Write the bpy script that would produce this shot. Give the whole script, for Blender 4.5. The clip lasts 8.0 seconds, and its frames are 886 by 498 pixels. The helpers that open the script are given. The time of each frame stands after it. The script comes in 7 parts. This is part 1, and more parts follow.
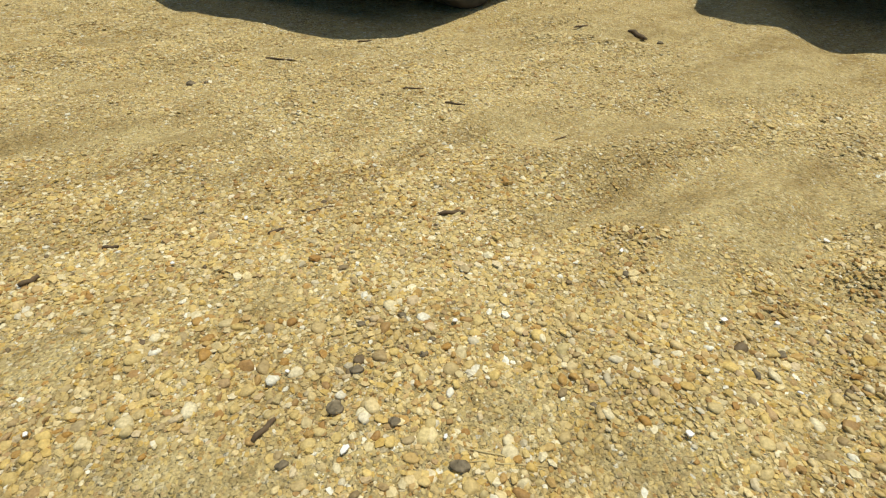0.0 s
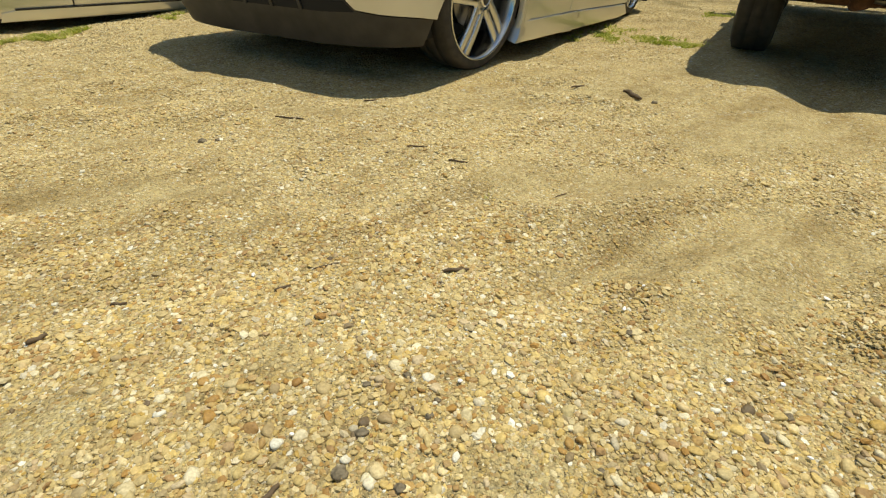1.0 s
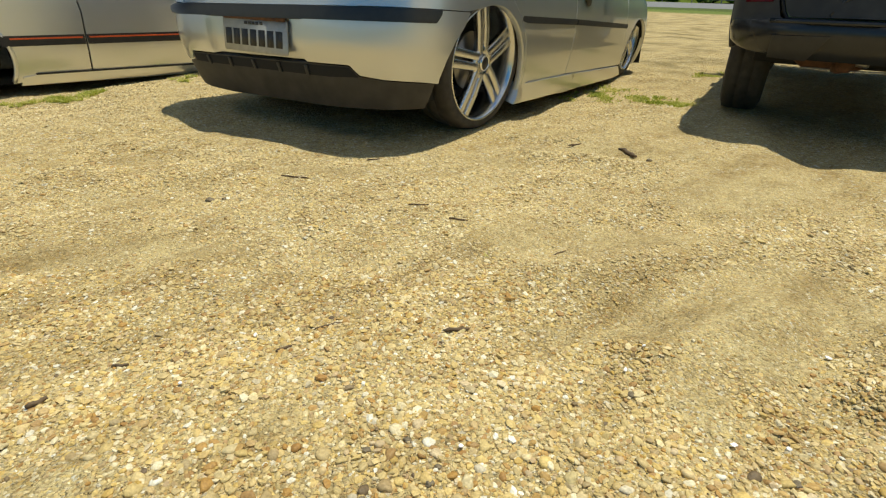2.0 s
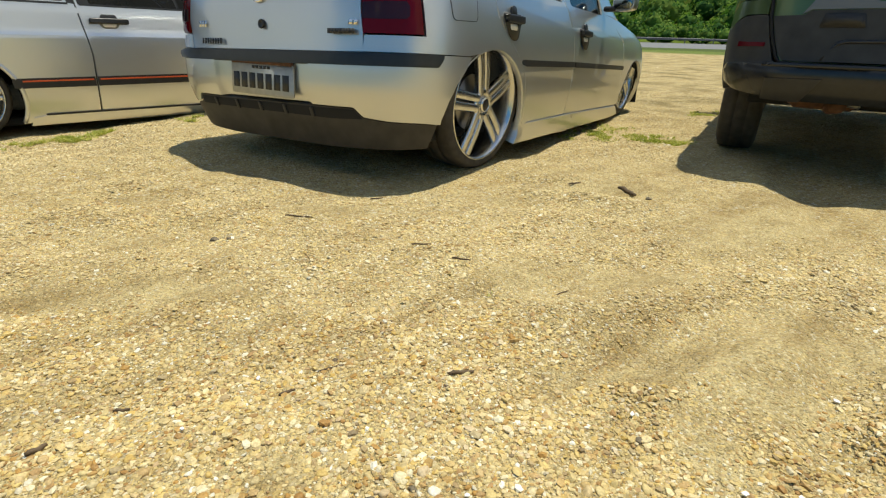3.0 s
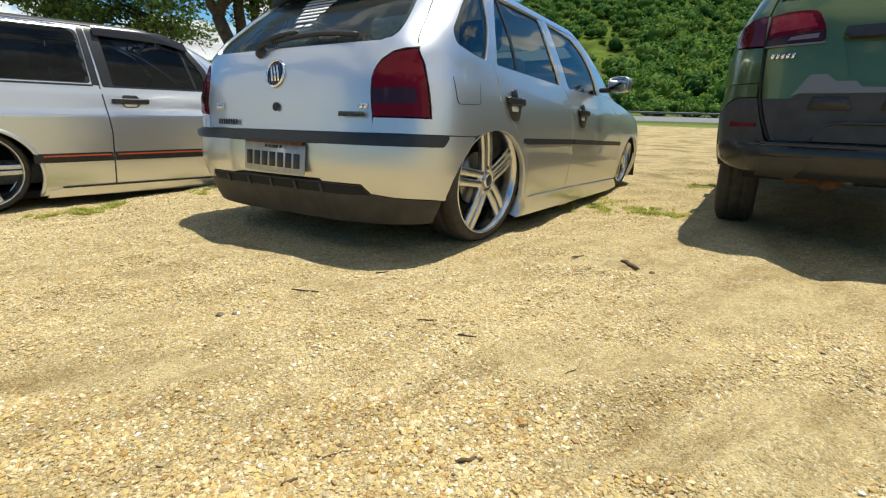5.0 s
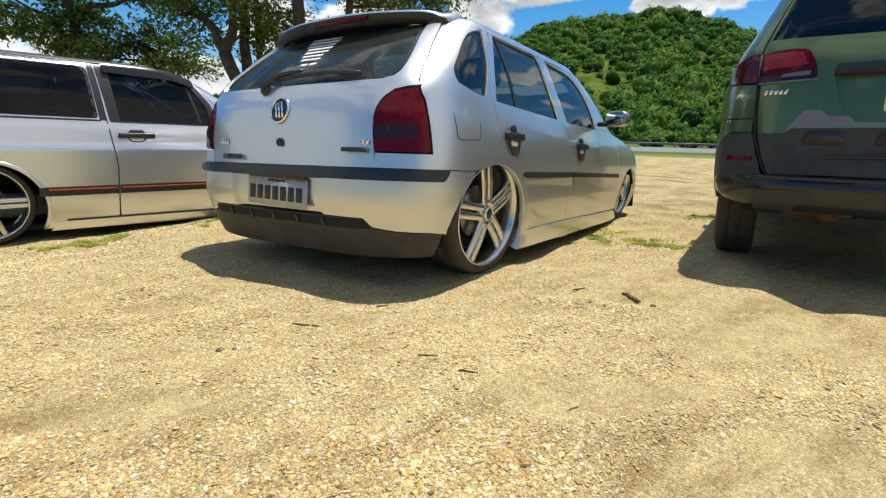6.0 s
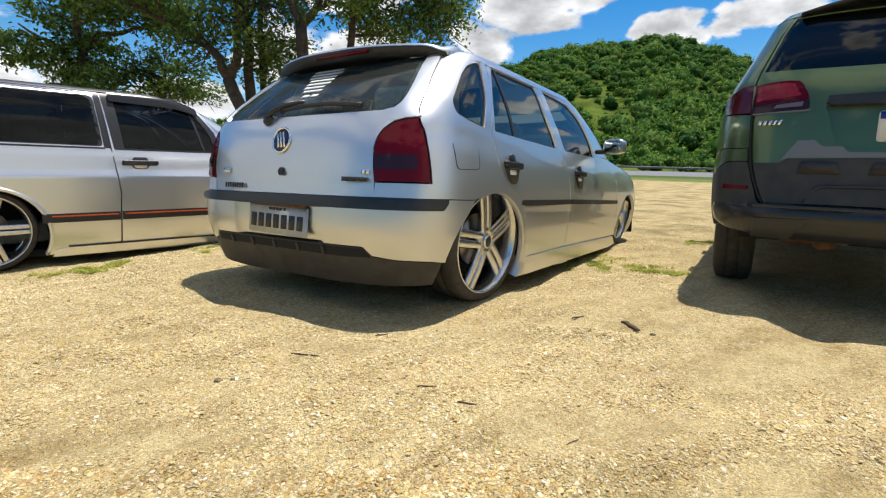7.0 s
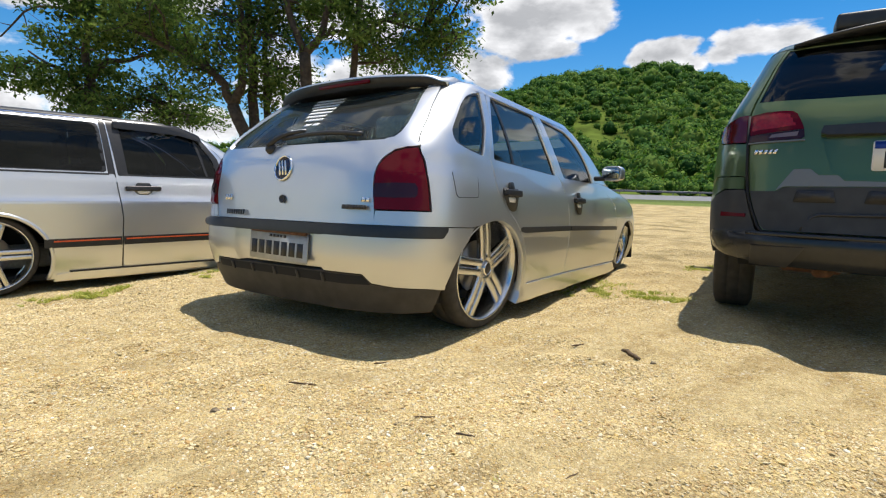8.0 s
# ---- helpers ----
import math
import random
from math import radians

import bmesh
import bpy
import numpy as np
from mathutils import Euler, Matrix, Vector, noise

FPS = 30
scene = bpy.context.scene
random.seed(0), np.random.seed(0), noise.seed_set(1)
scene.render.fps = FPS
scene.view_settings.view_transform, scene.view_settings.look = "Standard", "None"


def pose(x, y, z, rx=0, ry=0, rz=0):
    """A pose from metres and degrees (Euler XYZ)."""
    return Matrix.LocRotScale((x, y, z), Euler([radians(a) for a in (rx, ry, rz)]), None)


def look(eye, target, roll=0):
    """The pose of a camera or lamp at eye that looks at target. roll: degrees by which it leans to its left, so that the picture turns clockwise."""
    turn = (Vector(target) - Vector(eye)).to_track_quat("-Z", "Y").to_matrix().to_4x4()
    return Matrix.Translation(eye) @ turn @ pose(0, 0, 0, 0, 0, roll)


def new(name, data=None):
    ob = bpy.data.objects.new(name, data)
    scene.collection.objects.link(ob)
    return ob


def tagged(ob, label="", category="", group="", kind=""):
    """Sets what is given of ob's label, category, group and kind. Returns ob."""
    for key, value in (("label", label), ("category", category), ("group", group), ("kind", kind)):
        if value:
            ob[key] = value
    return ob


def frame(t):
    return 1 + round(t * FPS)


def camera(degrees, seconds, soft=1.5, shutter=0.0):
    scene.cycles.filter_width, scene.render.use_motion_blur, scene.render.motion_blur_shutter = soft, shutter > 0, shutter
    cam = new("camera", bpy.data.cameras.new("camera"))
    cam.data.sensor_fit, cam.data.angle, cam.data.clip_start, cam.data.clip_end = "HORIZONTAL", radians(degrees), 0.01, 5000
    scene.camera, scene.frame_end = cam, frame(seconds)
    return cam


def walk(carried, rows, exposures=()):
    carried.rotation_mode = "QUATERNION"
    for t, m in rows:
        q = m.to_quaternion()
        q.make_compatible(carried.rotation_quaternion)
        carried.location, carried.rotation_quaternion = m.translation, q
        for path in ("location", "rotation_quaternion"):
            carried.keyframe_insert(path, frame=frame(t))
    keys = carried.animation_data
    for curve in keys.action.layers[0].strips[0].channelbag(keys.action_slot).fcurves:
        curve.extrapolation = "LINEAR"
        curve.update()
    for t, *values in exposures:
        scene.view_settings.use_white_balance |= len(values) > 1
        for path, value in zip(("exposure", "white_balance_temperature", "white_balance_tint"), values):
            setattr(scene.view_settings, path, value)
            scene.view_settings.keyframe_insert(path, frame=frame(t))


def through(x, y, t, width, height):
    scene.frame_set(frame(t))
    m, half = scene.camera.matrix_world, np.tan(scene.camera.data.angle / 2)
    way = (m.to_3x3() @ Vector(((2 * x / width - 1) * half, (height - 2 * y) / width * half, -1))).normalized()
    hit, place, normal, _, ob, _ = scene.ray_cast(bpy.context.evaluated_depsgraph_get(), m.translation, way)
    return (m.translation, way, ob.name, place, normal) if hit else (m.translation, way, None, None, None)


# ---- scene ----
cam = camera(82.8, 8.0, soft=1.2)
PATH = [
    (0, (-0.001, 0.06, 0.522), (0.002, 1.638, -0.707), 2.1),
    (0.5, (-0.008, 0.062, 0.531), (-0.006, 1.691, -0.63), 2.3),
    (1, (-0.009, 0.06, 0.545), (-0.014, 1.746, -0.532), 2.1),
    (1.5, (-0.007, 0.057, 0.558), (-0.02, 1.797, -0.428), 1.9),
    (3, (-0.015, 0.056, 0.585), (-0.04, 1.897, -0.196), 1.6),
    (3.5, (-0.022, 0.057, 0.593), (-0.049, 1.918, -0.138), 1.7),
    (4, (-0.026, 0.056, 0.601), (-0.062, 1.947, -0.051), 1.6),
    (4.5, (-0.026, 0.056, 0.608), (-0.065, 1.966, 0.015), 1.6),
    (6, (-0.026, 0.052, 0.634), (-0.076, 2.007, 0.213), 1.4),
    (6.5, (-0.026, 0.05, 0.642), (-0.076, 2.013, 0.263), 1.5),
    (7, (-0.022, 0.046, 0.658), (-0.076, 2.018, 0.327), 1.4),
    (7.5, (-0.022, 0.043, 0.663), (-0.076, 2.021, 0.372), 1.4),
    (8, (-0.016, 0.042, 0.677), (-0.076, 2.027, 0.437), 1.5),
]
EXPOSURES = [(0.0, -0.23, 7170, 1), (1.0, -0.13, 7150, 1), (1.5, -0.08, 7060, 1), (3.0, 0.08, 6800, 2), (4.5, 0.23, 6560, 5), (6.0, 0.29, 6420, 8), (8.0, 0.31, 6390, 11)]
walk(cam, [(t, look(eye, target, roll)) for t, eye, target, roll in PATH], EXPOSURES)

# ---- light ----
SUN_EL, SUN_AZ = 75.5, 57.0   # degrees; azimuth clockwise from +y
world = bpy.data.worlds.new("sky")
scene.world = world
world.use_nodes = True
wn, wl = world.node_tree.nodes, world.node_tree.links


def wnode(kind, **values):
    n = wn.new(kind)
    for k, v in values.items():
        n.inputs[k].default_value = v
    return n


def wmath(op, a, b=0.0, clamp=False):
    n = wn.new("ShaderNodeMath")
    n.operation, n.use_clamp = op, clamp
    for i, v in enumerate((a, b)):
        if isinstance(v, (int, float)):
            n.inputs[i].default_value = v
        else:
            wl.new(v, n.inputs[i])
    return n.outputs[0]


sky = wn.new("ShaderNodeTexSky")
sky.sky_type, sky.sun_disc = "NISHITA", False
sky.sun_elevation, sky.sun_rotation = radians(SUN_EL), radians(SUN_AZ)
sky.air_density, sky.dust_density, sky.ozone_density = 1.0, 0.2, 2.0
deep = wnode("ShaderNodeHueSaturation", Saturation=1.5, Value=1.22)
wl.new(sky.outputs[0], deep.inputs["Color"])
# fair-weather clouds: noise all over the dome, with a few larger heaps, some added out of view
way = wn.new("ShaderNodeTexCoord").outputs["Generated"]
flat = wn.new("ShaderNodeVectorMath")
flat.operation = "MULTIPLY"
flat.inputs[1].default_value = (1, 1, 1.9)
wl.new(way, flat.inputs[0])
puff = wnode("ShaderNodeTexNoise", Scale=5.5, Detail=9.0, Roughness=0.58, Distortion=0.25)
wl.new(flat.outputs[0], puff.inputs["Vector"])
heap = None
HEAPS = (((0.06, 0.955, 0.285), 0.155, 0.36), ((0.12, 0.955, 0.262), 0.115, 0.36), ((0.045, 0.97, 0.225), 0.095, 0.36), ((0.19, 0.93, 0.305), 0.105, 0.35), ((0.165, 0.955, 0.255), 0.075, 0.32), ((0.01, 0.972, 0.24), 0.09, 0.36), ((0.21, 0.938, 0.285), 0.06, 0.34),
         ((0.321, 0.915, 0.242), 0.052, 0.42), ((0.354, 0.902, 0.244), 0.06, 0.42), ((0.392, 0.893, 0.218), 0.055, 0.40), ((0.427, 0.875, 0.225), 0.06, 0.42), ((0.450, 0.862, 0.240), 0.068, 0.42), ((0.478, 0.847, 0.245), 0.068, 0.42), ((0.505, 0.83, 0.245), 0.075, 0.40),
         ((-0.45, 0.885, 0.10), 0.12, 0.36), ((-0.33, 0.93, 0.20), 0.16, 0.34), ((-0.20, 0.95, 0.20), 0.12, 0.36), ((-0.68, 0.72, 0.11), 0.13, 0.36), ((-0.60, 0.74, 0.28), 0.12, 0.34), ((-0.2, 0.93, 0.3), 0.13, 0.32), ((-0.42, 0.84, 0.30), 0.15, 0.34),
         # right of view: three mirrored in windows, two added to brighten the car doors
         ((0.69, 0.635, 0.34), 0.085, 0.55), ((0.72, 0.66, 0.235), 0.06, 0.40), ((0.62, 0.70, 0.345), 0.07, 0.45), ((0.82, 0.55, 0.13), 0.16, 0.42), ((0.93, 0.25, 0.20), 0.25, 0.40),
         # behind and overhead: added to brighten reflections; the third is mirrored in a window
         ((0.80, -0.50, 0.30), 0.52, 0.62), ((0.93, -0.15, 0.30), 0.30, 0.40), ((-0.07, -0.15, 0.985), 0.14, 0.48), ((-0.82, 0.12, 0.56), 0.34, 0.24), ((-0.95, -0.10, 0.25), 0.36, 0.46), ((-0.35, -0.5, 0.80), 0.3, 0.2))
for c, r, amount in HEAPS:
    sub = wn.new("ShaderNodeVectorMath")
    sub.operation = "SUBTRACT"
    wl.new(way, sub.inputs[0])
    sub.inputs[1].default_value = c
    tall = wn.new("ShaderNodeVectorMath")
    tall.operation = "MULTIPLY"
    wl.new(sub.outputs[0], tall.inputs[0])
    tall.inputs[1].default_value = (1, 1, 1.7)
    length = wn.new("ShaderNodeVectorMath")
    length.operation = "LENGTH"
    wl.new(tall.outputs[0], length.inputs[0])
    near = wmath("MULTIPLY", wmath("SUBTRACT", 1.0, wmath("DIVIDE", length.outputs["Value"], r), True), amount)
    heap = near if heap is None else wmath("MAXIMUM", heap, near)
high = wn.new("ShaderNodeSeparateXYZ")
wl.new(way, high.inputs[0])
thick = wmath("MULTIPLY", wmath("MULTIPLY", wmath("SUBTRACT", high.outputs["Z"], 0.38), 4.0, True), 0.15)   # thicker unseen cloud high up, added for whiter fill light
thick = wmath("SUBTRACT", thick, wmath("MULTIPLY", wmath("MULTIPLY", wmath("SUBTRACT", high.outputs["Z"], 0.89), 16.0, True), 0.26))   # a clear blue gap overhead
body = wmath("ADD", wmath("ADD", puff.outputs["Fac"], heap), thick)
cover = wn.new("ShaderNodeMapRange")
cover.interpolation_type = "SMOOTHSTEP"
cover.inputs["From Min"].default_value, cover.inputs["From Max"].default_value = 0.605, 0.70
wl.new(body, cover.inputs["Value"])
shade = wn.new("ShaderNodeMapRange")
shade.inputs["From Min"].default_value, shade.inputs["From Max"].default_value = 0.66, 0.95
shade.inputs["To Min"].default_value, shade.inputs["To Max"].default_value = 1.0, 0.25
wl.new(body, shade.inputs["Value"])
white = wn.new("ShaderNodeMix")
white.data_type = "RGBA"
white.inputs["A"].default_value = (4.0, 4.1, 4.25, 1)
white.inputs["B"].default_value = (9.6, 9.6, 9.6, 1)
billow = wnode("ShaderNodeTexNoise", Scale=13.0, Detail=7.0, Roughness=0.55)
wl.new(flat.outputs[0], billow.inputs["Vector"])
lit = wn.new("ShaderNodeMapRange")
lit.inputs["From Min"].default_value, lit.inputs["From Max"].default_value = 0.36, 0.60
lit.inputs["To Min"].default_value, lit.inputs["To Max"].default_value = 0.25, 1.15
wl.new(billow.outputs["Fac"], lit.inputs["Value"])
wl.new(wmath("MULTIPLY", shade.outputs[0], lit.outputs[0], True), white.inputs["Factor"])
mixed = wn.new("ShaderNodeMix")
mixed.data_type = "RGBA"
wl.new(cover.outputs[0], mixed.inputs["Factor"])
wl.new(deep.outputs["Color"], mixed.inputs["A"])
wl.new(white.outputs["Result"], mixed.inputs["B"])
wl.new(mixed.outputs["Result"], wn["Background"].inputs[0])
wn["Background"].inputs[1].default_value = 0.088
sun_to = Vector((math.sin(radians(SUN_AZ)) * math.cos(radians(SUN_EL)), math.cos(radians(SUN_AZ)) * math.cos(radians(SUN_EL)), math.sin(radians(SUN_EL))))
sun = new("sun", bpy.data.lights.new("sun", "SUN"))
sun.data.energy, sun.data.angle, sun.data.color = 4.6, radians(0.5), (1.0, 0.94, 0.84)
sun.matrix_world = look(sun_to * 40, (0, 0, 0))

# ---- materials ----
def mat(name, color, rough=0.5, metal=0.0, coat=0.0, var=0.0, scale=20.0, bump=0.0, spec=0.5):
    m = bpy.data.materials.new(name)
    m.use_nodes = True
    n, l = m.node_tree.nodes, m.node_tree.links
    b = n["Principled BSDF"]
    b.inputs["Base Color"].default_value = (*color, 1)
    b.inputs["Roughness"].default_value = rough
    b.inputs["Metallic"].default_value = metal
    b.inputs["Coat Weight"].default_value = coat
    b.inputs["Coat Roughness"].default_value = 0.02
    b.inputs["Specular IOR Level"].default_value = spec
    if var or bump:
        tc = n.new("ShaderNodeTexCoord")
        no = n.new("ShaderNodeTexNoise")
        no.inputs["Scale"].default_value, no.inputs["Detail"].default_value = scale, 6
        l.new(tc.outputs["Object"], no.inputs["Vector"])
        if var:
            hsv = n.new("ShaderNodeHueSaturation")
            hsv.inputs["Color"].default_value = (*color, 1)
            mr = n.new("ShaderNodeMapRange")
            mr.inputs["From Min"].default_value, mr.inputs["From Max"].default_value = 0.3, 0.7
            mr.inputs["To Min"].default_value, mr.inputs["To Max"].default_value = 1 - var, 1 + var
            l.new(no.outputs["Fac"], mr.inputs["Value"])
            l.new(mr.outputs["Result"], hsv.inputs["Value"])
            l.new(hsv.outputs["Color"], b.inputs["Base Color"])
        if bump:
            bu = n.new("ShaderNodeBump")
            bu.inputs["Strength"].default_value, bu.inputs["Distance"].default_value = 1.0, bump
            l.new(no.outputs["Fac"], bu.inputs["Height"])
            l.new(bu.outputs["Normal"], b.inputs["Normal"])
    return m


def glass(name, tint, ior=1.5, dusty_haze=0.0):
    """A tinted pane: clear through, with a mirror's gloss by Fresnel and a dusty film that also paints in some
    brightness.
    """
    m = bpy.data.materials.new(name)
    m.use_nodes = True
    n, l = m.node_tree.nodes, m.node_tree.links
    n.remove(n["Principled BSDF"])
    tr, gl, mix, fr = n.new("ShaderNodeBsdfTransparent"), n.new("ShaderNodeBsdfGlossy"), n.new("ShaderNodeMixShader"), n.new("ShaderNodeFresnel")
    tr.inputs["Color"].default_value = (*tint, 1)
    gl.inputs["Roughness"].default_value = 0.01
    fr.inputs["IOR"].default_value = ior
    l.new(fr.outputs[0], mix.inputs[0])
    l.new(tr.outputs[0], mix.inputs[1])
    l.new(gl.outputs[0], mix.inputs[2])
    di, film = n.new("ShaderNodeBsdfDiffuse"), n.new("ShaderNodeMixShader")
    di.inputs["Color"].default_value = (0.42, 0.46, 0.41, 1)
    film.inputs[0].default_value = dusty_haze
    l.new(mix.outputs[0], film.inputs[1])
    l.new(di.outputs[0], film.inputs[2])
    l.new(film.outputs[0], n["Material Output"].inputs["Surface"])
    return m


M_SILVER = mat("silver_paint", (0.63, 0.645, 0.66), 0.36, 0.87, 1.0)
M_SILVER2 = mat("pale_silver_paint", (0.72, 0.74, 0.765), 0.28, 0.92, 1.0)
M_GREEN = mat("green_paint", (0.092, 0.136, 0.056), 0.28, 0.62, 0.5)
M_CLAD = mat("grey_cladding", (0.036, 0.0355, 0.035), 0.5, var=0.25, scale=14, bump=0.0005, spec=0.35)
M_CLADLT = mat("satin_grey_trim", (0.165, 0.172, 0.18), 0.4, 0.3)
M_CLADGL = mat("glossy_cladding", (0.018, 0.019, 0.021), 0.22, var=0.1, scale=40)
M_VISOR = mat("smoked_acrylic", (0.02, 0.021, 0.023), 0.15, spec=0.3)
M_BLACK = mat("black_plastic", (0.02, 0.02, 0.022), 0.42, var=0.2, scale=30, bump=0.0004)
M_DARK = mat("dark_inner", (0.008, 0.008, 0.009), 0.8)
M_CLOTH = mat("seat_cloth", (0.17, 0.18, 0.18), 0.95, var=0.2, scale=60)
M_TYRE = mat("tyre_rubber", (0.05, 0.043, 0.035), 0.75, var=0.3, scale=25, bump=0.001)
M_ALLOY = mat("alloy", (0.66, 0.66, 0.67), 0.27, 1.0, 0.2)
M_STEEL = mat("steel", (0.28, 0.27, 0.26), 0.4, 0.9)
M_CHROME = mat("chrome", (0.8, 0.8, 0.8), 0.08, 1.0)
M_RED = mat("red_lens", (0.095, 0.002, 0.007), 0.08, 0.0, 0.0, spec=0.2)
M_WINE = mat("wine_red_lens", (0.085, 0.004, 0.008), 0.12, spec=0.5)
M_GLOWRED = mat("bright_red_lens", (0.24, 0.005, 0.010), 0.2, var=0.25, scale=60, spec=0.5)
M_REDDK = mat("smoked_lens", (0.03, 0.008, 0.010), 0.12, 0.0, 0.0, spec=0.4)
M_CLEAR = mat("clear_lens", (0.17, 0.125, 0.13), 0.12, 0.1, 0.4)
M_ORANGE = mat("orange_line", (0.6, 0.09, 0.02), 0.4)
M_PLATE = mat("plate_grey", (0.42, 0.43, 0.42), 0.45, 0.2, var=0.12, scale=30)
M_PLATEW = mat("plate_white", (0.75, 0.75, 0.75), 0.45)
M_PLATEB = mat("plate_blue", (0.01, 0.05, 0.35), 0.4)
M_BADGE = mat("dark_blue_enamel", (0.012, 0.02, 0.06), 0.25)
M_INK = mat("dark_paint_bars", (0.03, 0.03, 0.03), 0.5)
M_WHITE = mat("white_film", (0.8, 0.8, 0.8), 0.5)
M_RUST = mat("rusty_metal", (0.12, 0.055, 0.028), 0.8, var=0.4, scale=40)
M_GLASS = glass("tinted_glass", (0.58, 0.67, 0.63), 1.7, 0.008)
# film laid thicker to paint in the light seen through this window
M_GLASSRR = glass("green_tinted_glass", (0.82, 0.97, 0.90), 1.27, 0.05)
M_GLASSDK = glass("black_film_glass", (0.06, 0.06, 0.07), 1.5, 0.006)
M_GLASSBK = glass("black_film_side_glass", (0.07, 0.07, 0.08), 1.34, 0.012)
M_MIRROR = mat("mirror", (0.30, 0.34, 0.35), 0.02, 1.0)


def nodes_of(name):
    m = bpy.data.materials.new(name)
    m.use_nodes = True
    return m, m.node_tree.nodes, m.node_tree.links, m.node_tree.nodes["Principled BSDF"]


def ramp(n, stops, kind="LINEAR"):
    r = n.new("ShaderNodeValToRGB")
    r.color_ramp.interpolation = kind
    e = r.color_ramp.elements
    e[0].position, e[0].color = stops[0][0], (*stops[0][1], 1)
    e[1].position, e[1].color = stops[-1][0], (*stops[-1][1], 1)
    for p, c in stops[1:-1]:
        x = e.new(p)
        x.color = (*c, 1)
    return r


def noise_node(n, l, vector, scale, detail=6.0, rough=0.55):
    t = n.new("ShaderNodeTexNoise")
    t.inputs["Scale"].default_value, t.inputs["Detail"].default_value, t.inputs["Roughness"].default_value = scale, detail, rough
    l.new(vector, t.inputs["Vector"])
    return t.outputs["Fac"]


def mix_node(n, l, a, b, fac, blend="MIX"):
    x = n.new("ShaderNodeMix")
    x.data_type, x.blend_type = "RGBA", blend
    for key, v in (("A", a), ("B", b), ("Factor", fac)):
        if isinstance(v, (int, float)):
            x.inputs[key].default_value = v
        elif isinstance(v, tuple):
            x.inputs[key].default_value = (*v, 1)
        else:
            l.new(v, x.inputs[key])
    return x.outputs["Result"]


PEBBLE_STOPS = [(0.0, (0.58, 0.48, 0.25)), (0.09, (0.49, 0.33, 0.09)), (0.2, (0.69, 0.58, 0.34)), (0.3, (0.39, 0.22, 0.06)), (0.4, (0.58, 0.46, 0.22)), (0.5, (0.45, 0.35, 0.18)), (0.6, (0.63, 0.47, 0.18)),
                (0.69, (0.49, 0.39, 0.19)), (0.79, (0.74, 0.67, 0.48)), (0.87, (0.34, 0.19, 0.06)), (0.94, (0.4, 0.32, 0.18)), (0.972, (0.81, 0.8, 0.71)), (0.98, (0.51, 0.39, 0.19)), (1.0, (0.15, 0.11, 0.07))]


def streaked(n, l, pos):
    """Coordinates drawn out along the wheel tracks of the lot."""
    turn = n.new("ShaderNodeVectorRotate")
    turn.rotation_type = "Z_AXIS"
    turn.inputs["Angle"].default_value = radians(-42)
    l.new(pos, turn.inputs["Vector"])
    draw = n.new("ShaderNodeMapping")
    draw.inputs["Scale"].default_value = (1.1, 5.0, 1.0)
    l.new(turn.outputs[0], draw.inputs["Vector"])
    return draw.outputs[0]


def pebble_mat(name, by_object, dusty=0.0):
    m, n, l, b = nodes_of(name)
    if by_object:
        rnd = n.new("ShaderNodeObjectInfo").outputs["Random"]
    else:
        rnd = n.new("ShaderNodeNewGeometry").outputs["Random Per Island"]
    r = ramp(n, PEBBLE_STOPS)
    l.new(rnd, r.inputs[0])
    pos = n.new("ShaderNodeNewGeometry").outputs["Position"]
    f = noise_node(n, l, pos, 260, 4)
    g = ramp(n, [(0.3, (0.72, 0.70, 0.66)), (0.7, (1.12, 1.12, 1.12))])
    l.new(f, g.inputs[0])
    own = mix_node(n, l, r.outputs[0], g.outputs[0], 1.0, "MULTIPLY")
    # soil rubbed over them in streaks and patches
    soil = ramp(n, [(0.44, (1.12, 1.12, 1.12)), (0.64, (0.80, 0.76, 0.70))])
    l.new(mix_node(n, l, noise_node(n, l, streaked(n, l, pos), 1.3, 6, 0.6), noise_node(n, l, pos, 6.5, 8, 0.68), 0.4), soil.inputs[0])
    own = mix_node(n, l, own, soil.outputs[0], 1.0, "MULTIPLY")
    l.new(mix_node(n, l, own, (0.62, 0.525, 0.31), dusty), b.inputs["Base Color"])
    b.inputs["Roughness"].default_value = 0.6 + 0.35 * dusty
    b.inputs["Specular IOR Level"].default_value = 0.28 - 0.45 * dusty
    bu = n.new("ShaderNodeBump")
    bu.inputs["Strength"].default_value, bu.inputs["Distance"].default_value = 0.5, 0.0012
    l.new(f, bu.inputs["Height"])
    l.new(bu.outputs[0], b.inputs["Normal"])
    return m


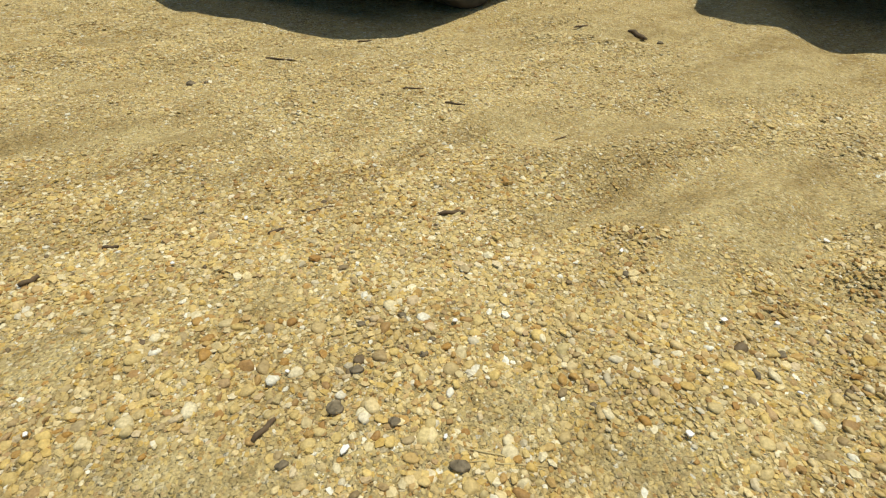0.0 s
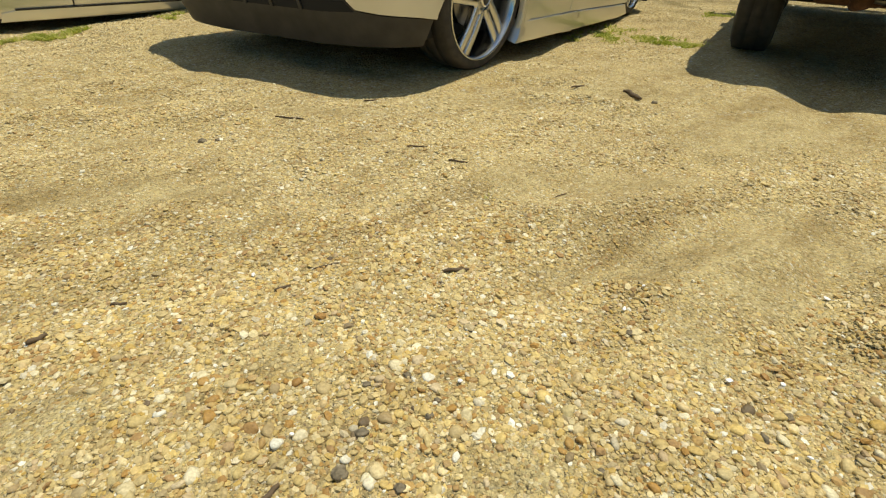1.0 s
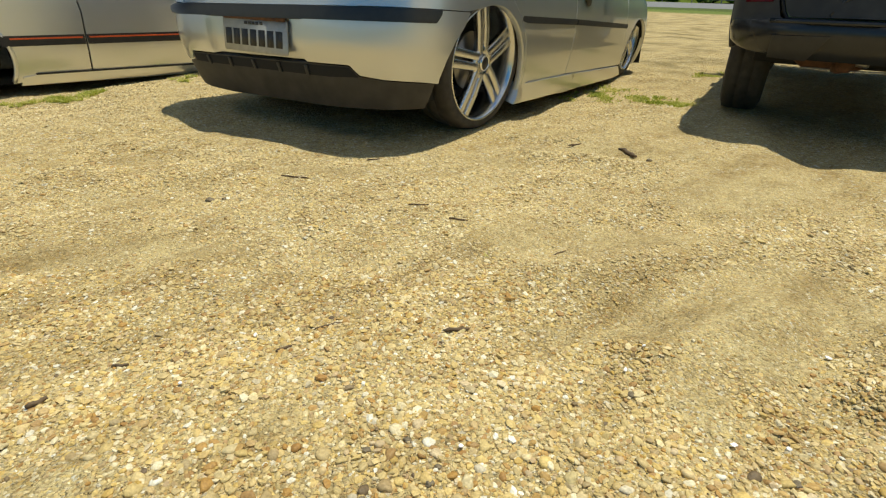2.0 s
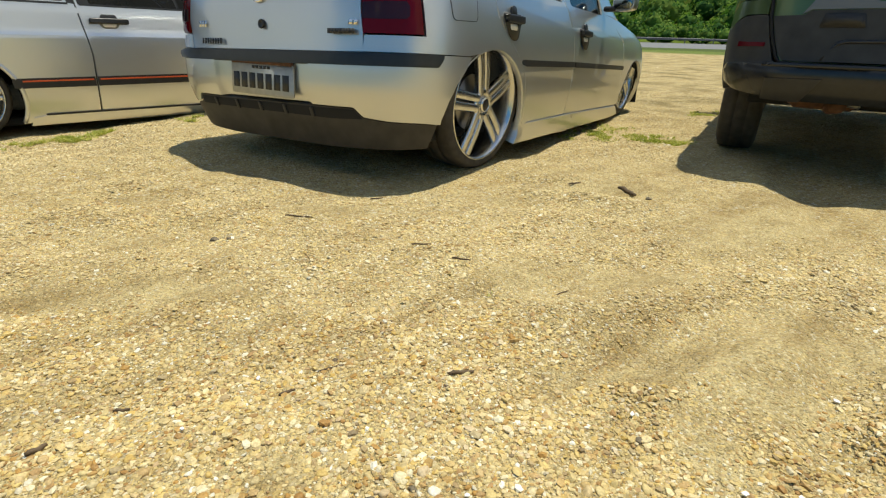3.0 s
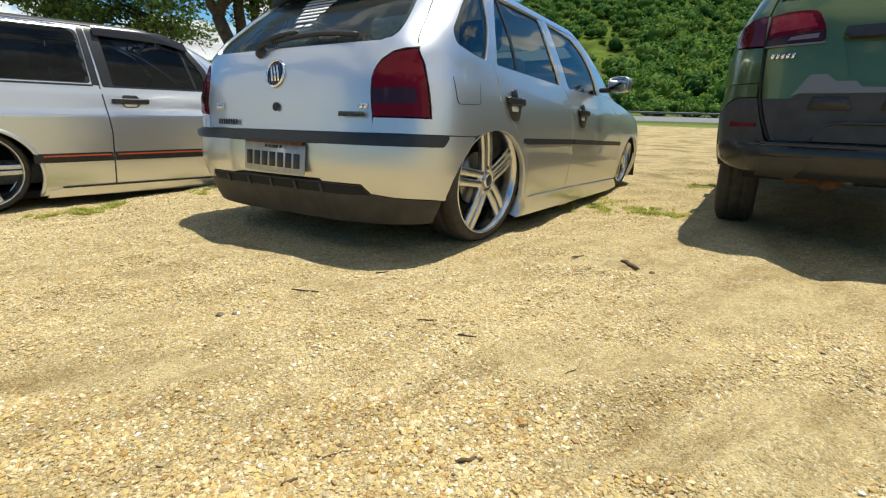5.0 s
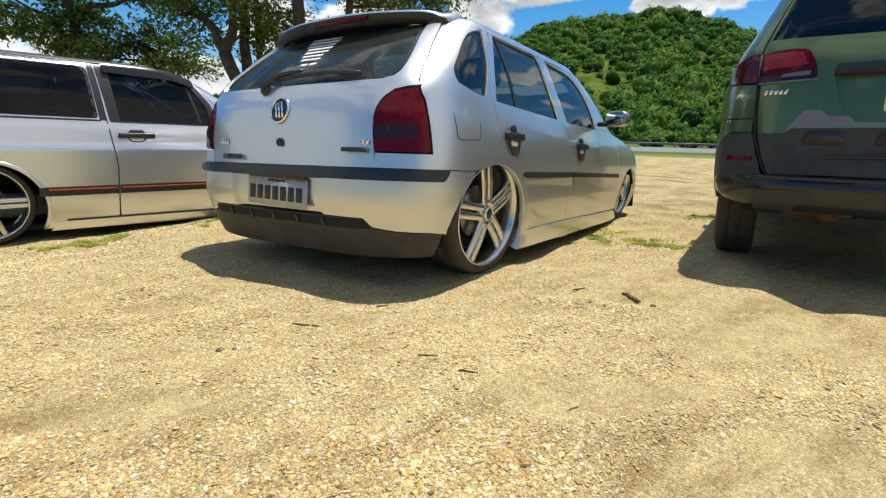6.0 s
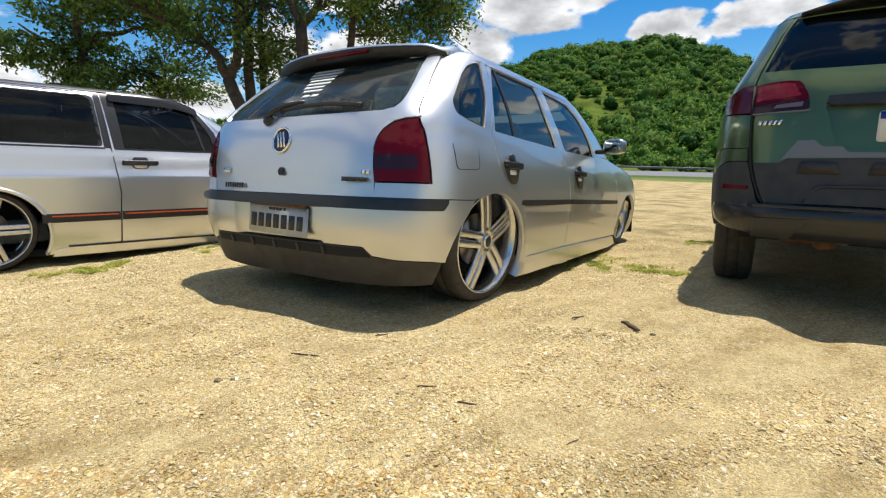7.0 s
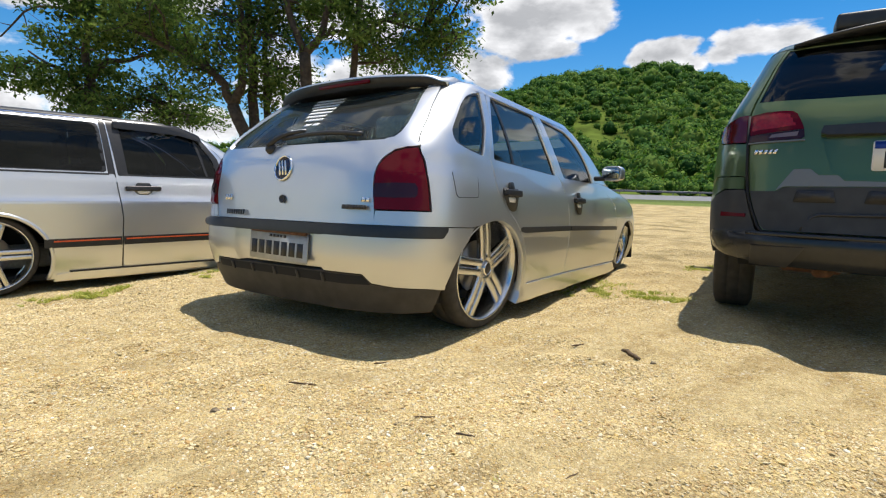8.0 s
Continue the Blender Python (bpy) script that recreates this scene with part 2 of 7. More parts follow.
def ground_mat():
    """Sand and fine grit; far off, grass beyond the edge of the lot."""
    m, n, l, b = nodes_of("sand_and_grit")
    pos = n.new("ShaderNodeNewGeometry").outputs["Position"]
    big, mid, fine = noise_node(n, l, pos, 0.9, 5), noise_node(n, l, pos, 9, 6), noise_node(n, l, pos, 300, 3)
    base = ramp(n, [(0.32, (0.27, 0.228, 0.126)), (0.5, (0.372, 0.316, 0.177)), (0.68, (0.465, 0.394, 0.224))])
    l.new(mix_node(n, l, big, mid, 0.5), base.inputs[0])
    vo = n.new("ShaderNodeTexVoronoi")
    vo.inputs["Scale"].default_value = 95
    l.new(pos, vo.inputs["Vector"])
    grit = ramp(n, [(0.0, (0.60, 0.55, 0.45)), (0.3, (0.85, 0.80, 0.70)), (0.6, (1.06, 1.03, 0.98)), (0.85, (1.25, 1.2, 1.12)), (1.0, (0.5, 0.46, 0.42))])
    l.new(vo.outputs["Color"], grit.inputs[0])
    col = mix_node(n, l, base.outputs[0], grit.outputs[0], 0.8, "MULTIPLY")
    sp = ramp(n, [(0.35, (0.80, 0.78, 0.74)), (0.65, (1.15, 1.14, 1.12))])
    l.new(fine, sp.inputs[0])
    col = mix_node(n, l, col, sp.outputs[0], 0.9, "MULTIPLY")
    # crumbs of grit, a few millimetres across
    bit = n.new("ShaderNodeTexVoronoi")
    bit.inputs["Scale"].default_value = 210
    l.new(pos, bit.inputs["Vector"])
    hue = n.new("ShaderNodeSeparateColor")
    l.new(bit.outputs["Color"], hue.inputs[0])
    crumb = ramp(n, PEBBLE_STOPS)
    l.new(hue.outputs[0], crumb.inputs[0])
    some = ramp(n, [(0.35, (0.1, 0.1, 0.1)), (0.6, (0.8, 0.8, 0.8))])
    l.new(hue.outputs[1], some.inputs[0])
    col = mix_node(n, l, col, crumb.outputs[0], some.outputs[0])
    # fine, drier sand where no pebbles lie
    fine_sand = n.new("ShaderNodeAttribute")
    fine_sand.attribute_name = "fine_sand"
    col = mix_node(n, l, col, mix_node(n, l, mix_node(n, l, (0.445, 0.374, 0.208), sp.outputs[0], 0.9, "MULTIPLY"), grit.outputs[0], 0.7, "MULTIPLY"), fine_sand.outputs["Fac"])
    col = mix_node(n, l, col, crumb.outputs[0], mix_node(n, l, (0.0, 0.0, 0.0), some.outputs[0], 0.45))
    # old damp stains and wheel-worn patches
    st = ramp(n, [(0.56, (1, 1, 1)), (0.72, (0.74, 0.70, 0.64))])
    l.new(noise_node(n, l, pos, 0.45, 7), st.inputs[0])
    col = mix_node(n, l, col, st.outputs[0], 0.8, "MULTIPLY")
    sk = ramp(n, [(0.48, (1.05, 1.05, 1.05)), (0.64, (0.72, 0.68, 0.62))])
    l.new(noise_node(n, l, streaked(n, l, pos), 1.3, 6, 0.6), sk.inputs[0])
    col = mix_node(n, l, col, sk.outputs[0], 0.9, "MULTIPLY")
    crust = ramp(n, [(0.46, (1.06, 1.06, 1.06)), (0.62, (0.80, 0.76, 0.70))])
    l.new(noise_node(n, l, pos, 6.5, 8, 0.68), crust.inputs[0])
    col = mix_node(n, l, col, crust.outputs[0], 0.8, "MULTIPLY")
    # small gravel farther off, where single pebbles no longer show
    far_gravel = n.new("ShaderNodeAttribute")
    far_gravel.attribute_name = "far_gravel"
    cell = n.new("ShaderNodeTexVoronoi")
    cell.inputs["Scale"].default_value = 88
    l.new(pos, cell.inputs["Vector"])
    tone = n.new("ShaderNodeSeparateColor")
    l.new(cell.outputs["Color"], tone.inputs[0])
    pr = ramp(n, PEBBLE_STOPS)
    l.new(tone.outputs[0], pr.inputs[0])
    keep = ramp(n, [(0.25, (0.15, 0.15, 0.15)), (0.5, (0.7, 0.7, 0.7))])
    l.new(tone.outputs[1], keep.inputs[0])
    bed = mix_node(n, l, col, pr.outputs[0], keep.outputs[0])
    col = mix_node(n, l, col, bed, far_gravel.outputs["Fac"])
    # sparse weeds and leaf litter
    wd = ramp(n, [(0.47, (0, 0, 0)), (0.62, (0.85, 0.85, 0.85))])
    l.new(noise_node(n, l, pos, 1.3, 8, 0.65), wd.inputs[0])
    away = n.new("ShaderNodeSeparateXYZ")
    l.new(pos, away.inputs[0])
    off = n.new("ShaderNodeMapRange")
    off.inputs["From Min"].default_value, off.inputs["From Max"].default_value = 3.2, 6.0
    l.new(away.outputs["Y"], off.inputs["Value"])
    col = mix_node(n, l, col, (0.19, 0.15, 0.062), mix_node(n, l, (0.0, 0.0, 0.0), wd.outputs[0], off.outputs[0]))
    # turf past the lot
    sx = n.new("ShaderNodeSeparateXYZ")
    l.new(pos, sx.inputs[0])
    far = n.new("ShaderNodeMath")
    far.operation = "MULTIPLY_ADD"
    l.new(big, far.inputs[0])
    far.inputs[1].default_value = 8.0
    reach = n.new("ShaderNodeMath")
    reach.operation = "ABSOLUTE"
    l.new(sx.outputs["Y"], reach.inputs[0])
    l.new(reach.outputs[0], far.inputs[2])
    turf = n.new("ShaderNodeMapRange")
    turf.inputs["From Min"].default_value, turf.inputs["From Max"].default_value = 40.5, 43.5
    l.new(far.outputs[0], turf.inputs["Value"])
    gr = ramp(n, [(0.3, (0.035, 0.065, 0.012)), (0.7, (0.11, 0.13, 0.03))])
    l.new(mid, gr.inputs[0])
    col = mix_node(n, l, col, gr.outputs[0], turf.outputs[0])
    # a patch of short grass on the far side of the lot
    plot = n.new("ShaderNodeMapping")
    plot.inputs["Location"].default_value, plot.inputs["Scale"].default_value = (-15.5 / 5.5, -36.0 / 6.5, 0), (1 / 5.5, 1 / 6.5, 1)
    l.new(pos, plot.inputs["Vector"])
    span = n.new("ShaderNodeVectorMath")
    span.operation = "LENGTH"
    l.new(plot.outputs[0], span.inputs[0])
    ragged = n.new("ShaderNodeMath")
    ragged.operation = "MULTIPLY_ADD"
    l.new(mid, ragged.inputs[0])
    ragged.inputs[1].default_value = 1.6
    l.new(span.outputs["Value"], ragged.inputs[2])
    lawn = n.new("ShaderNodeMapRange")
    lawn.inputs["From Min"].default_value, lawn.inputs["From Max"].default_value = 2.0, 1.5
    l.new(ragged.outputs[0], lawn.inputs["Value"])
    col = mix_node(n, l, col, (0.13, 0.17, 0.035), lawn.outputs[0])
    l.new(col, b.inputs["Base Color"])
    b.inputs["Roughness"].default_value = 0.95
    b.inputs["Specular IOR Level"].default_value = 0.2
    b1, b2 = n.new("ShaderNodeBump"), n.new("ShaderNodeBump")
    clod = n.new("ShaderNodeBump")
    clod.inputs["Strength"].default_value, clod.inputs["Distance"].default_value = 1.0, 0.02
    l.new(noise_node(n, l, pos, 16, 6, 0.6), clod.inputs["Height"])
    l.new(clod.outputs[0], b1.inputs["Normal"])
    b1.inputs["Strength"].default_value, b1.inputs["Distance"].default_value = 1.0, 0.004
    b2.inputs["Strength"].default_value, b2.inputs["Distance"].default_value = 0.8, 0.0025
    inv = n.new("ShaderNodeMath")
    inv.operation = "SUBTRACT"
    inv.inputs[0].default_value = 1.0
    l.new(vo.outputs["Distance"], inv.inputs[1])
    l.new(inv.outputs[0], b1.inputs["Height"])
    l.new(fine, b2.inputs["Height"])
    b3 = n.new("ShaderNodeBump")
    b3.inputs["Strength"].default_value, b3.inputs["Distance"].default_value = 0.9, 0.0035
    under = n.new("ShaderNodeMath")
    under.operation = "SUBTRACT"
    under.inputs[0].default_value = 1.0
    l.new(bit.outputs["Distance"], under.inputs[1])
    l.new(under.outputs[0], b3.inputs["Height"])
    l.new(b1.outputs[0], b3.inputs["Normal"])
    l.new(b3.outputs[0], b2.inputs["Normal"])
    packed = n.new("ShaderNodeBump")
    packed.inputs["Distance"].default_value = 0.006
    l.new(far_gravel.outputs["Fac"], packed.inputs["Strength"])
    drop = n.new("ShaderNodeMath")
    drop.operation = "SUBTRACT"
    drop.inputs[0].default_value = 1.0
    l.new(cell.outputs["Distance"], drop.inputs[1])
    l.new(drop.outputs[0], packed.inputs["Height"])
    l.new(b2.outputs[0], packed.inputs["Normal"])
    l.new(packed.outputs[0], b.inputs["Normal"])
    return m


def leaf_mat(name, stops, clump=0.6, through=0.35, rough=0.0, crown=0.0):
    """Leaves: colour by clump and by leaf, with light let through."""
    m, n, l, b = nodes_of(name)
    geo = n.new("ShaderNodeNewGeometry")
    r = ramp(n, stops)
    f = noise_node(n, l, geo.outputs["Position"], clump, 3)
    if crown:
        f = mix_node(n, l, f, noise_node(n, l, geo.outputs["Position"], crown, 2), 0.5)
    l.new(mix_node(n, l, f, geo.outputs["Random Per Island"], 0.35), r.inputs[0])
    l.new(r.outputs[0], b.inputs["Base Color"])
    b.inputs["Roughness"].default_value = 0.8
    b.inputs["Specular IOR Level"].default_value = 0.06
    if rough:
        bu = n.new("ShaderNodeBump")
        bu.inputs["Strength"].default_value, bu.inputs["Distance"].default_value = 1.0, rough
        l.new(noise_node(n, l, geo.outputs["Position"], 0.9, 5, 0.7), bu.inputs["Height"])
        l.new(bu.outputs[0], b.inputs["Normal"])
    tr, mx = n.new("ShaderNodeBsdfTranslucent"), n.new("ShaderNodeMixShader")
    l.new(mix_node(n, l, r.outputs[0], (1.1, 1.35, 0.55), 0.6, "MULTIPLY"), tr.inputs["Color"])
    mx.inputs[0].default_value = through
    l.new(b.outputs[0], mx.inputs[1])
    l.new(tr.outputs[0], mx.inputs[2])
    l.new(mx.outputs[0], n["Material Output"].inputs["Surface"])
    return m


M_GROUND = ground_mat()
M_PEBBLES = pebble_mat("river_pebbles", False)
M_PEBBLE = pebble_mat("river_pebble", True)
M_SANDYSTONE = pebble_mat("sandy_pebbles", False, 0.22)
M_DUSTYSTONE = pebble_mat("dusty_pebbles", False, 0.42)
M_HILL = mat("hill_ground", (0.075, 0.105, 0.018), 0.95, var=0.5, scale=0.15, spec=0.03)
M_ASPHALT = mat("asphalt", (0.17, 0.17, 0.175), 0.9, var=0.15, scale=3)
M_RAIL = mat("galvanised_steel", (0.16, 0.165, 0.17), 0.7, 0.3, var=0.15, scale=2)
M_LEAF = leaf_mat("tree_leaves", [(0.32, (0.050, 0.088, 0.030)), (0.5, (0.095, 0.148, 0.048)), (0.68, (0.18, 0.235, 0.070))], 0.6, 0.52)
M_WOODS = leaf_mat("hill_woods", [(0.32, (0.021, 0.062, 0.017)), (0.43, (0.039, 0.102, 0.022)), (0.54, (0.074, 0.152, 0.028)), (0.66, (0.148, 0.222, 0.044))], 0.035, 0.36, 0.15, 0.22)
M_GRASS = leaf_mat("grass_blades", [(0.3, (0.24, 0.28, 0.055)), (0.5, (0.42, 0.42, 0.10)), (0.68, (0.60, 0.53, 0.22))], 5.0, 0.35)
M_BARK = mat("bark", (0.062, 0.047, 0.036), 0.9, var=0.45, scale=9, bump=0.03)
M_TWIG = mat("dead_twig", (0.12, 0.08, 0.045), 0.85, var=0.4, scale=80, bump=0.001)
M_STONE = mat("dark_stone", (0.19, 0.155, 0.105), 0.85, var=0.5, scale=90, bump=0.004, spec=0.15)
M_STRAW = mat("dry_straw", (0.50, 0.40, 0.20), 0.8, var=0.2, scale=60)
M_CHIP = mat("shell_chip", (0.82, 0.80, 0.78), 0.3)
M_DUSTY = mat("dusty_black_plastic", (0.040, 0.035, 0.030), 0.6, var=0.3, scale=14, bump=0.0004)
M_RUBBER = mat("satin_black_rubber", (0.018, 0.018, 0.019), 0.3, var=0.2, scale=30)

from mathutils import geometry

# ---- mesh helpers ----
def part(name, bm, material, parent=None, label="", smooth=True):
    """Links a bmesh as one mesh object, under a thing or part where one is given."""
    me = bpy.data.meshes.new(name)
    bm.to_mesh(me)
    bm.free()
    for m in (material if isinstance(material, (list, tuple)) else [material]):
        me.materials.append(m)
    if smooth:
        me.polygons.foreach_set("use_smooth", [True] * len(me.polygons))
    ob = new(name, me)
    ob.parent = parent
    if label:
        ob["label"] = label
    return ob


def box_bm(sx, sy, sz, c=(0, 0, 0), bevel=0.0, seg=2):
    bm = bmesh.new()
    bmesh.ops.create_cube(bm, size=1)
    bmesh.ops.scale(bm, vec=(sx, sy, sz), verts=bm.verts)
    if bevel:
        bmesh.ops.bevel(bm, geom=bm.edges[:], offset=bevel, segments=seg, affect="EDGES", profile=0.5)
    bmesh.ops.translate(bm, vec=c, verts=bm.verts)
    return bm


def smoothstep(a, b, x):
    t = min(1.0, max(0.0, (x - a) / (b - a)))
    return t * t * (3 - 2 * t)


# ---- car shell: plan outlines, one above the other, as rounded rectangles ----
class Shell:
    """levels: rows of height, half width, rear y, front y. The plan at each height is a superellipse. Panels are cut from it in (q, v):
    q runs along the outline from the rear's middle to the front, v up the profile."""

    def __init__(self, levels, m=3.5, n=12.0, sharp=((0.0, 0.0),), m2=9.0):
        """sharp: rows of height and share, from 0 to 1, by which the corners of the plan go over to the squarer exponent m2."""
        self.lv = np.array(levels, float)
        d = np.diff(self.lv, axis=0)
        self.v = np.r_[0, np.cumsum(np.hypot(d[:, 0], np.minimum(np.abs(d[:, 1]) + 0.3 * np.abs(d[:, 2]) + 0.3 * np.abs(d[:, 3]), 0.5)))]
        self.sharp = np.array(sharp, float)
        h = np.diff(self.v)
        slope = d / h[:, None]
        t = np.zeros_like(self.lv)
        t[0], t[-1] = slope[0], slope[-1]
        for i in range(1, len(self.lv) - 1):
            for k in range(4):
                a, b = slope[i - 1, k], slope[i, k]
                t[i, k] = 0 if a * b <= 0 else 2 * a * b / (a + b)
        self.t = t
        _, w, yr, yf = self.level(self.v_of(0.6))
        self.soft, end = self.outline(m, n, w, yf - yr)
        self.square, _ = self.outline(m2, n, w, yf - yr)
        self.q = np.linspace(0, end, 1600)

    @staticmethod
    def outline(m, n, w, long):
        """Half a superellipse, from the rear's middle to the front's, at even steps: across and along, and its length."""
        xs = np.linspace(0, 0.9, 500)
        edge = (1 - 0.9 ** m) ** (1 / n)
        ts = np.linspace(-edge, edge, 1200)[1:-1]
        xi = np.r_[xs, (1 - np.abs(ts) ** n) ** (1 / m), xs[::-1]]
        tau = np.r_[-(1 - xs ** m) ** (1 / n), ts, ((1 - xs ** m) ** (1 / n))[::-1]]
        q = np.r_[0, np.cumsum(np.hypot(np.diff(xi * w), np.diff(tau * long / 2)))]
        even = np.linspace(0, q[-1], 1600)
        return np.array([np.interp(even, q, xi), np.interp(even, q, tau)]), q[-1]

    def plan(self, z):
        """Across and along of the plan's outline at a height, for every step of q."""
        k = float(np.interp(z, self.sharp[:, 0], self.sharp[:, 1]))
        return self.soft if k == 0 else (1 - k) * self.soft + k * self.square

    def level(self, v):
        v = min(max(v, self.v[0]), self.v[-1])
        i = min(int(np.searchsorted(self.v, v, side="right")) - 1, len(self.v) - 2)
        h = self.v[i + 1] - self.v[i]
        s = (v - self.v[i]) / h
        return (2*s**3 - 3*s*s + 1) * self.lv[i] + (s**3 - 2*s*s + s) * h * self.t[i] + (3*s*s - 2*s**3) * self.lv[i+1] + (s**3 - s*s) * h * self.t[i+1]

    def v_of(self, z):
        lo, hi = self.v[0], self.v[-1]
        for _ in range(30):
            mid = (lo + hi) / 2
            if self.level(mid)[0] < z:
                lo = mid
            else:
                hi = mid
        return (lo + hi) / 2

    def at(self, q, v):
        """The point of the shell at (q, v)."""
        z, w, yr, yf = self.level(v)
        k, end = abs(q), self.q[-1]
        if k > end:
            k, q = 2 * end - k, -q
        place = min(k / end * 1599, 1598.999)
        i = int(place)
        f, c = place - i, float(np.interp(z, self.sharp[:, 0], self.sharp[:, 1]))
        near, far = (self.soft[:, j] * (1 - c) + self.square[:, j] * c for j in (i, i + 1))
        x, t = near * (1 - f) + far * f
        x *= w
        return Vector((-x if q < 0 else x, (yr + yf) / 2 + (yf - yr) / 2 * t, z))

    def side(self, y, z):
        v = self.v_of(z)
        _, w, yr, yf = self.level(v)
        t = max(-1.0, min(1.0, (y - (yr + yf) / 2) / ((yf - yr) / 2)))
        return float(np.interp(t, self.plan(z)[1], self.q)), v

    def across(self, x, z):
        """q of a place on the rear, at x from its middle."""
        xi = self.plan(z)[0]
        half = int(np.argmax(xi))
        return float(np.interp(min(1.0, abs(x) / self.level(self.v_of(z))[1]), xi[:half], self.q[:half]))

    def rear(self, x, z):
        return math.copysign(self.across(x, z), x), self.v_of(z)

    def front(self, x, z):
        q = self.q[-1] - self.across(x, z)
        return (q if x >= 0 else 2 * self.q[-1] - q), self.v_of(z)

    def normal(self, q, v):
        e = 0.015
        n = (self.at(q + e, v) - self.at(q - e, v)).cross(self.at(q, v + e) - self.at(q, v - e))
        return n.normalized() if n.length > 1e-9 else Vector((0, 0, 1))

    def uv(self, p):
        """(q, v) of an outline's point: (y, z) on the side, or ("r", x, z) on the rear, or ("f", x, z) on the front."""
        if p[0] == "r":
            return self.rear(p[1], p[2])
        if p[0] == "f":
            return self.front(p[1], p[2])
        if p[0] == "m":
            q, v = self.side(p[1], p[2])
            return 2 * self.q[-1] - q, v
        if p[0] == "l":
            q, v = self.side(p[1], p[2])
            return -q, v
        return self.side(p[0], p[1])


def rounded(pts, r, seg=5):
    """A closed outline with its corners rounded; r: one radius or one for each corner."""
    out = []
    for i, p in enumerate(pts):
        p, a, b = Vector(p[:2]), Vector(pts[i - 1][:2]), Vector(pts[(i + 1) % len(pts)][:2])
        k = r[i] if isinstance(r, (list, tuple)) else r
        k = min(k, (a - p).length * 0.45, (b - p).length * 0.45)
        if k < 1e-4:
            out.append(tuple(p))
            continue
        s, e = p + (a - p).normalized() * k, p + (b - p).normalized() * k
        for j in range(seg + 1):
            t = j / seg
            out.append(tuple((1 - t) ** 2 * s + 2 * t * (1 - t) * p + t * t * e))
    return out


def arch(yc, zc, r, a0, a1, n=14, rz=None):
    """Points of a wheel arch, by angle in degrees from forward, up positive."""
    rz = rz or r
    return [(yc + r * math.cos(radians(a0 + (a1 - a0) * i / n)), zc + rz * math.sin(radians(a0 + (a1 - a0) * i / n))) for i in range(n + 1)]


def loop_uv(sh, pts, step):
    """An outline of mixed points as a dense loop in (q, v)."""
    out = []
    for i, p in enumerate(pts):
        n = pts[(i + 1) % len(pts)]
        if isinstance(p[0], str) or isinstance(n[0], str):
            a, b = Vector(sh.uv(p)), Vector(sh.uv(n))
            k = max(1, int((b - a).length / step))
            out += [tuple(a.lerp(b, j / k)) for j in range(k)]
        else:
            a, b = Vector(p), Vector(n)
            k = max(1, int((b - a).length / step))
            out += [sh.uv(tuple(a.lerp(b, j / k))) for j in range(k)]
    return out


def inside(px, py, poly):
    """Which of the points lie in the polygon."""
    poly = np.asarray(poly)
    res = np.zeros(len(px), bool)
    x0, y0 = poly[-1]
    for x1, y1 in poly:
        hit = ((y0 > py) != (y1 > py)) & (px < (x1 - x0) * (py - y0) / (y1 - y0 + 1e-12) + x0)
        res ^= hit
        x0, y0 = x1, y1
    return res


def cut(loops, step):
    """Triangles that fill the first loop but for the others: points and triples."""
    verts, edges = [], []
    for lp in loops:
        s = len(verts)
        verts += [tuple(p) for p in lp]
        edges += [(s + i, s + (i + 1) % len(lp)) for i in range(len(lp))]
    a = np.array(loops[0])
    lo, hi = a.min(0), a.max(0)
    gx, gy = np.meshgrid(np.arange(lo[0] + step / 2, hi[0], step), np.arange(lo[1] + step / 2, hi[1], step))
    gx, gy = gx.ravel(), gy.ravel()
    keep = inside(gx, gy, loops[0])
    for lp in loops[1:]:
        keep &= ~inside(gx, gy, lp)
    rim = np.array(verts)
    gx, gy = gx[keep], gy[keep]
    if len(gx):
        d = np.min(np.hypot(gx[:, None] - rim[None, :, 0], gy[:, None] - rim[None, :, 1]), axis=1)
        gx, gy = gx[d > 0.45 * step], gy[d > 0.45 * step]
    verts += list(zip(gx.tolist(), gy.tolist()))
    co, _, faces, *_ = geometry.delaunay_2d_cdt([Vector(v) for v in verts], edges, [], 0, 1e-5)
    cx = np.array([[sum(co[i][k] for i in f) / 3 for k in (0, 1)] for f in faces])
    ok = inside(cx[:, 0], cx[:, 1], loops[0])
    for lp in loops[1:]:
        ok &= ~inside(cx[:, 0], cx[:, 1], lp)
    return [tuple(c) for c in co], [f for f, k in zip(faces, ok) if k]


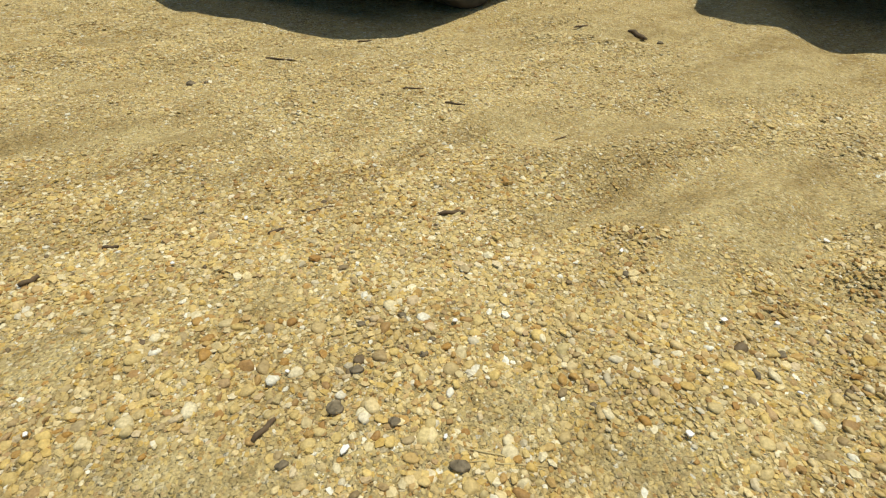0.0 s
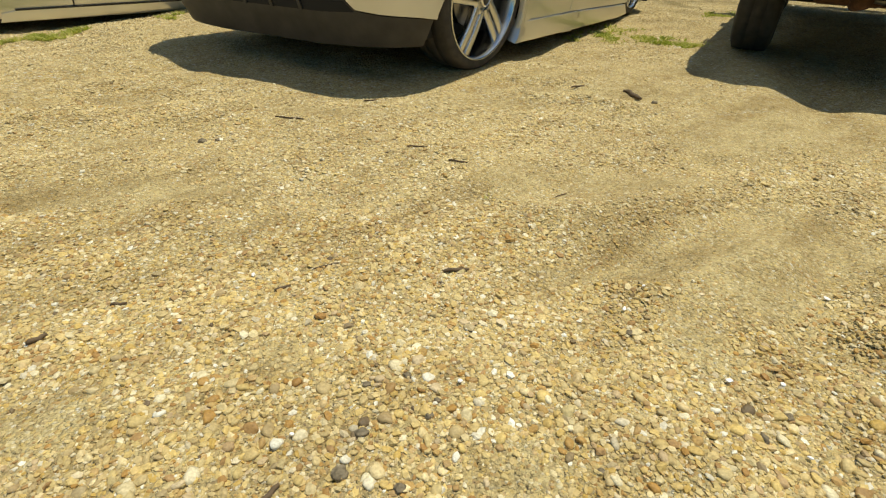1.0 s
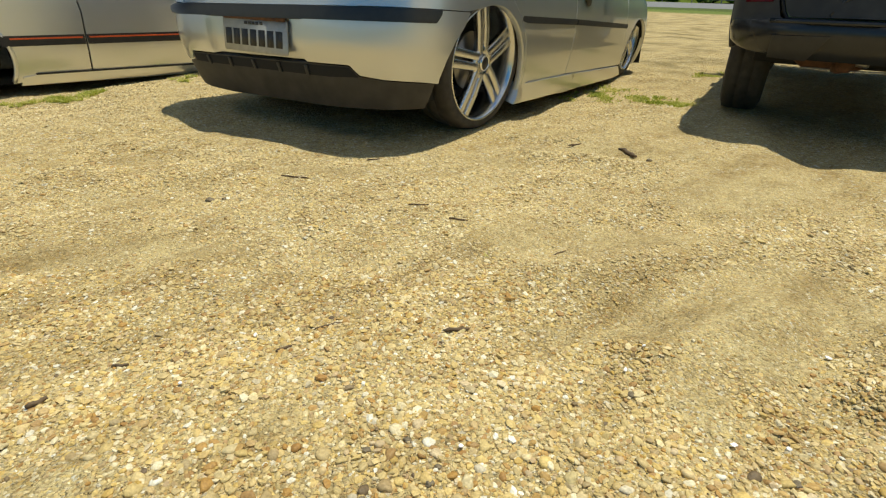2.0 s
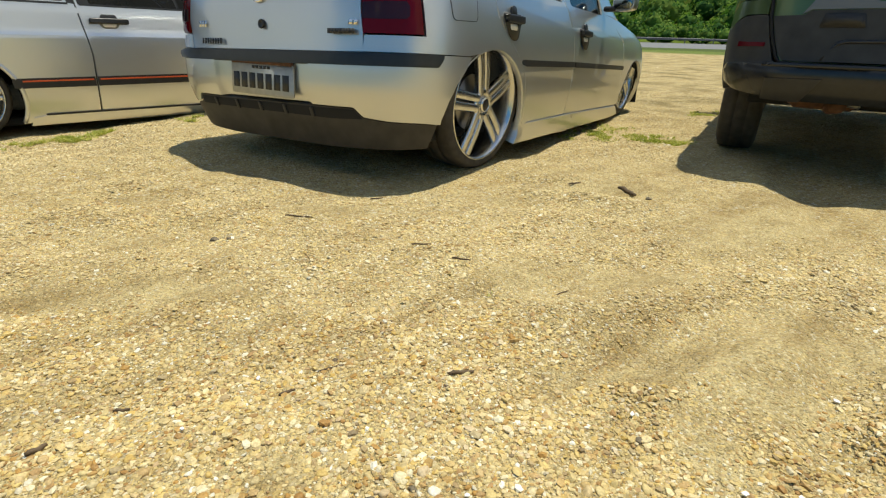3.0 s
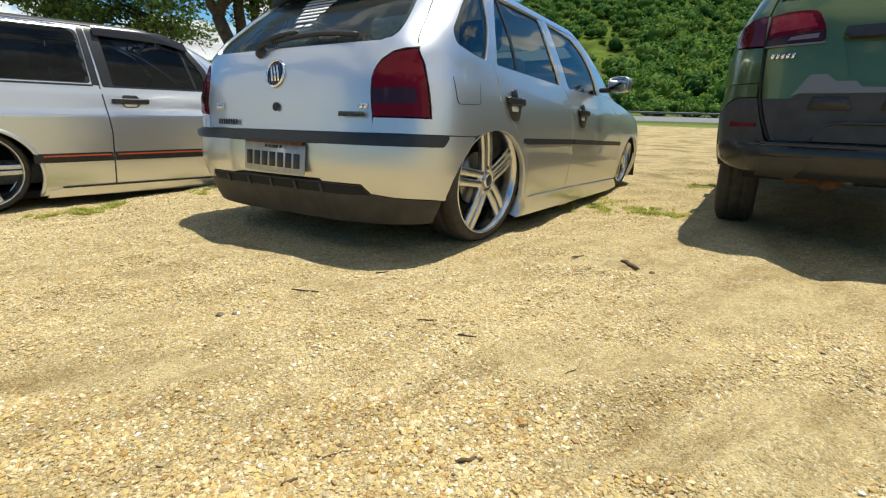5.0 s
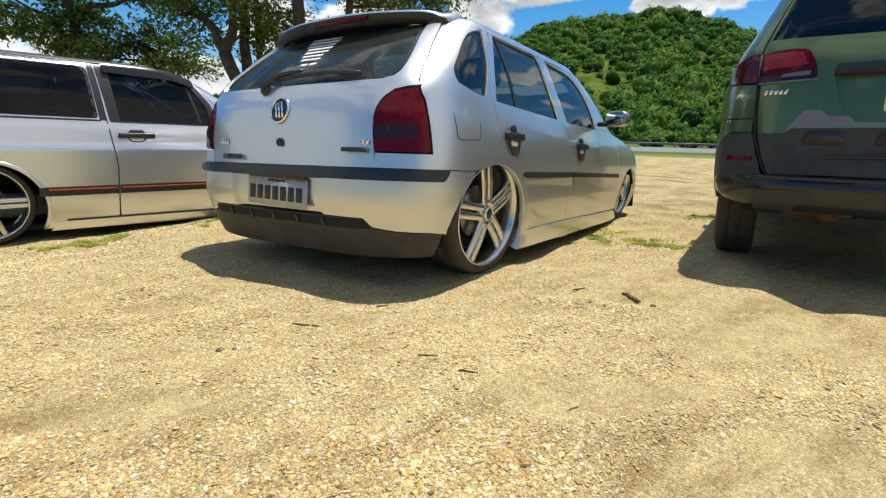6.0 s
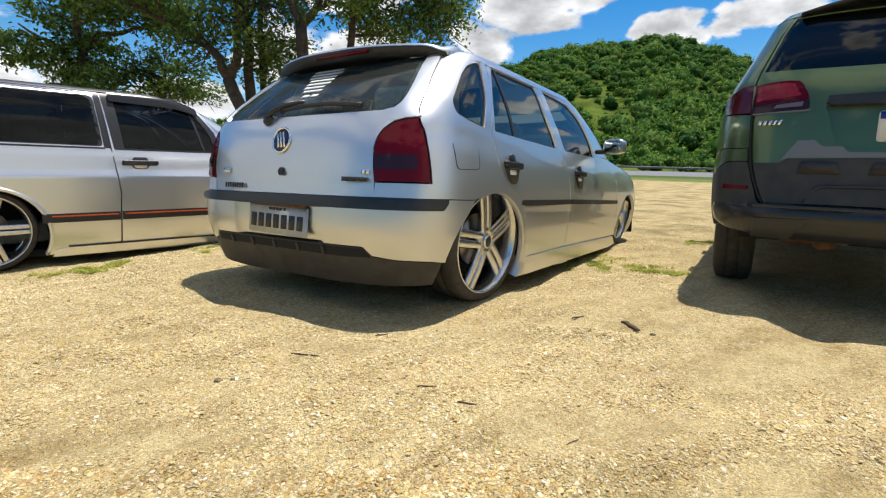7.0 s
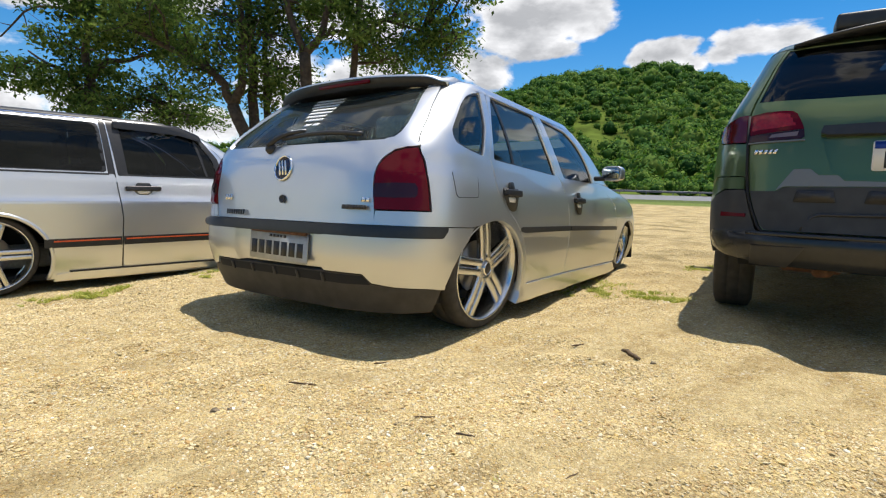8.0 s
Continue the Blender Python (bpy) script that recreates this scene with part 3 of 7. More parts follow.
def panel(sh, name, outline, material, parent, holes=(), step=0.05, lift=0.0, thick=0.02, both=False, label="", ease=0.003, shape=None):
    """A sheet cut from the shell, with its edges turned in. both: its mirror image too. shape(q, v): how far a point stands proud."""
    loops = [loop_uv(sh, lp, min(step, 0.04)) for lp in (outline, *holes)]
    co, faces = cut(loops, step)
    count = {}
    for f in faces:
        for i in range(3):
            e = (f[i], f[(i + 1) % 3])
            count[e] = count.get(e, 0) + 1
    rim = [e for e in count if (e[1], e[0]) not in count]
    rimset = {i for e in rim for i in e}
    P, N = [], []
    for i, c in enumerate(co):
        n = sh.normal(*c)
        up = lift - (ease if i in rimset else 0) + (shape(*c) if shape else 0)
        P.append(sh.at(*c) + n * up)
        N.append(n)
    V, NN = list(P), list(N)
    F = [tuple(f) for f in faces]
    for a, b in rim:
        s = len(V)
        e = (P[b] - P[a])
        o = e.cross(N[a]).normalized()
        V += [P[a], P[b], P[b] - N[b] * thick, P[a] - N[a] * thick]
        NN += [(o + N[a] * 0.3).normalized(), (o + N[b] * 0.3).normalized(), o, o]
        F.append((s + 1, s, s + 3, s + 2))
    made = []
    for sg in ((1, -1) if both else (1,)):
        me = bpy.data.meshes.new(name)
        me.from_pydata([(sg * p.x, p.y, p.z) for p in V], [], F if sg > 0 else [f[::-1] for f in F])
        me.materials.append(material)
        me.polygons.foreach_set("use_smooth", [True] * len(me.polygons))
        me.normals_split_custom_set_from_vertices([(sg * n.x, n.y, n.z) for n in NN])
        ob = new(name, me)
        ob.parent = parent
        if label:
            ob["label"] = label
        made.append(ob)
    return made if both else made[0]


def lathe(profile, seg=48, axis="X"):
    """A ring body: profile rows of (along the axis, radius)."""
    bm = bmesh.new()
    rows = []
    for a, r in profile:
        rows.append([bm.verts.new((a, r * math.cos(2 * math.pi * k / seg), r * math.sin(2 * math.pi * k / seg))) for k in range(seg)])
    for i in range(len(rows) - 1):
        for k in range(seg):
            bm.faces.new((rows[i][k], rows[i][(k + 1) % seg], rows[i + 1][(k + 1) % seg], rows[i + 1][k]))
    bmesh.ops.recalc_face_normals(bm, faces=bm.faces[:])
    if axis == "Y":
        bmesh.ops.rotate(bm, cent=(0, 0, 0), matrix=Matrix.Rotation(radians(90), 3, "Z"), verts=bm.verts)
    if axis == "Z":
        bmesh.ops.rotate(bm, cent=(0, 0, 0), matrix=Matrix.Rotation(radians(-90), 3, "Y"), verts=bm.verts)
    return bm


def tube(path, radii, seg=10, bm=None, cap=True):
    """A round bar along a path; radii: one, or one for each point."""
    bm = bm or bmesh.new()
    path = [Vector(p) for p in path]
    rings = []
    for i, p in enumerate(path):
        d = (path[min(i + 1, len(path) - 1)] - path[max(i - 1, 0)]).normalized()
        u = d.orthogonal().normalized() if i == 0 else (u - d * u.dot(d)).normalized()
        w = d.cross(u)
        r = radii[i] if isinstance(radii, (list, tuple)) else radii
        rings.append([bm.verts.new(p + (u * math.cos(2 * math.pi * k / seg) + w * math.sin(2 * math.pi * k / seg)) * r) for k in range(seg)])
    for a, b in zip(rings, rings[1:]):
        for k in range(seg):
            bm.faces.new((a[k], a[(k + 1) % seg], b[(k + 1) % seg], b[k]))
    if cap:
        bm.faces.new(rings[0][::-1])
        bm.faces.new(rings[-1])
    return bm


def slab(pts, depth, m=None, bevel=0.0):
    """An outline in x, y, thickened along z and moved by m."""
    bm = bmesh.new()
    f = bm.faces.new([bm.verts.new((x, y, 0)) for x, y in pts])
    ext = bmesh.ops.extrude_face_region(bm, geom=[f])
    bmesh.ops.translate(bm, vec=(0, 0, depth), verts=[g for g in ext["geom"] if isinstance(g, bmesh.types.BMVert)])
    bmesh.ops.recalc_face_normals(bm, faces=bm.faces[:])
    if bevel:
        bmesh.ops.bevel(bm, geom=bm.edges[:], offset=bevel, segments=2, affect="EDGES", profile=0.5)
    if m:
        bm.transform(m)
    return bm


def onto(sh, p, lift=0.0):
    """A pose on the shell at an outline's point: x along q, y up the shell, z out of it."""
    c = sh.uv(p)
    n = sh.normal(*c)
    o = sh.at(*c) + n * lift
    u = (sh.at(c[0] + 0.01, c[1]) - sh.at(c[0] - 0.01, c[1])).normalized()
    u = (u - n * u.dot(n)).normalized()
    w = n.cross(u)
    return Matrix(((u.x, w.x, n.x, o.x), (u.y, w.y, n.y, o.y), (u.z, w.z, n.z, o.z), (0, 0, 0, 1)))


MIRROR = Matrix.Diagonal((-1, 1, 1, 1))


def flipped(bm):
    """A mirrored copy of a bmesh, left for right."""
    b = bm.copy()
    b.transform(MIRROR)
    bmesh.ops.reverse_faces(b, faces=b.faces[:])
    return b


def pair(name, bm, material, parent, label=""):
    other = flipped(bm)
    return part(name, bm, material, parent, label), part(name, other, material, parent, label)


# ---- what all the cars share ----
def left_of(pts, round="l"):
    """The mirror image of an outline's points, in reverse order; round: "l" by way of the rear, "m" by way of the front."""
    return [(p[0], -p[1], p[2]) if p[0] in ("r", "f") else (round, p[0], p[1]) for p in reversed(pts)]


def spoke_bm(r0, r1, w0, w1, x0, x1, gap):
    """One twin spoke of a wheel, standing along z, with a groove between its bars."""
    bm = bmesh.new()
    for s in (-1, 1):
        rows = []
        for r, w, x in ((r0, w0, x0), ((r0 + r1) / 2, (w0 + w1) / 2, (x0 + x1) / 2 + 0.004), (r1, w1, x1)):
            a, b = s * gap / 2, s * (gap / 2 + w)
            rows.append([bm.verts.new((x - 0.03, a, r)), bm.verts.new((x - 0.004, a, r)), bm.verts.new((x, a + s * 0.004, r)), bm.verts.new((x, b - s * 0.005, r)), bm.verts.new((x - 0.006, b, r)), bm.verts.new((x - 0.03, b, r))])
        for i in (0, 1):
            for k in range(6):
                bm.faces.new((rows[i][k], rows[i][(k + 1) % 6], rows[i + 1][(k + 1) % 6], rows[i + 1][k]))
    bmesh.ops.recalc_face_normals(bm, faces=bm.faces[:])
    return bm


def wheel(parent, at, R, r, width, spokes, rim_mat, camber=0.0, turn=0.0, spin=0.0, left=False, gap=0.010, sw=(0.034, 0.040)):
    """A tyre of radius R on a rim of radius r; its outer face looks along +x, or -x on the left."""
    e = part("wheel", lathe([(-width * 0.9, r * 0.93), (-width * 0.9, r), (-width * 0.5, r * 0.9), (-0.02, r * 0.93), (-0.004, r * 0.965), (0.0, r * 0.985), (-0.002, r), (-0.012, r * 0.995)], 64), rim_mat, parent, "polished alloy rim")
    hw = width
    part("tyre", lathe([(-hw, r * 0.95), (-hw * 1.02, r + (R - r) * 0.5), (-hw * 0.93, R - 0.006), (-hw * 0.76, R - 0.001), (-hw * 0.70, R), (-hw * 0.69, R - 0.004), (-hw * 0.66, R - 0.004), (-hw * 0.65, R), (-hw * 0.40, R), (-hw * 0.39, R - 0.004), (-hw * 0.36, R - 0.004), (-hw * 0.35, R),
                        (-hw * 0.25, R - 0.001), (-0.018, R - 0.008), (-0.002, r + (R - r) * 0.55), (-0.006, r * 0.99), (-0.03, r * 0.94)], 72), M_TYRE, e)
    for k in range(spokes):
        b = spoke_bm(0.045, r * 0.955, sw[0], sw[1], -0.012, -0.018, gap)
        bmesh.ops.rotate(b, cent=(0, 0, 0), matrix=Matrix.Rotation(radians(spin + 360 * k / spokes), 3, "X"), verts=b.verts)
        part("spoke", b, rim_mat, e)
    part("hub", lathe([(-0.05, 0.001), (-0.05, 0.07), (-0.02, 0.074), (-0.012, 0.066), (-0.012, 0.036), (-0.016, 0.035), (-0.016, 0.001)], 32), rim_mat, e)
    part("hub_cap", lathe([(-0.02, 0.033), (-0.008, 0.032), (-0.005, 0.026), (-0.004, 0.001)], 24), M_BLACK, e, "round dark hub cap")
    part("cap_ring", lathe([(-0.006, 0.027), (-0.002, 0.029), (-0.003, 0.033), (-0.012, 0.034)], 24), M_CHROME, e)
    for k in range(spokes if spokes < 7 else 5):
        a = radians(spin + 36 + 72 * k)
        b = lathe([(-0.02, 0.0095), (-0.014, 0.0095), (-0.011, 0.007), (-0.016, 0.006), (-0.018, 0.001)], 8)
        bmesh.ops.translate(b, vec=(0, 0.052 * math.sin(a), 0.052 * math.cos(a)), verts=b.verts)
        part("wheel_bolt", b, M_STEEL, e)
    part("brake_disc", lathe([(-0.085, 0.001), (-0.085, 0.125), (-0.095, 0.125), (-0.095, 0.001)], 40), M_STEEL, e)
    m = Matrix.Translation(at) @ (pose(0, 0, 0, 0, 0, 180 + turn) if left else pose(0, 0, 0, 0, 0, turn)) @ pose(0, 0, 0, 0, -camber, 0)
    e.matrix_basis = m
    return e


def seat(parent, x, y, z, w=0.5):
    """A car seat with its head restraint, as one part with the restraint on it."""
    b = box_bm(w, 0.16, 0.56, (0, 0, 0.28), 0.06, 3)
    bmesh.ops.rotate(b, cent=(0, 0, 0), matrix=Matrix.Rotation(radians(16), 3, "X"), verts=b.verts)
    c = box_bm(w, 0.5, 0.16, (0, 0.25, 0.0), 0.05, 3)
    me = bpy.data.meshes.new("tmp")
    c.to_mesh(me)
    b.from_mesh(me)
    bpy.data.meshes.remove(me)
    c.free()
    o = part("seat", b, M_CLOTH, parent, "dark cloth seat")
    o.matrix_basis = pose(x, y, z)
    h = part("headrest", box_bm(0.26, 0.09, 0.17, (0, -0.2, 0.66), 0.035, 3), M_CLOTH, o)
    return o


def bars(parent, m, width, height, n, material, name, depth=0.002, fill=0.72, slant=0.0):
    """A row of plain upright bars in place of writing, centred on the pose m."""
    for k in range(n):
        p = width / n
        x0 = -width / 2 + k * p
        s = slant * height
        b = slab([(x0, -height / 2), (x0 + p * fill, -height / 2), (x0 + p * fill + s, height / 2), (x0 + s, height / 2)], depth, m)
        part(name, b, material, parent)


def strip(sh, name, pts, half, material, parent, lift=0.0, height=0.012, both=False, label=""):
    """A raised moulding along points of the shell, half metres up and down of them."""
    up = [(p[0], p[1], p[2] + half) if len(p) == 3 else (p[0], p[1] + half) for p in pts]
    dn = [(p[0], p[1], p[2] - half) if len(p) == 3 else (p[0], p[1] - half) for p in pts]
    return panel(sh, name, dn + up[::-1], material, parent, step=0.03, lift=lift + height, thick=height + 0.01, both=both, label=label, ease=0.004)


def roof_of(sh, z0, material, parent, rows=14):
    """The closed top of a shell, from the height z0 up."""
    bm = bmesh.new()
    vs, q1 = np.linspace(sh.v_of(z0), sh.v[-1], rows), sh.q[-1]
    qs = np.linspace(-q1, q1, 141)
    g = [[bm.verts.new(sh.at(q, v)) for q in qs] for v in vs]
    for i in range(len(vs) - 1):
        for j in range(len(qs) - 1):
            bm.faces.new((g[i][j], g[i][j + 1], g[i + 1][j + 1], g[i + 1][j]))
    bmesh.ops.remove_doubles(bm, verts=bm.verts[:], dist=0.001)
    return part("roof", bm, material, parent)


def wheel_well(parent, y, z, r, x0, x1):
    bm = bmesh.new()
    a = arch(y, z, r, 183, -3, 16)
    o = [bm.verts.new((x1, p[0], p[1])) for p in a]
    i = [bm.verts.new((x0, p[0], p[1])) for p in a]
    for k in range(len(a) - 1):
        bm.faces.new((o[k], o[k + 1], i[k + 1], i[k]))
    bm.faces.new(i)
    pair("wheel_well", bm, M_DARK, parent)


def arch_lip(sh, parent, a, r, material, name="arch_lip", lift=0.001, label=""):
    pts = [sh.at(*sh.side(*p)) + sh.normal(*sh.side(*p)) * lift for p in a]
    pair(name, tube(pts, r, 8), material, parent, label)


def shrunk(pts, k):
    c = Vector((sum(p[0] for p in pts) / len(pts), sum(p[1] for p in pts) / len(pts)))
    return [tuple(c + (Vector(p) - c) * k) for p in pts]


def door_handle(sh, parent, y, z, w=0.085, slim=False):
    """A black pull handle with its cup, a flat plate in grey for the recess's shade, on both sides."""
    m = onto(sh, (y, z), 0.001)
    if slim:
        pair("handle_cup_shade", slab(rounded([(-0.045, -0.042), (0.045, -0.042), (0.07, 0.0), (-0.07, 0.0)], 0.03), 0.003, m), M_CLADLT, parent, "door handle recess, its shade painted grey")
        pair("door_handle", slab(rounded([(-w, -0.014), (w, -0.014), (w, 0.020), (-w, 0.020)], 0.014), 0.026, m, 0.006), M_BLACK, parent, "black door handle")
        pair("handle_lock", slab(rounded([(-0.055, 0.018), (0.055, 0.018), (0.042, 0.045), (-0.042, 0.045)], 0.01), 0.016, m, 0.003), M_BLACK, parent)
        pair("handle_catch", slab(rounded([(-0.035, -0.034), (0.035, -0.034), (0.045, -0.01), (-0.045, -0.01)], 0.011), 0.006, m), M_WHITE, parent, "bright handle catch")
        return
    # proud plate in dark grey paints the shade of a body-coloured recess
    pair("handle_cup_shade", slab(rounded([(-0.04, -0.085), (0.04, -0.085), (w, 0.0), (w, 0.03), (-w, 0.03), (-w, 0.0)], 0.035), 0.003, m), M_CLAD, parent, "door handle recess, its shade painted grey")
    pair("door_handle", slab(rounded([(-w + 0.005, -0.012), (w - 0.005, -0.012), (w, 0.02), (-w, 0.02)], 0.01), 0.026, m, 0.004), M_BLACK, parent, "black door handle")
    pair("handle_lock", slab(rounded([(-0.03, 0.02), (0.03, 0.02), (0.022, 0.06), (-0.022, 0.06)], 0.014), 0.01, m, 0.002), M_BLACK, parent)
    pair("handle_catch", slab(rounded([(-0.032, -0.04), (0.032, -0.04), (0.036, -0.014), (-0.036, -0.014)], 0.01), 0.006, m), M_WHITE, parent, "bright handle catch")


def mirrors(parent, x, y, z, material, label, k=1.0):
    mb = bmesh.new()
    bmesh.ops.create_uvsphere(mb, u_segments=24, v_segments=14, radius=1)
    for v in mb.verts:
        v.co = Vector([math.copysign(abs(c) ** 0.55, c) for c in v.co])
        v.co.y = max(v.co.y, -0.45)
    bmesh.ops.scale(mb, vec=(0.10 * k, 0.075 * k, 0.068 * k), verts=mb.verts)
    mb.transform(pose(x, y, z, 0, 0, -16))
    two = pair("door_mirror", mb, material, parent, label)
    gm = slab(rounded([(-0.085 * k, -0.048 * k), (0.085 * k, -0.048 * k), (0.085 * k, 0.048 * k), (-0.085 * k, 0.048 * k)], 0.03 * k), 0.003, pose(x, y, z, 0, 0, -16) @ pose(0, -0.037 * k, 0, 90, 0, 0))
    gl = flipped(gm)
    part("mirror_glass", gm, M_MIRROR, two[0], "mirror glass")
    part("mirror_glass", gl, M_MIRROR, two[1], "mirror glass")
    pair("mirror_arm", box_bm(0.12 * k, 0.05, 0.032, (x - 0.12 * k, y + 0.01, z - 0.045 * k), 0.012), M_BLACK, parent)


def cabin(parent, z, shelf, dash, seats):
    """Seats, dashboard and floor that show through the windows."""
    part("dashboard", box_bm(1.2, 0.45, 0.22, (0, dash, z + 0.25), 0.06, 3), M_CLOTH, parent)
    part("parcel_shelf", box_bm(1.14, shelf[1], 0.02, (0, shelf[0], z + 0.36), 0.005), M_CLOTH, parent)
    part("bulkhead", box_bm(1.38, 0.03, 0.55, (0, dash + 0.33, z + 0.03), 0.01), M_DARK, parent)
    for x, y in seats:
        seat(parent, x, y, z - (0.19 if y < 0.3 else 0.06))
    b = lathe([(0.0, 0.17), (0.014, 0.184), (0.0, 0.198), (-0.014, 0.184), (0.0, 0.17)], 32, "Y")
    b.transform(pose(-0.33, dash - 0.3, z + 0.27, 25, 0, 0))
    part("steering_wheel", b, M_BLACK, parent)

# ---- the silver hatchback ----
HATCH = Shell([(0.08, 0.745, -0.575, 2.86), (0.13, 0.76, -0.60, 2.90), (0.27, 0.785, -0.655, 3.00), (0.36, 0.796, -0.675, 3.04), (0.44, 0.80, -0.672, 3.05), (0.50, 0.80, -0.663, 3.03), (0.64, 0.789, -0.648, 2.95), (0.74, 0.769, -0.630, 2.68), (0.81, 0.753, -0.605, 2.15),
             (0.88, 0.740, -0.560, 2.02), (0.96, 0.718, -0.472, 1.88), (1.04, 0.689, -0.374, 1.72), (1.12, 0.655, -0.262, 1.54), (1.165, 0.628, -0.185, 1.44), (1.205, 0.53, -0.05, 1.25), (1.235, 0.33, 0.20, 1.0), (1.24, 0.02, 0.5, 0.75)],
              3.2, 12.0, ((0.70, 1.0), (0.88, 0.0)), 4.8)
HATCH_AT = pose(-0.49, 2.84, 0, 0, 0, -31.8)


def hatchback():
    car = new("hatchback_car")
    car.matrix_world = HATCH_AT
    sh, S = HATCH, M_SILVER
    ra = arch(-0.075, 0.20, 0.342, 172, -10, rz=0.318)          # rear arch, from behind to its front
    fa = arch(2.44, 0.20, 0.33, 172, 0)

    def flare(q, v):
        """The swelling of the sheet round the rear arch, and the crease below the windows."""
        p = sh.at(q, v)
        r = math.hypot((p.y + 0.075) / 0.342, (p.z - 0.20) / 0.318)
        return 0.016 * smoothstep(1.42, 1.02, r) * smoothstep(-0.50, -0.40, p.y) + 0.006 * smoothstep(0.70, 0.745, p.z) * smoothstep(0.80, 0.755, p.z)

    lamp = [("r", 0.543, 0.551), ("r", 0.533, 0.641), ("r", 0.530, 0.686), ("r", 0.536, 0.721), ("r", 0.553, 0.756), ("r", 0.588, 0.787), ("r", 0.625, 0.800), ("r", 0.660, 0.806), ("r", 0.681, 0.762), ("r", 0.711, 0.671), ("r", 0.729, 0.551)]
    shut = [("r", 0.667, 0.815), ("r", 0.656, 0.828), ("r", 0.648, 0.857), ("r", 0.634, 0.925), ("r", 0.605, 1.000), ("r", 0.582, 1.060), ("r", 0.548, 1.135)]
    # rear quarter, with the small window
    qwin = rounded([(-0.118, 0.808), (-0.246, 0.824), (-0.33, 0.848), (-0.332, 0.90), (-0.285, 0.95), (-0.205, 1.033), (-0.125, 1.095), (-0.045, 1.122), (-0.004, 1.128), (-0.05, 0.96)], [0.015, 0.06, 0.05, 0.04, 0.08, 0.08, 0.06, 0.04, 0.012, 0])
    door_edge = [(0.300, 0.165), (0.285, 0.28), (0.238, 0.403), (0.150, 0.50), (0.062, 0.560), (-0.025, 0.65), (-0.060, 0.754), (-0.062, 0.811), (0.0, 0.96), (0.052, 1.145)]
    quarter = [("r", 0.546, 0.488), ("r", 0.725, 0.487), (-0.42, 0.4865), (-0.285, 0.4855)] + [p for p in ra if p[1] > 0.489 and p[0] < -0.02] + [p for p in ra if p[0] >= -0.02] + [(0.275, 0.12)]
    quarter += [(p[0] - 0.004, p[1]) for p in door_edge] + [(0.02, 1.155), (-0.1, 1.155)] + shut[::-1] + [("r", 0.666, 0.808), ("r", 0.686, 0.762), ("r", 0.716, 0.671), ("r", 0.735, 0.545), ("r", 0.548, 0.544)]
    panel(sh, "quarter_panel", quarter, S, car, [qwin], both=True, thick=0.03, step=0.035, shape=flare)
    panel(sh, "quarter_window", [(p[0], p[1]) for p in qwin], M_GLASS, car, lift=-0.012, thick=0.004, both=True, label="small tinted quarter window")
    panel(sh, "window_seal", qwin, M_BLACK, car, [shrunk(qwin, 0.925)], lift=-0.008, thick=0.006, both=True, step=0.03)
    # doors
    rwin = rounded([(-0.022, 0.803), (0.768, 0.787), (0.664, 0.95), (0.630, 1.130), (0.092, 1.126), (0.0, 0.95)], [0.015, 0.02, 0.2, 0.02, 0.02, 0.1])
    rdoor = [(p[0] + 0.004, p[1]) for p in door_edge] + [(0.655, 1.15), (0.700, 0.96), (0.800, 0.785), (0.880, 0.69), (0.918, 0.62), (0.936, 0.417), (0.928, 0.19), (0.62, 0.178)]
    panel(sh, "rear_door", rdoor, S, car, [rwin], both=True, label="rear passenger door", step=0.04, shape=flare)
    fwin = rounded([(0.904, 0.784), (1.500, 0.786), (1.425, 0.907), (1.297, 1.044), (1.14, 1.108), (0.735, 1.132), (0.800, 0.93)], [0.02, 0.02, 0.05, 0.08, 0.05, 0.02, 0.1])
    fdoor = [(0.936, 0.19), (0.944, 0.417), (0.926, 0.62), (0.888, 0.69), (0.808, 0.785), (0.708, 0.96), (0.663, 1.15), (1.15, 1.136), (1.325, 1.055), (1.46, 0.91), (1.555, 0.80), (1.74, 0.752), (2.02, 0.64), (2.03, 0.484), (2.09, 0.195)]
    fdoor = rounded(fdoor, [0.01, 0, 0, 0, 0.03, 0, 0.01, 0.05, 0.05, 0.03, 0.02, 0.05, 0.08, 0.02, 0.02])
    panel(sh, "front_door", fdoor, S, car, [fwin], both=True, label="front passenger door", step=0.04, shape=flare)
    for win, nm in ((rwin, "rear_door_window"), (fwin, "front_door_window")):
        panel(sh, nm, win, M_GLASS, car, lift=-0.012, thick=0.004, both=True, label="tinted door window")
        panel(sh, "window_seal", win, M_BLACK, car, [shrunk(win, 0.955)], lift=-0.008, thick=0.006, both=True, step=0.03)
    panel(sh, "window_divider", [(0.192, 0.80), (0.214, 0.80), (0.142, 1.128), (0.120, 1.128)], M_BLACK, car, lift=-0.006, thick=0.01, both=True, step=0.03)
    # front wing, bonnet, windscreen, roof
    wing = [(2.098, 0.195), (2.038, 0.484), (2.028, 0.645), (1.745, 0.758), (1.57, 0.80), (1.9, 0.785), (2.3, 0.735), ("f", 0.62, 0.66), ("f", 0.70, 0.45)]
    wing = wing + [(2.72, 0.43)] + [p for p in reversed(fa) if p[1] <= 0.43 or p[0] < 2.6]
    panel(sh, "front_wing", wing, S, car, both=True)
    panel(sh, "bonnet", [("f", 0.60, 0.60), ("f", 0.64, 0.72), ("f", 0.66, 0.785), ("f", -0.66, 0.785), ("f", -0.64, 0.72), ("f", -0.60, 0.60)], S, car, step=0.06)
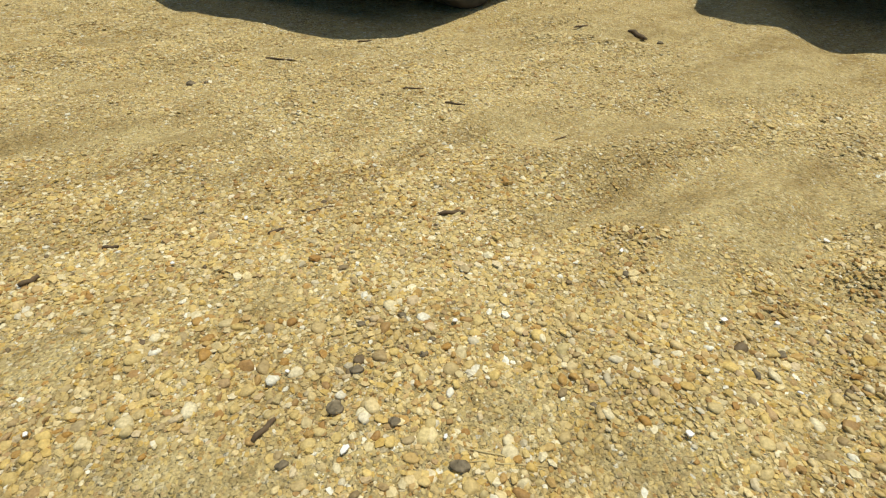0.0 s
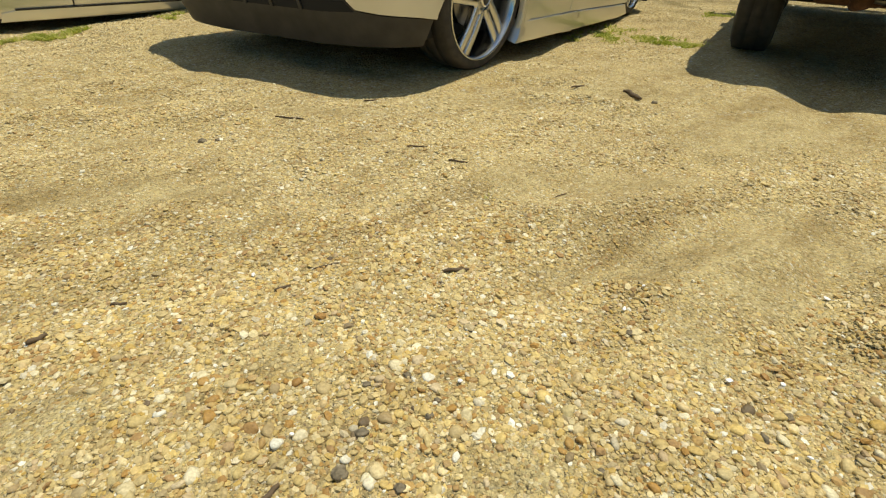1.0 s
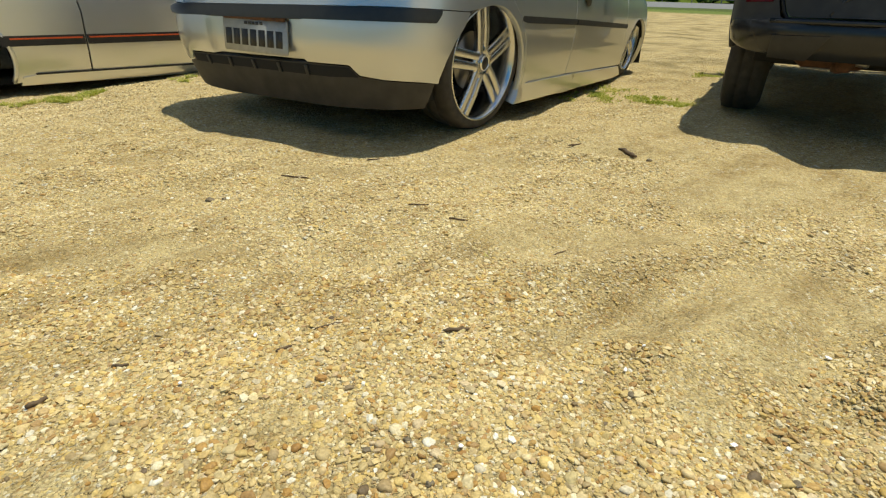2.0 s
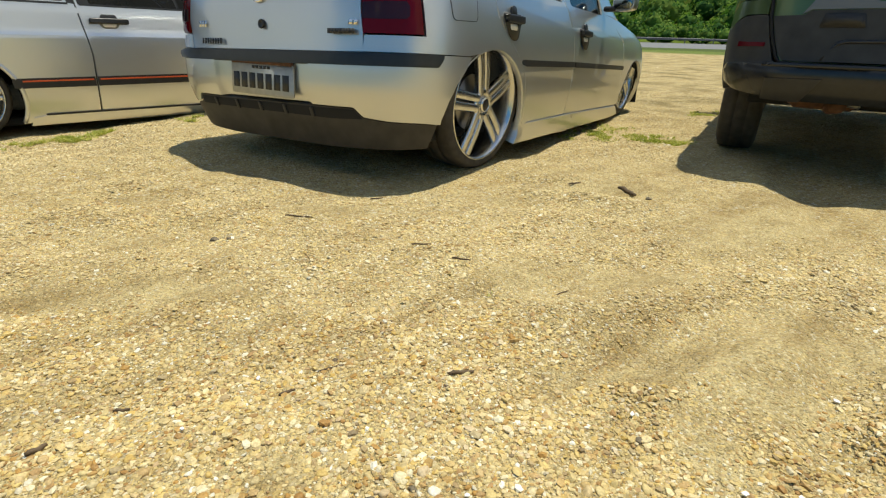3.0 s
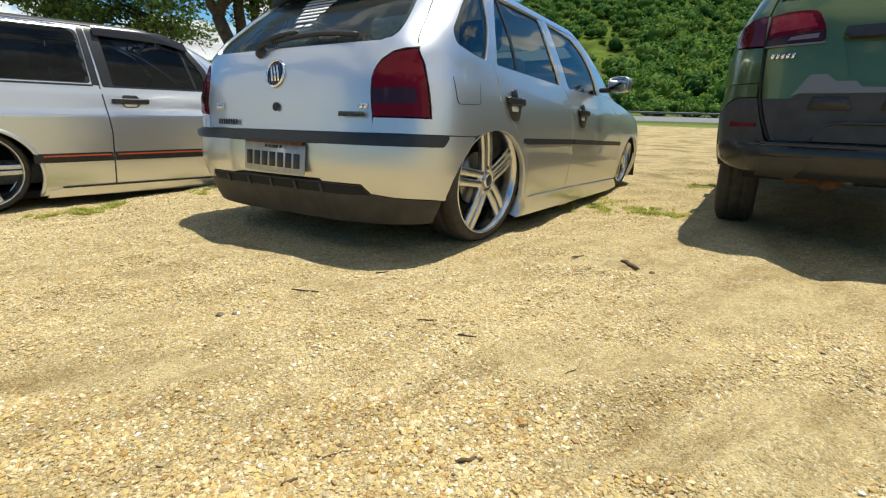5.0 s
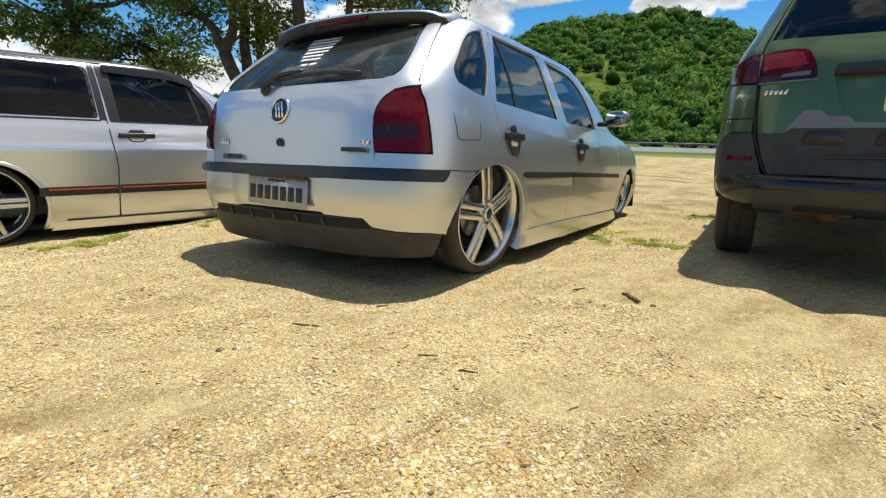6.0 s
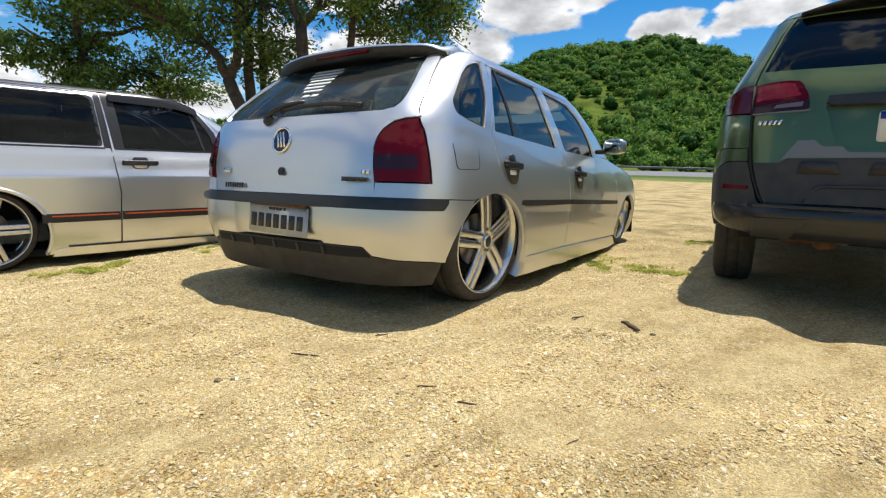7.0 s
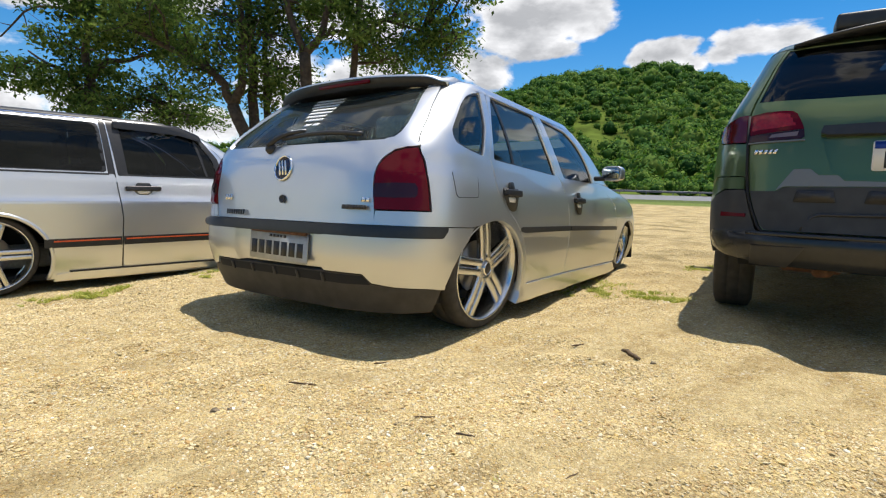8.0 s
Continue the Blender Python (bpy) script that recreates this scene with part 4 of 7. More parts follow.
    panel(sh, "windscreen", [("f", 0.60, 0.82), ("f", 0.50, 1.13), ("f", -0.50, 1.13), ("f", -0.60, 0.82)], M_GLASS, car, lift=-0.006, thick=0.004, step=0.07)
    for s in (1, -1):
        panel(sh, "screen_pillar", [("f", s * 0.60, 0.80), ("f", s * 0.50, 1.14)] + ([(1.13, 1.14), (1.40, 0.97), (1.53, 0.80)] if s > 0 else [("m", 1.13, 1.14), ("m", 1.40, 0.97), ("m", 1.53, 0.80)]), S, car)
    roof_of(sh, 1.13, S, car)
    # tailgate
    half = [("r", 0.538, 0.490), ("r", 0.537, 0.551), ("r", 0.528, 0.641), ("r", 0.525, 0.686), ("r", 0.531, 0.724), ("r", 0.549, 0.761), ("r", 0.585, 0.793), ("r", 0.624, 0.806), ("r", 0.655, 0.811)] + [("r", p[1] - 0.0035, p[2]) for p in shut] + [("r", 0.50, 1.15)]
    gw = [("r", 0.302, 0.829), ("r", 0.448, 0.832), ("r", 0.524, 0.835), ("r", 0.560, 0.847), ("r", 0.575, 0.870), ("r", 0.576, 0.91), ("r", 0.553, 0.985), ("r", 0.511, 1.084), ("r", 0.490, 1.135)]
    panel(sh, "tailgate", half + left_of(half), S, car, [gw + left_of(gw)], thick=0.03, label="silver tailgate with creased lower panel", step=0.035,
          shape=lambda q, v: -0.020 * smoothstep(0.63, 0.48, sh.level(v)[0]) + 0.006 * smoothstep(0.70, 0.80, sh.level(v)[0]))
    panel(sh, "rear_window", gw + left_of(gw), M_GLASSRR, car, lift=-0.004, thick=0.004, label="tinted heated rear window")
    gi = [("r", 0.30, 0.845), ("r", 0.44, 0.848), ("r", 0.505, 0.852), ("r", 0.54, 0.862), ("r", 0.556, 0.88), ("r", 0.553, 0.915), ("r", 0.53, 0.985), ("r", 0.492, 1.07), ("r", 0.475, 1.10)]
    panel(sh, "window_seal", gw + left_of(gw), M_BLACK, car, [gi + left_of(gi)], lift=-0.007, thick=0.004, step=0.03)
    # film letters on the rear window, as plain white bars
    rows = ((-0.062, 1.100, 0.20, 11), (-0.045, 1.078, 0.21, 11), (-0.040, 1.056, 0.19, 10), (-0.022, 1.034, 0.165, 8), (-0.015, 1.012, 0.16, 8), (-0.015, 0.990, 0.14, 7), (0.0, 0.968, 0.13, 6), (0.028, 0.938, 0.115, 2), (-0.035, 0.908, 0.11, 6))
    for x, z, w, n in rows:
        bars(car, onto(sh, ("r", x, z), -0.002), w, 0.021, n, M_WHITE, "window_film", 0.0008, 0.74, 0.3)
    # lamps
    panel(sh, "tail_lamp", lamp, M_RED, car, lift=0.006, thick=0.03, both=True, step=0.025, ease=0.008, label="dark red tail lamp lens")
    panel(sh, "lamp_insert", [("r", 0.541, 0.598), ("r", 0.537, 0.652), ("r", 0.62, 0.656), ("r", 0.680, 0.657), ("r", 0.690, 0.640), ("r", 0.692, 0.610), ("r", 0.685, 0.600), ("r", 0.62, 0.597)], M_REDDK, car, lift=0.0105, thick=0.01, both=True, step=0.02, label="smoked lamp section")
    # bumper, with its strip, lower valance and recess for the plate
    hb = [("r", 0.488, 0.283), ("r", 0.497, 0.281), ("r", 0.53, 0.247), ("r", 0.62, 0.236), ("r", 0.70, 0.231), (-0.414, 0.226)] + [p for p in ra if 0.24 < p[1] < 0.47 and p[0] < -0.1] + [(-0.275, 0.4815), (-0.40, 0.4825), ("r", 0.72, 0.483), ("r", 0.5, 0.484)]
    dent = lambda q, v: flare(q, v) - 0.022 * smoothstep(0.288, 0.272, abs(q + 0.01)) * smoothstep(0.455, 0.432, sh.level(v)[0])
    panel(sh, "rear_bumper", hb + left_of(hb), S, car, thick=0.04, shape=dent, step=0.018, label="silver rear bumper")
    hs = [("r", 0.0, 0.460), ("r", 0.3, 0.460), ("r", 0.5, 0.460), ("r", 0.68, 0.461), (-0.47, 0.461), (-0.45, 0.461)]
    up = [(p[0], p[1], p[2] + 0.024) if len(p) == 3 else (p[0] + 0.031, p[1] + 0.024) for p in hs]
    dn = [(p[0], p[1], p[2] - 0.024) if len(p) == 3 else (p[0], p[1] - 0.024) for p in hs]
    full = dn[1:] + up[:0:-1]
    panel(sh, "bumper_strip", full + left_of(full), M_RUBBER, car, step=0.014, lift=0.020, thick=0.03, ease=0.012, label="black rubber bumper strip",
          shape=lambda q, v: -0.010 * ((sh.level(v)[0] - 0.462) / 0.024) ** 2)
    hv = [("r", 0.488, 0.276), ("r", 0.493, 0.274), ("r", 0.526, 0.240), ("r", 0.62, 0.229), ("r", 0.70, 0.224), (-0.414, 0.219), (-0.430, 0.122), ("r", 0.60, 0.116), ("r", 0.3, 0.106)]
    panel(sh, "lower_valance", hv + left_of(hv), M_DUSTY, car, step=0.03, thick=0.03, lift=-0.004, label="dusty black plastic lower valance")
    panel(sh, "valance_slot", [("r", -0.50, 0.271), ("r", -0.50, 0.236), ("r", 0.38, 0.230), ("r", 0.522, 0.238), ("r", 0.489, 0.272)], M_DARK, car, lift=-0.0015, thick=0.01, step=0.03)
    for x in (-0.36, -0.20, -0.04, 0.12, 0.28):
        part("slot_rib", slab([(-0.010, -0.022), (0.008, -0.022), (0.004, 0.018), (-0.010, 0.018)], 0.008, onto(sh, ("r", x, 0.254), -0.003), 0.002), M_DUSTY, car)
    # plate
    pm = onto(sh, ("r", 0.0, 0.366), -0.012) @ pose(0, 0, 0, -3, 0, -1.2)
    plate = part("number_plate", slab(rounded([(-0.2, -0.065), (0.2, -0.065), (0.2, 0.065), (-0.2, 0.065)], 0.012, 3), 0.004, pm), M_PLATE, car, "grey metal number plate")
    bars(plate, pm @ pose(0.0, -0.008, 0.0042), 0.37, 0.063, 7, M_INK, "plate_mark", 0.0008, 0.74)
    bars(plate, pm @ pose(0.0, 0.048, 0.0042), 0.12, 0.012, 5, M_INK, "plate_mark", 0.0008, 0.8)
    part("plate_bracket", slab([(-0.19, 0.06), (0.19, 0.06), (0.19, 0.082), (-0.19, 0.082)], 0.01, pm), M_RUST, car, "rusty plate bracket")
    # badges, lock
    em = onto(sh, ("r", -0.002, 0.722), 0.002)
    b = lathe([(0, 0.061), (0.006, 0.060), (0.008, 0.056), (0.006, 0.052), (0.0, 0.051)], 40, "Z")
    b.transform(em)
    badge = part("badge_ring", b, M_CHROME, car, "round chrome maker's badge")
    b = lathe([(0.0, 0.052), (0.003, 0.052), (0.0035, 0.001)], 32, "Z")
    b.transform(em)
    part("badge_disc", b, M_BADGE, badge, "dark blue disc")
    for x in (-0.02, 0.0, 0.02):
        part("badge_bar", slab([(-0.005, -0.036), (0.005, -0.036), (0.005, 0.036), (-0.005, 0.036)], 0.003, em @ pose(x, 0, 0.0035, 0, 0, 18)), M_CHROME, badge)
    b = lathe([(0.0, 0.019), (0.004, 0.018), (0.004, 0.012), (0.001, 0.011), (0.001, 0.001)], 24, "Z")
    b.transform(onto(sh, ("r", 0.015, 0.583), 0.001))
    part("boot_lock", b, M_BLACK, car)
    bars(car, onto(sh, ("r", 0.452, 0.556), 0.001), 0.125, 0.018, 10, M_INK, "model_badge", 0.002, 0.9)
    bars(car, onto(sh, ("r", 0.503, 0.587), 0.001), 0.04, 0.018, 2, M_CHROME, "model_badge", 0.002, 0.8, 0.2)
    bars(car, onto(sh, ("r", -0.335, 0.517), -0.006), 0.155, 0.024, 8, M_INK, "dealer_film", 0.001, 0.7)
    bars(car, onto(sh, ("r", -0.395, 0.587), 0.0), 0.065, 0.025, 3, M_CHROME, "model_badge", 0.002, 0.8)
    # spoiler over the rear window
    bm = bmesh.new()
    rows = []
    for i in range(41):
        x = -0.572 + 1.144 * i / 40
        u = abs(x / 0.572)
        back, top, inner = -0.345 + 0.155 * u ** 2.4, 1.183 - 0.006 * u ** 2 - 0.022 * smoothstep(0.86, 1.0, u), -0.235 + 0.06 * u * u
        tall = 0.052 * (1 - 0.25 * smoothstep(0.9, 1.0, u))
        prof = [(0.02, 1.205 - 0.03 * u ** 3), (-0.06, 1.206 - 0.025 * u ** 3), (back * 0.62, 1.202 - 0.018 * u ** 3), (back + 0.03, top + 0.006), (back + 0.006, top), (back, top - 0.010), (back + 0.030, top - tall + 0.006), (back + 0.040, top - tall), (back + 0.06, top - tall + 0.004), (inner, 1.122), (0.02, 1.13)]
        rows.append([bm.verts.new((x, y, z)) for y, z in prof])
    for a, c in zip(rows, rows[1:]):
        for k in range(len(a)):
            bm.faces.new((a[k], a[(k + 1) % len(a)], c[(k + 1) % len(a)], c[k]))
    bm.faces.new(rows[0])
    bm.faces.new(rows[-1][::-1])
    bmesh.ops.recalc_face_normals(bm, faces=bm.faces[:])
    for f in bm.faces:
        f.normal_update()
        f.material_index = 1 if f.normal.z < -0.5 else 0
    sp = part("roof_spoiler", bm, [S, M_BLACK], car, "silver roof spoiler, black underneath")
    part("brake_light", box_bm(0.34, 0.016, 0.017, (0.06, -0.330, 1.155), 0.004), M_RED, sp, "slim red brake light")
    # wiper
    w0 = onto(sh, ("r", -0.125, 0.815), 0.0)
    b = lathe([(0, 0.03), (0.02, 0.026), (0.03, 0.014), (0.03, 0.001)], 20, "Z")
    b.transform(w0)
    wip = part("rear_wiper", b, M_BLACK, car, "black rear wiper")
    pa = [onto(sh, ("r", -0.125 + 0.035 * k, z), 0.028).translation for k, z in enumerate((0.815, 0.845, 0.860, 0.868, 0.872, 0.874, 0.875))]
    part("wiper_arm", tube(pa, [0.013, 0.013, 0.011, 0.010, 0.009, 0.008, 0.006], 8), M_BLACK, wip)
    pb = [onto(sh, ("r", x, 0.852 + 0.016 * math.sin((x + 0.06) / 0.48 * math.pi)), 0.016).translation for x in np.linspace(-0.06, 0.42, 14)]
    part("wiper_blade", tube(pb, 0.010, 8), M_BLACK, wip)
    # fuel flap, door handles, side strips, skirts
    fl = rounded([(-0.372, 0.609), (-0.212, 0.615), (-0.204, 0.742), (-0.386, 0.730)], 0.022)
    panel(sh, "flap_gap", fl, M_DARK, car, [shrunk(fl, 0.965)], lift=0.0012, thick=0.002, ease=0.0, step=0.03)
    panel(sh, "fuel_flap", shrunk(fl, 0.962), S, car, lift=0.003, thick=0.003, ease=0.002, step=0.03, shape=flare)
    for y in (0.10, 1.10):
        door_handle(sh, car, y, 0.645)
    strip(sh, "side_strip", [(0.185, 0.469), (0.928, 0.473)], 0.015, M_BLACK, car, both=True, label="black rubber door strip")
    strip(sh, "side_strip", [(0.946, 0.473), (2.02, 0.467)], 0.015, M_BLACK, car, both=True, label="black rubber door strip")
    sk = [(0.235, 0.09), (0.275, 0.176), (1.05, 0.188), (2.05, 0.188), (2.10, 0.13), (1.9, 0.115), (1.05, 0.10)]
    panel(sh, "side_skirt", sk, S, car, lift=0.022, thick=0.05, both=True, ease=0.015, step=0.03, label="silver side skirt",
          shape=lambda q, v: 0.02 * smoothstep(0.18, 0.12, sh.level(v)[0]))
    # rolled arch lips
    arch_lip(sh, car, arch(-0.075, 0.20, 0.342, 168, -8, 24, rz=0.318), 0.003, S, lift=0.004)
    arch_lip(sh, car, arch(2.44, 0.20, 0.33, 175, 5, 24), 0.0025, M_CLADLT, lift=-0.003)
    mirrors(car, 0.895, 1.50, 0.860, S, "silver door mirror", 0.76)
    # front: bumper, lamps, grille
    fb = [("f", 0.58, 0.16), (2.77, 0.17), (2.72, 0.42), ("f", 0.70, 0.44), ("f", 0.60, 0.47)]
    panel(sh, "front_bumper", fb + left_of(fb, "m"), S, car, step=0.06, thick=0.03)
    panel(sh, "headlamp", [("f", 0.36, 0.485), ("f", 0.69, 0.465), ("f", 0.61, 0.59), ("f", 0.36, 0.59)], M_CLEAR, car, both=True, thick=0.05)
    panel(sh, "front_grille", [("f", 0.34, 0.485), ("f", 0.34, 0.59), ("f", -0.34, 0.59), ("f", -0.34, 0.485)], M_BLACK, car)
    # floor, wheel wells, cabin
    part("floor_pan", box_bm(1.30, 3.2, 0.05, (0, 1.25, 0.16), 0.01), M_DARK, car)
    cabin(car, 0.45, (-0.27, 0.40), 1.62, ((0.33, 0.75), (-0.33, 0.75), (0.33, -0.02), (-0.33, -0.02)))
    wheel_well(car, -0.075, 0.20, 0.35, 0.46, 0.70)
    wheel_well(car, 2.44, 0.20, 0.34, 0.46, 0.76)
    pitch = pose(0, 0, 0, -2.5, -1.1, 0)
    for o in car.children:
        o.matrix_basis = pitch @ o.matrix_basis
    for left in (False, True):
        s = -1 if left else 1
        wheel(car, (s * 0.742, -0.012, 0.298), 0.304, 0.254, 0.20, 5, M_ALLOY, camber=-3.0, turn=4.0 * s * -1, spin=8, left=left)
        wheel(car, (s * 0.735, 2.44, 0.296), 0.30, 0.247, 0.20, 5, M_ALLOY, camber=-2.0, spin=20, left=left)
    part("exhaust_pipe", tube([(-0.35, 0.2, 0.16), (-0.38, -0.35, 0.155), (-0.40, -0.52, 0.15)], 0.024, 14), M_STEEL, car)
    tagged(car, "silver lowered five-door hatchback parked on the gravel", "car")
    return car


hatchback()


# ---- the silver two-door estate ----
ESTATE = Shell([(0.05, 0.765, -0.80, 3.0), (0.14, 0.79, -0.86, 3.05), (0.34, 0.805, -0.88, 3.10), (0.61, 0.805, -0.85, 3.08), (0.64, 0.795, -0.845, 3.0), (0.76, 0.775, -0.82, 2.7), (0.815, 0.762, -0.80, 1.98),
                (1.0, 0.715, -0.72, 1.70), (1.12, 0.675, -0.66, 1.50), (1.19, 0.645, -0.62, 1.32), (1.225, 0.60, -0.50, 1.18), (1.245, 0.40, -0.20, 1.05), (1.25, 0.02, 0.2, 0.8)], 5.0, 16.0)


def estate():
    car = new("estate_car")
    car.matrix_world = pose(-3.57, 3.595, -0.10, 0, 0, -42)
    sh, S = ESTATE, M_SILVER2
    ra, fa = arch(0.04, 0.24, 0.305, 170, -30), arch(2.30, 0.24, 0.305, 200, -10)
    qwin = rounded([(-0.58, 0.84), (0.69, 0.828), (0.67, 1.185), (-0.45, 1.185)], [0.06, 0.03, 0.05, 0.08])
    quarter = [("r", 0.74, 0.36), (-0.45, 0.34)] + [p for p in ra if p[1] > 0.33 or p[0] > 0] + [(0.745, 0.13), (0.755, 0.35), (0.765, 0.50), (0.735, 0.80), (0.70, 1.205), (-0.40, 1.215), ("r", 0.60, 1.19), ("r", 0.74, 0.80)]
    panel(sh, "quarter_panel", quarter, S, car, [qwin], both=True, thick=0.03)
    panel(sh, "quarter_window", qwin, M_GLASSBK, car, lift=-0.004, thick=0.004, both=True, label="long black-tinted side window")
    panel(sh, "window_seal", qwin, M_BLACK, car, [shrunk(qwin, 0.96)], lift=-0.002, thick=0.006, both=True, step=0.04)
    panel(sh, "pillar_trim", [(0.695, 0.818), (0.737, 0.815), (0.706, 1.205), (0.672, 1.205)], M_BLACK, car, lift=0.003, thick=0.006, both=True, step=0.03)
    dwin = rounded([(0.82, 0.815), (1.47, 0.815), (1.44, 0.95), (1.33, 1.12), (1.18, 1.19), (0.79, 1.195)], [0.02, 0.02, 0.02, 0.05, 0.08, 0.02])
    door = [(0.755, 0.13), (0.763, 0.35), (0.773, 0.50), (0.743, 0.80), (0.71, 1.21), (1.20, 1.205), (1.38, 1.13), (1.53, 0.95), (1.62, 0.80), (1.80, 0.66), (1.86, 0.4), (1.84, 0.13)]
    panel(sh, "door", door, S, car, [dwin], both=True, label="silver long front door")
    panel(sh, "door_window", dwin, M_GLASSBK, car, lift=-0.004, thick=0.004, both=True, label="black-tinted door window")
    panel(sh, "window_frame", [(0.755, 0.812), (1.53, 0.812), (1.48, 0.97), (1.36, 1.135), (1.19, 1.20), (0.715, 1.207)], M_BLACK, car, [dwin], lift=0.003, thick=0.008, both=True, step=0.03, label="black window frame")
    panel(sh, "window_divider", [(1.375, 0.82), (1.395, 0.82), (1.325, 1.10), (1.305, 1.11)], M_BLACK, car, lift=0.0, thick=0.01, both=True, step=0.03)
    panel(sh, "rain_visor", rounded([(0.76, 1.145), (1.20, 1.13), (1.37, 1.085), (1.36, 1.135), (1.20, 1.195), (0.76, 1.20)], 0.01), M_VISOR, car, lift=0.022, thick=0.004, both=True, step=0.03, label="smoked window visor")
    for a in ([(-0.5, 0.822), (0.70, 0.815)], [(0.76, 0.812), (1.55, 0.808)]):
        strip(sh, "waist_trim", a, 0.006, M_BLACK, car, both=True, height=0.006)
    strip(sh, "drip_rail", [(-0.5, 1.199), (0.2, 1.203), (0.70, 1.2025)], 0.0045, M_CHROME, car, both=True, height=0.007, label="bright drip rail")
    strip(sh, "roof_gutter", [(-0.5, 1.217), (0.2, 1.219), (0.75, 1.218), (1.12, 1.209)], 0.010, M_BLACK, car, both=True, height=0.010, label="black roof gutter")
    wing = [(1.85, 0.13), (1.87, 0.4), (1.81, 0.665), (1.63, 0.79), (2.2, 0.77), (2.6, 0.74), ("f", 0.74, 0.66), ("f", 0.75, 0.36), (2.62, 0.34)] + [p for p in reversed(fa) if p[1] > 0.2 or p[0] < 2.2] + [(2.0, 0.13)]
    panel(sh, "front_wing", wing, S, car, both=True)
    panel(sh, "bonnet", [("f", 0.72, 0.64), ("f", 0.70, 0.80), ("f", -0.70, 0.80), ("f", -0.72, 0.64)], S, car, step=0.07)
    panel(sh, "windscreen", [("f", 0.66, 0.83), ("f", 0.58, 1.18), ("f", -0.58, 1.18), ("f", -0.66, 0.83)], M_GLASSBK, car, step=0.08, thick=0.004, lift=-0.004)
    for s in (1, -1):
        k = "m" if s < 0 else 0
        side = [(1.21, 1.21), (1.39, 1.13), (1.54, 0.95), (1.63, 0.79)]
        panel(sh, "screen_pillar", [("f", s * 0.66, 0.80), ("f", s * 0.58, 1.20)] + (side if s > 0 else [("m", *p) for p in side]), S, car)
    roof_of(sh, 1.195, S, car)
    g = [("r", 0.72, 0.38), ("r", 0.73, 0.80), ("r", 0.59, 1.19)]
    gw = [("r", 0.62, 0.84), ("r", 0.53, 1.16)]
    panel(sh, "tailgate", g + left_of(g), S, car, [gw + left_of(gw)], step=0.07)
    panel(sh, "rear_window", gw + left_of(gw), M_GLASSBK, car, lift=-0.006, thick=0.004, step=0.08)
    panel(sh, "tail_lamp", [("r", 0.50, 0.44), ("r", 0.71, 0.44), ("r", 0.72, 0.60), ("r", 0.50, 0.60)], M_RED, car, lift=0.01, both=True, label="red tail lamp")
    hb = [("r", 0.70, 0.12), (-0.38, 0.13), (-0.34, 0.33), ("r", 0.72, 0.36)]
    panel(sh, "rear_bumper", hb + left_of(hb), M_BLACK, car, lift=0.015, step=0.06, thick=0.03)
    fb = [("f", 0.70, 0.10), (2.66, 0.11), (2.62, 0.33), ("f", 0.74, 0.35)]
    panel(sh, "front_bumper", fb + left_of(fb, "m"), M_BLACK, car, lift=0.015, step=0.07, thick=0.03)
    panel(sh, "headlamp", [("f", 0.42, 0.45), ("f", 0.70, 0.45), ("f", 0.70, 0.60), ("f", 0.42, 0.60)], M_CLEAR, car, both=True, lift=0.006)
    panel(sh, "front_grille", [("f", 0.74, 0.37), ("f", 0.74, 0.63), ("f", -0.74, 0.63), ("f", -0.74, 0.37)], M_BLACK, car, step=0.08)
    # black rub strips with a thin orange line
    for a in ([(0.30, 0.345), (0.75, 0.345)], [(0.765, 0.345), (1.85, 0.345)]):
        strip(sh, "rub_strip", [(p[0], p[1] - 0.006) for p in a], 0.030, M_BLACK, car, both=True, label="black rub strip")
        strip(sh, "strip_line", [(a[0][0] + (0.05 if a[0][0] < 0.5 else 0.012), 0.352), (a[1][0] - 0.012, 0.352)], 0.0045, M_ORANGE, car, both=True, lift=0.0135, height=0.006, label="thin orange line")
    strip(sh, "body_crease", [(-0.5, 0.632), (0.75, 0.63)], 0.007, S, car, both=True, height=0.004)
    strip(sh, "body_crease", [(0.76, 0.63), (1.8, 0.622)], 0.007, S, car, both=True, height=0.004)
    sk = [(0.345, 0.055), (0.36, 0.125), (0.45, 0.138), (1.2, 0.135), (1.98, 0.13), (2.0, 0.05), (1.2, 0.05)]
    panel(sh, "side_skirt", sk, S, car, lift=0.018, thick=0.05, both=True, ease=0.012, step=0.03, shape=lambda q, v: -0.045 * smoothstep(0.115, 0.05, sh.level(v)[0]), label="silver side skirt")
    strip(sh, "sill_gap", [(0.43, 0.142), (1.2, 0.139), (1.98, 0.135)], 0.004, M_BLACK, car, both=True, lift=0.012, height=0.008, label="dark gap above the skirt")
    arch_lip(sh, car, arch(0.04, 0.24, 0.305, 172, -28, 24), 0.014, S, lift=-0.004)
    arch_lip(sh, car, arch(2.30, 0.24, 0.305, 190, 0, 24), 0.014, S, lift=-0.004)
    door_handle(sh, car, 0.91, 0.712, 0.118, True)
    mirrors(car, 0.90, 1.62, 0.87, M_BLACK, "black door mirror")
    part("floor_pan", box_bm(1.30, 3.3, 0.05, (0, 1.15, 0.09), 0.01), M_DARK, car)
    cabin(car, 0.42, (-0.4, 0.5), 1.62, ((0.33, 0.80), (-0.33, 0.80), (0.33, 0.02), (-0.33, 0.02)))
    wheel_well(car, 0.04, 0.24, 0.315, 0.46, 0.76)
    wheel_well(car, 2.30, 0.24, 0.315, 0.46, 0.76)
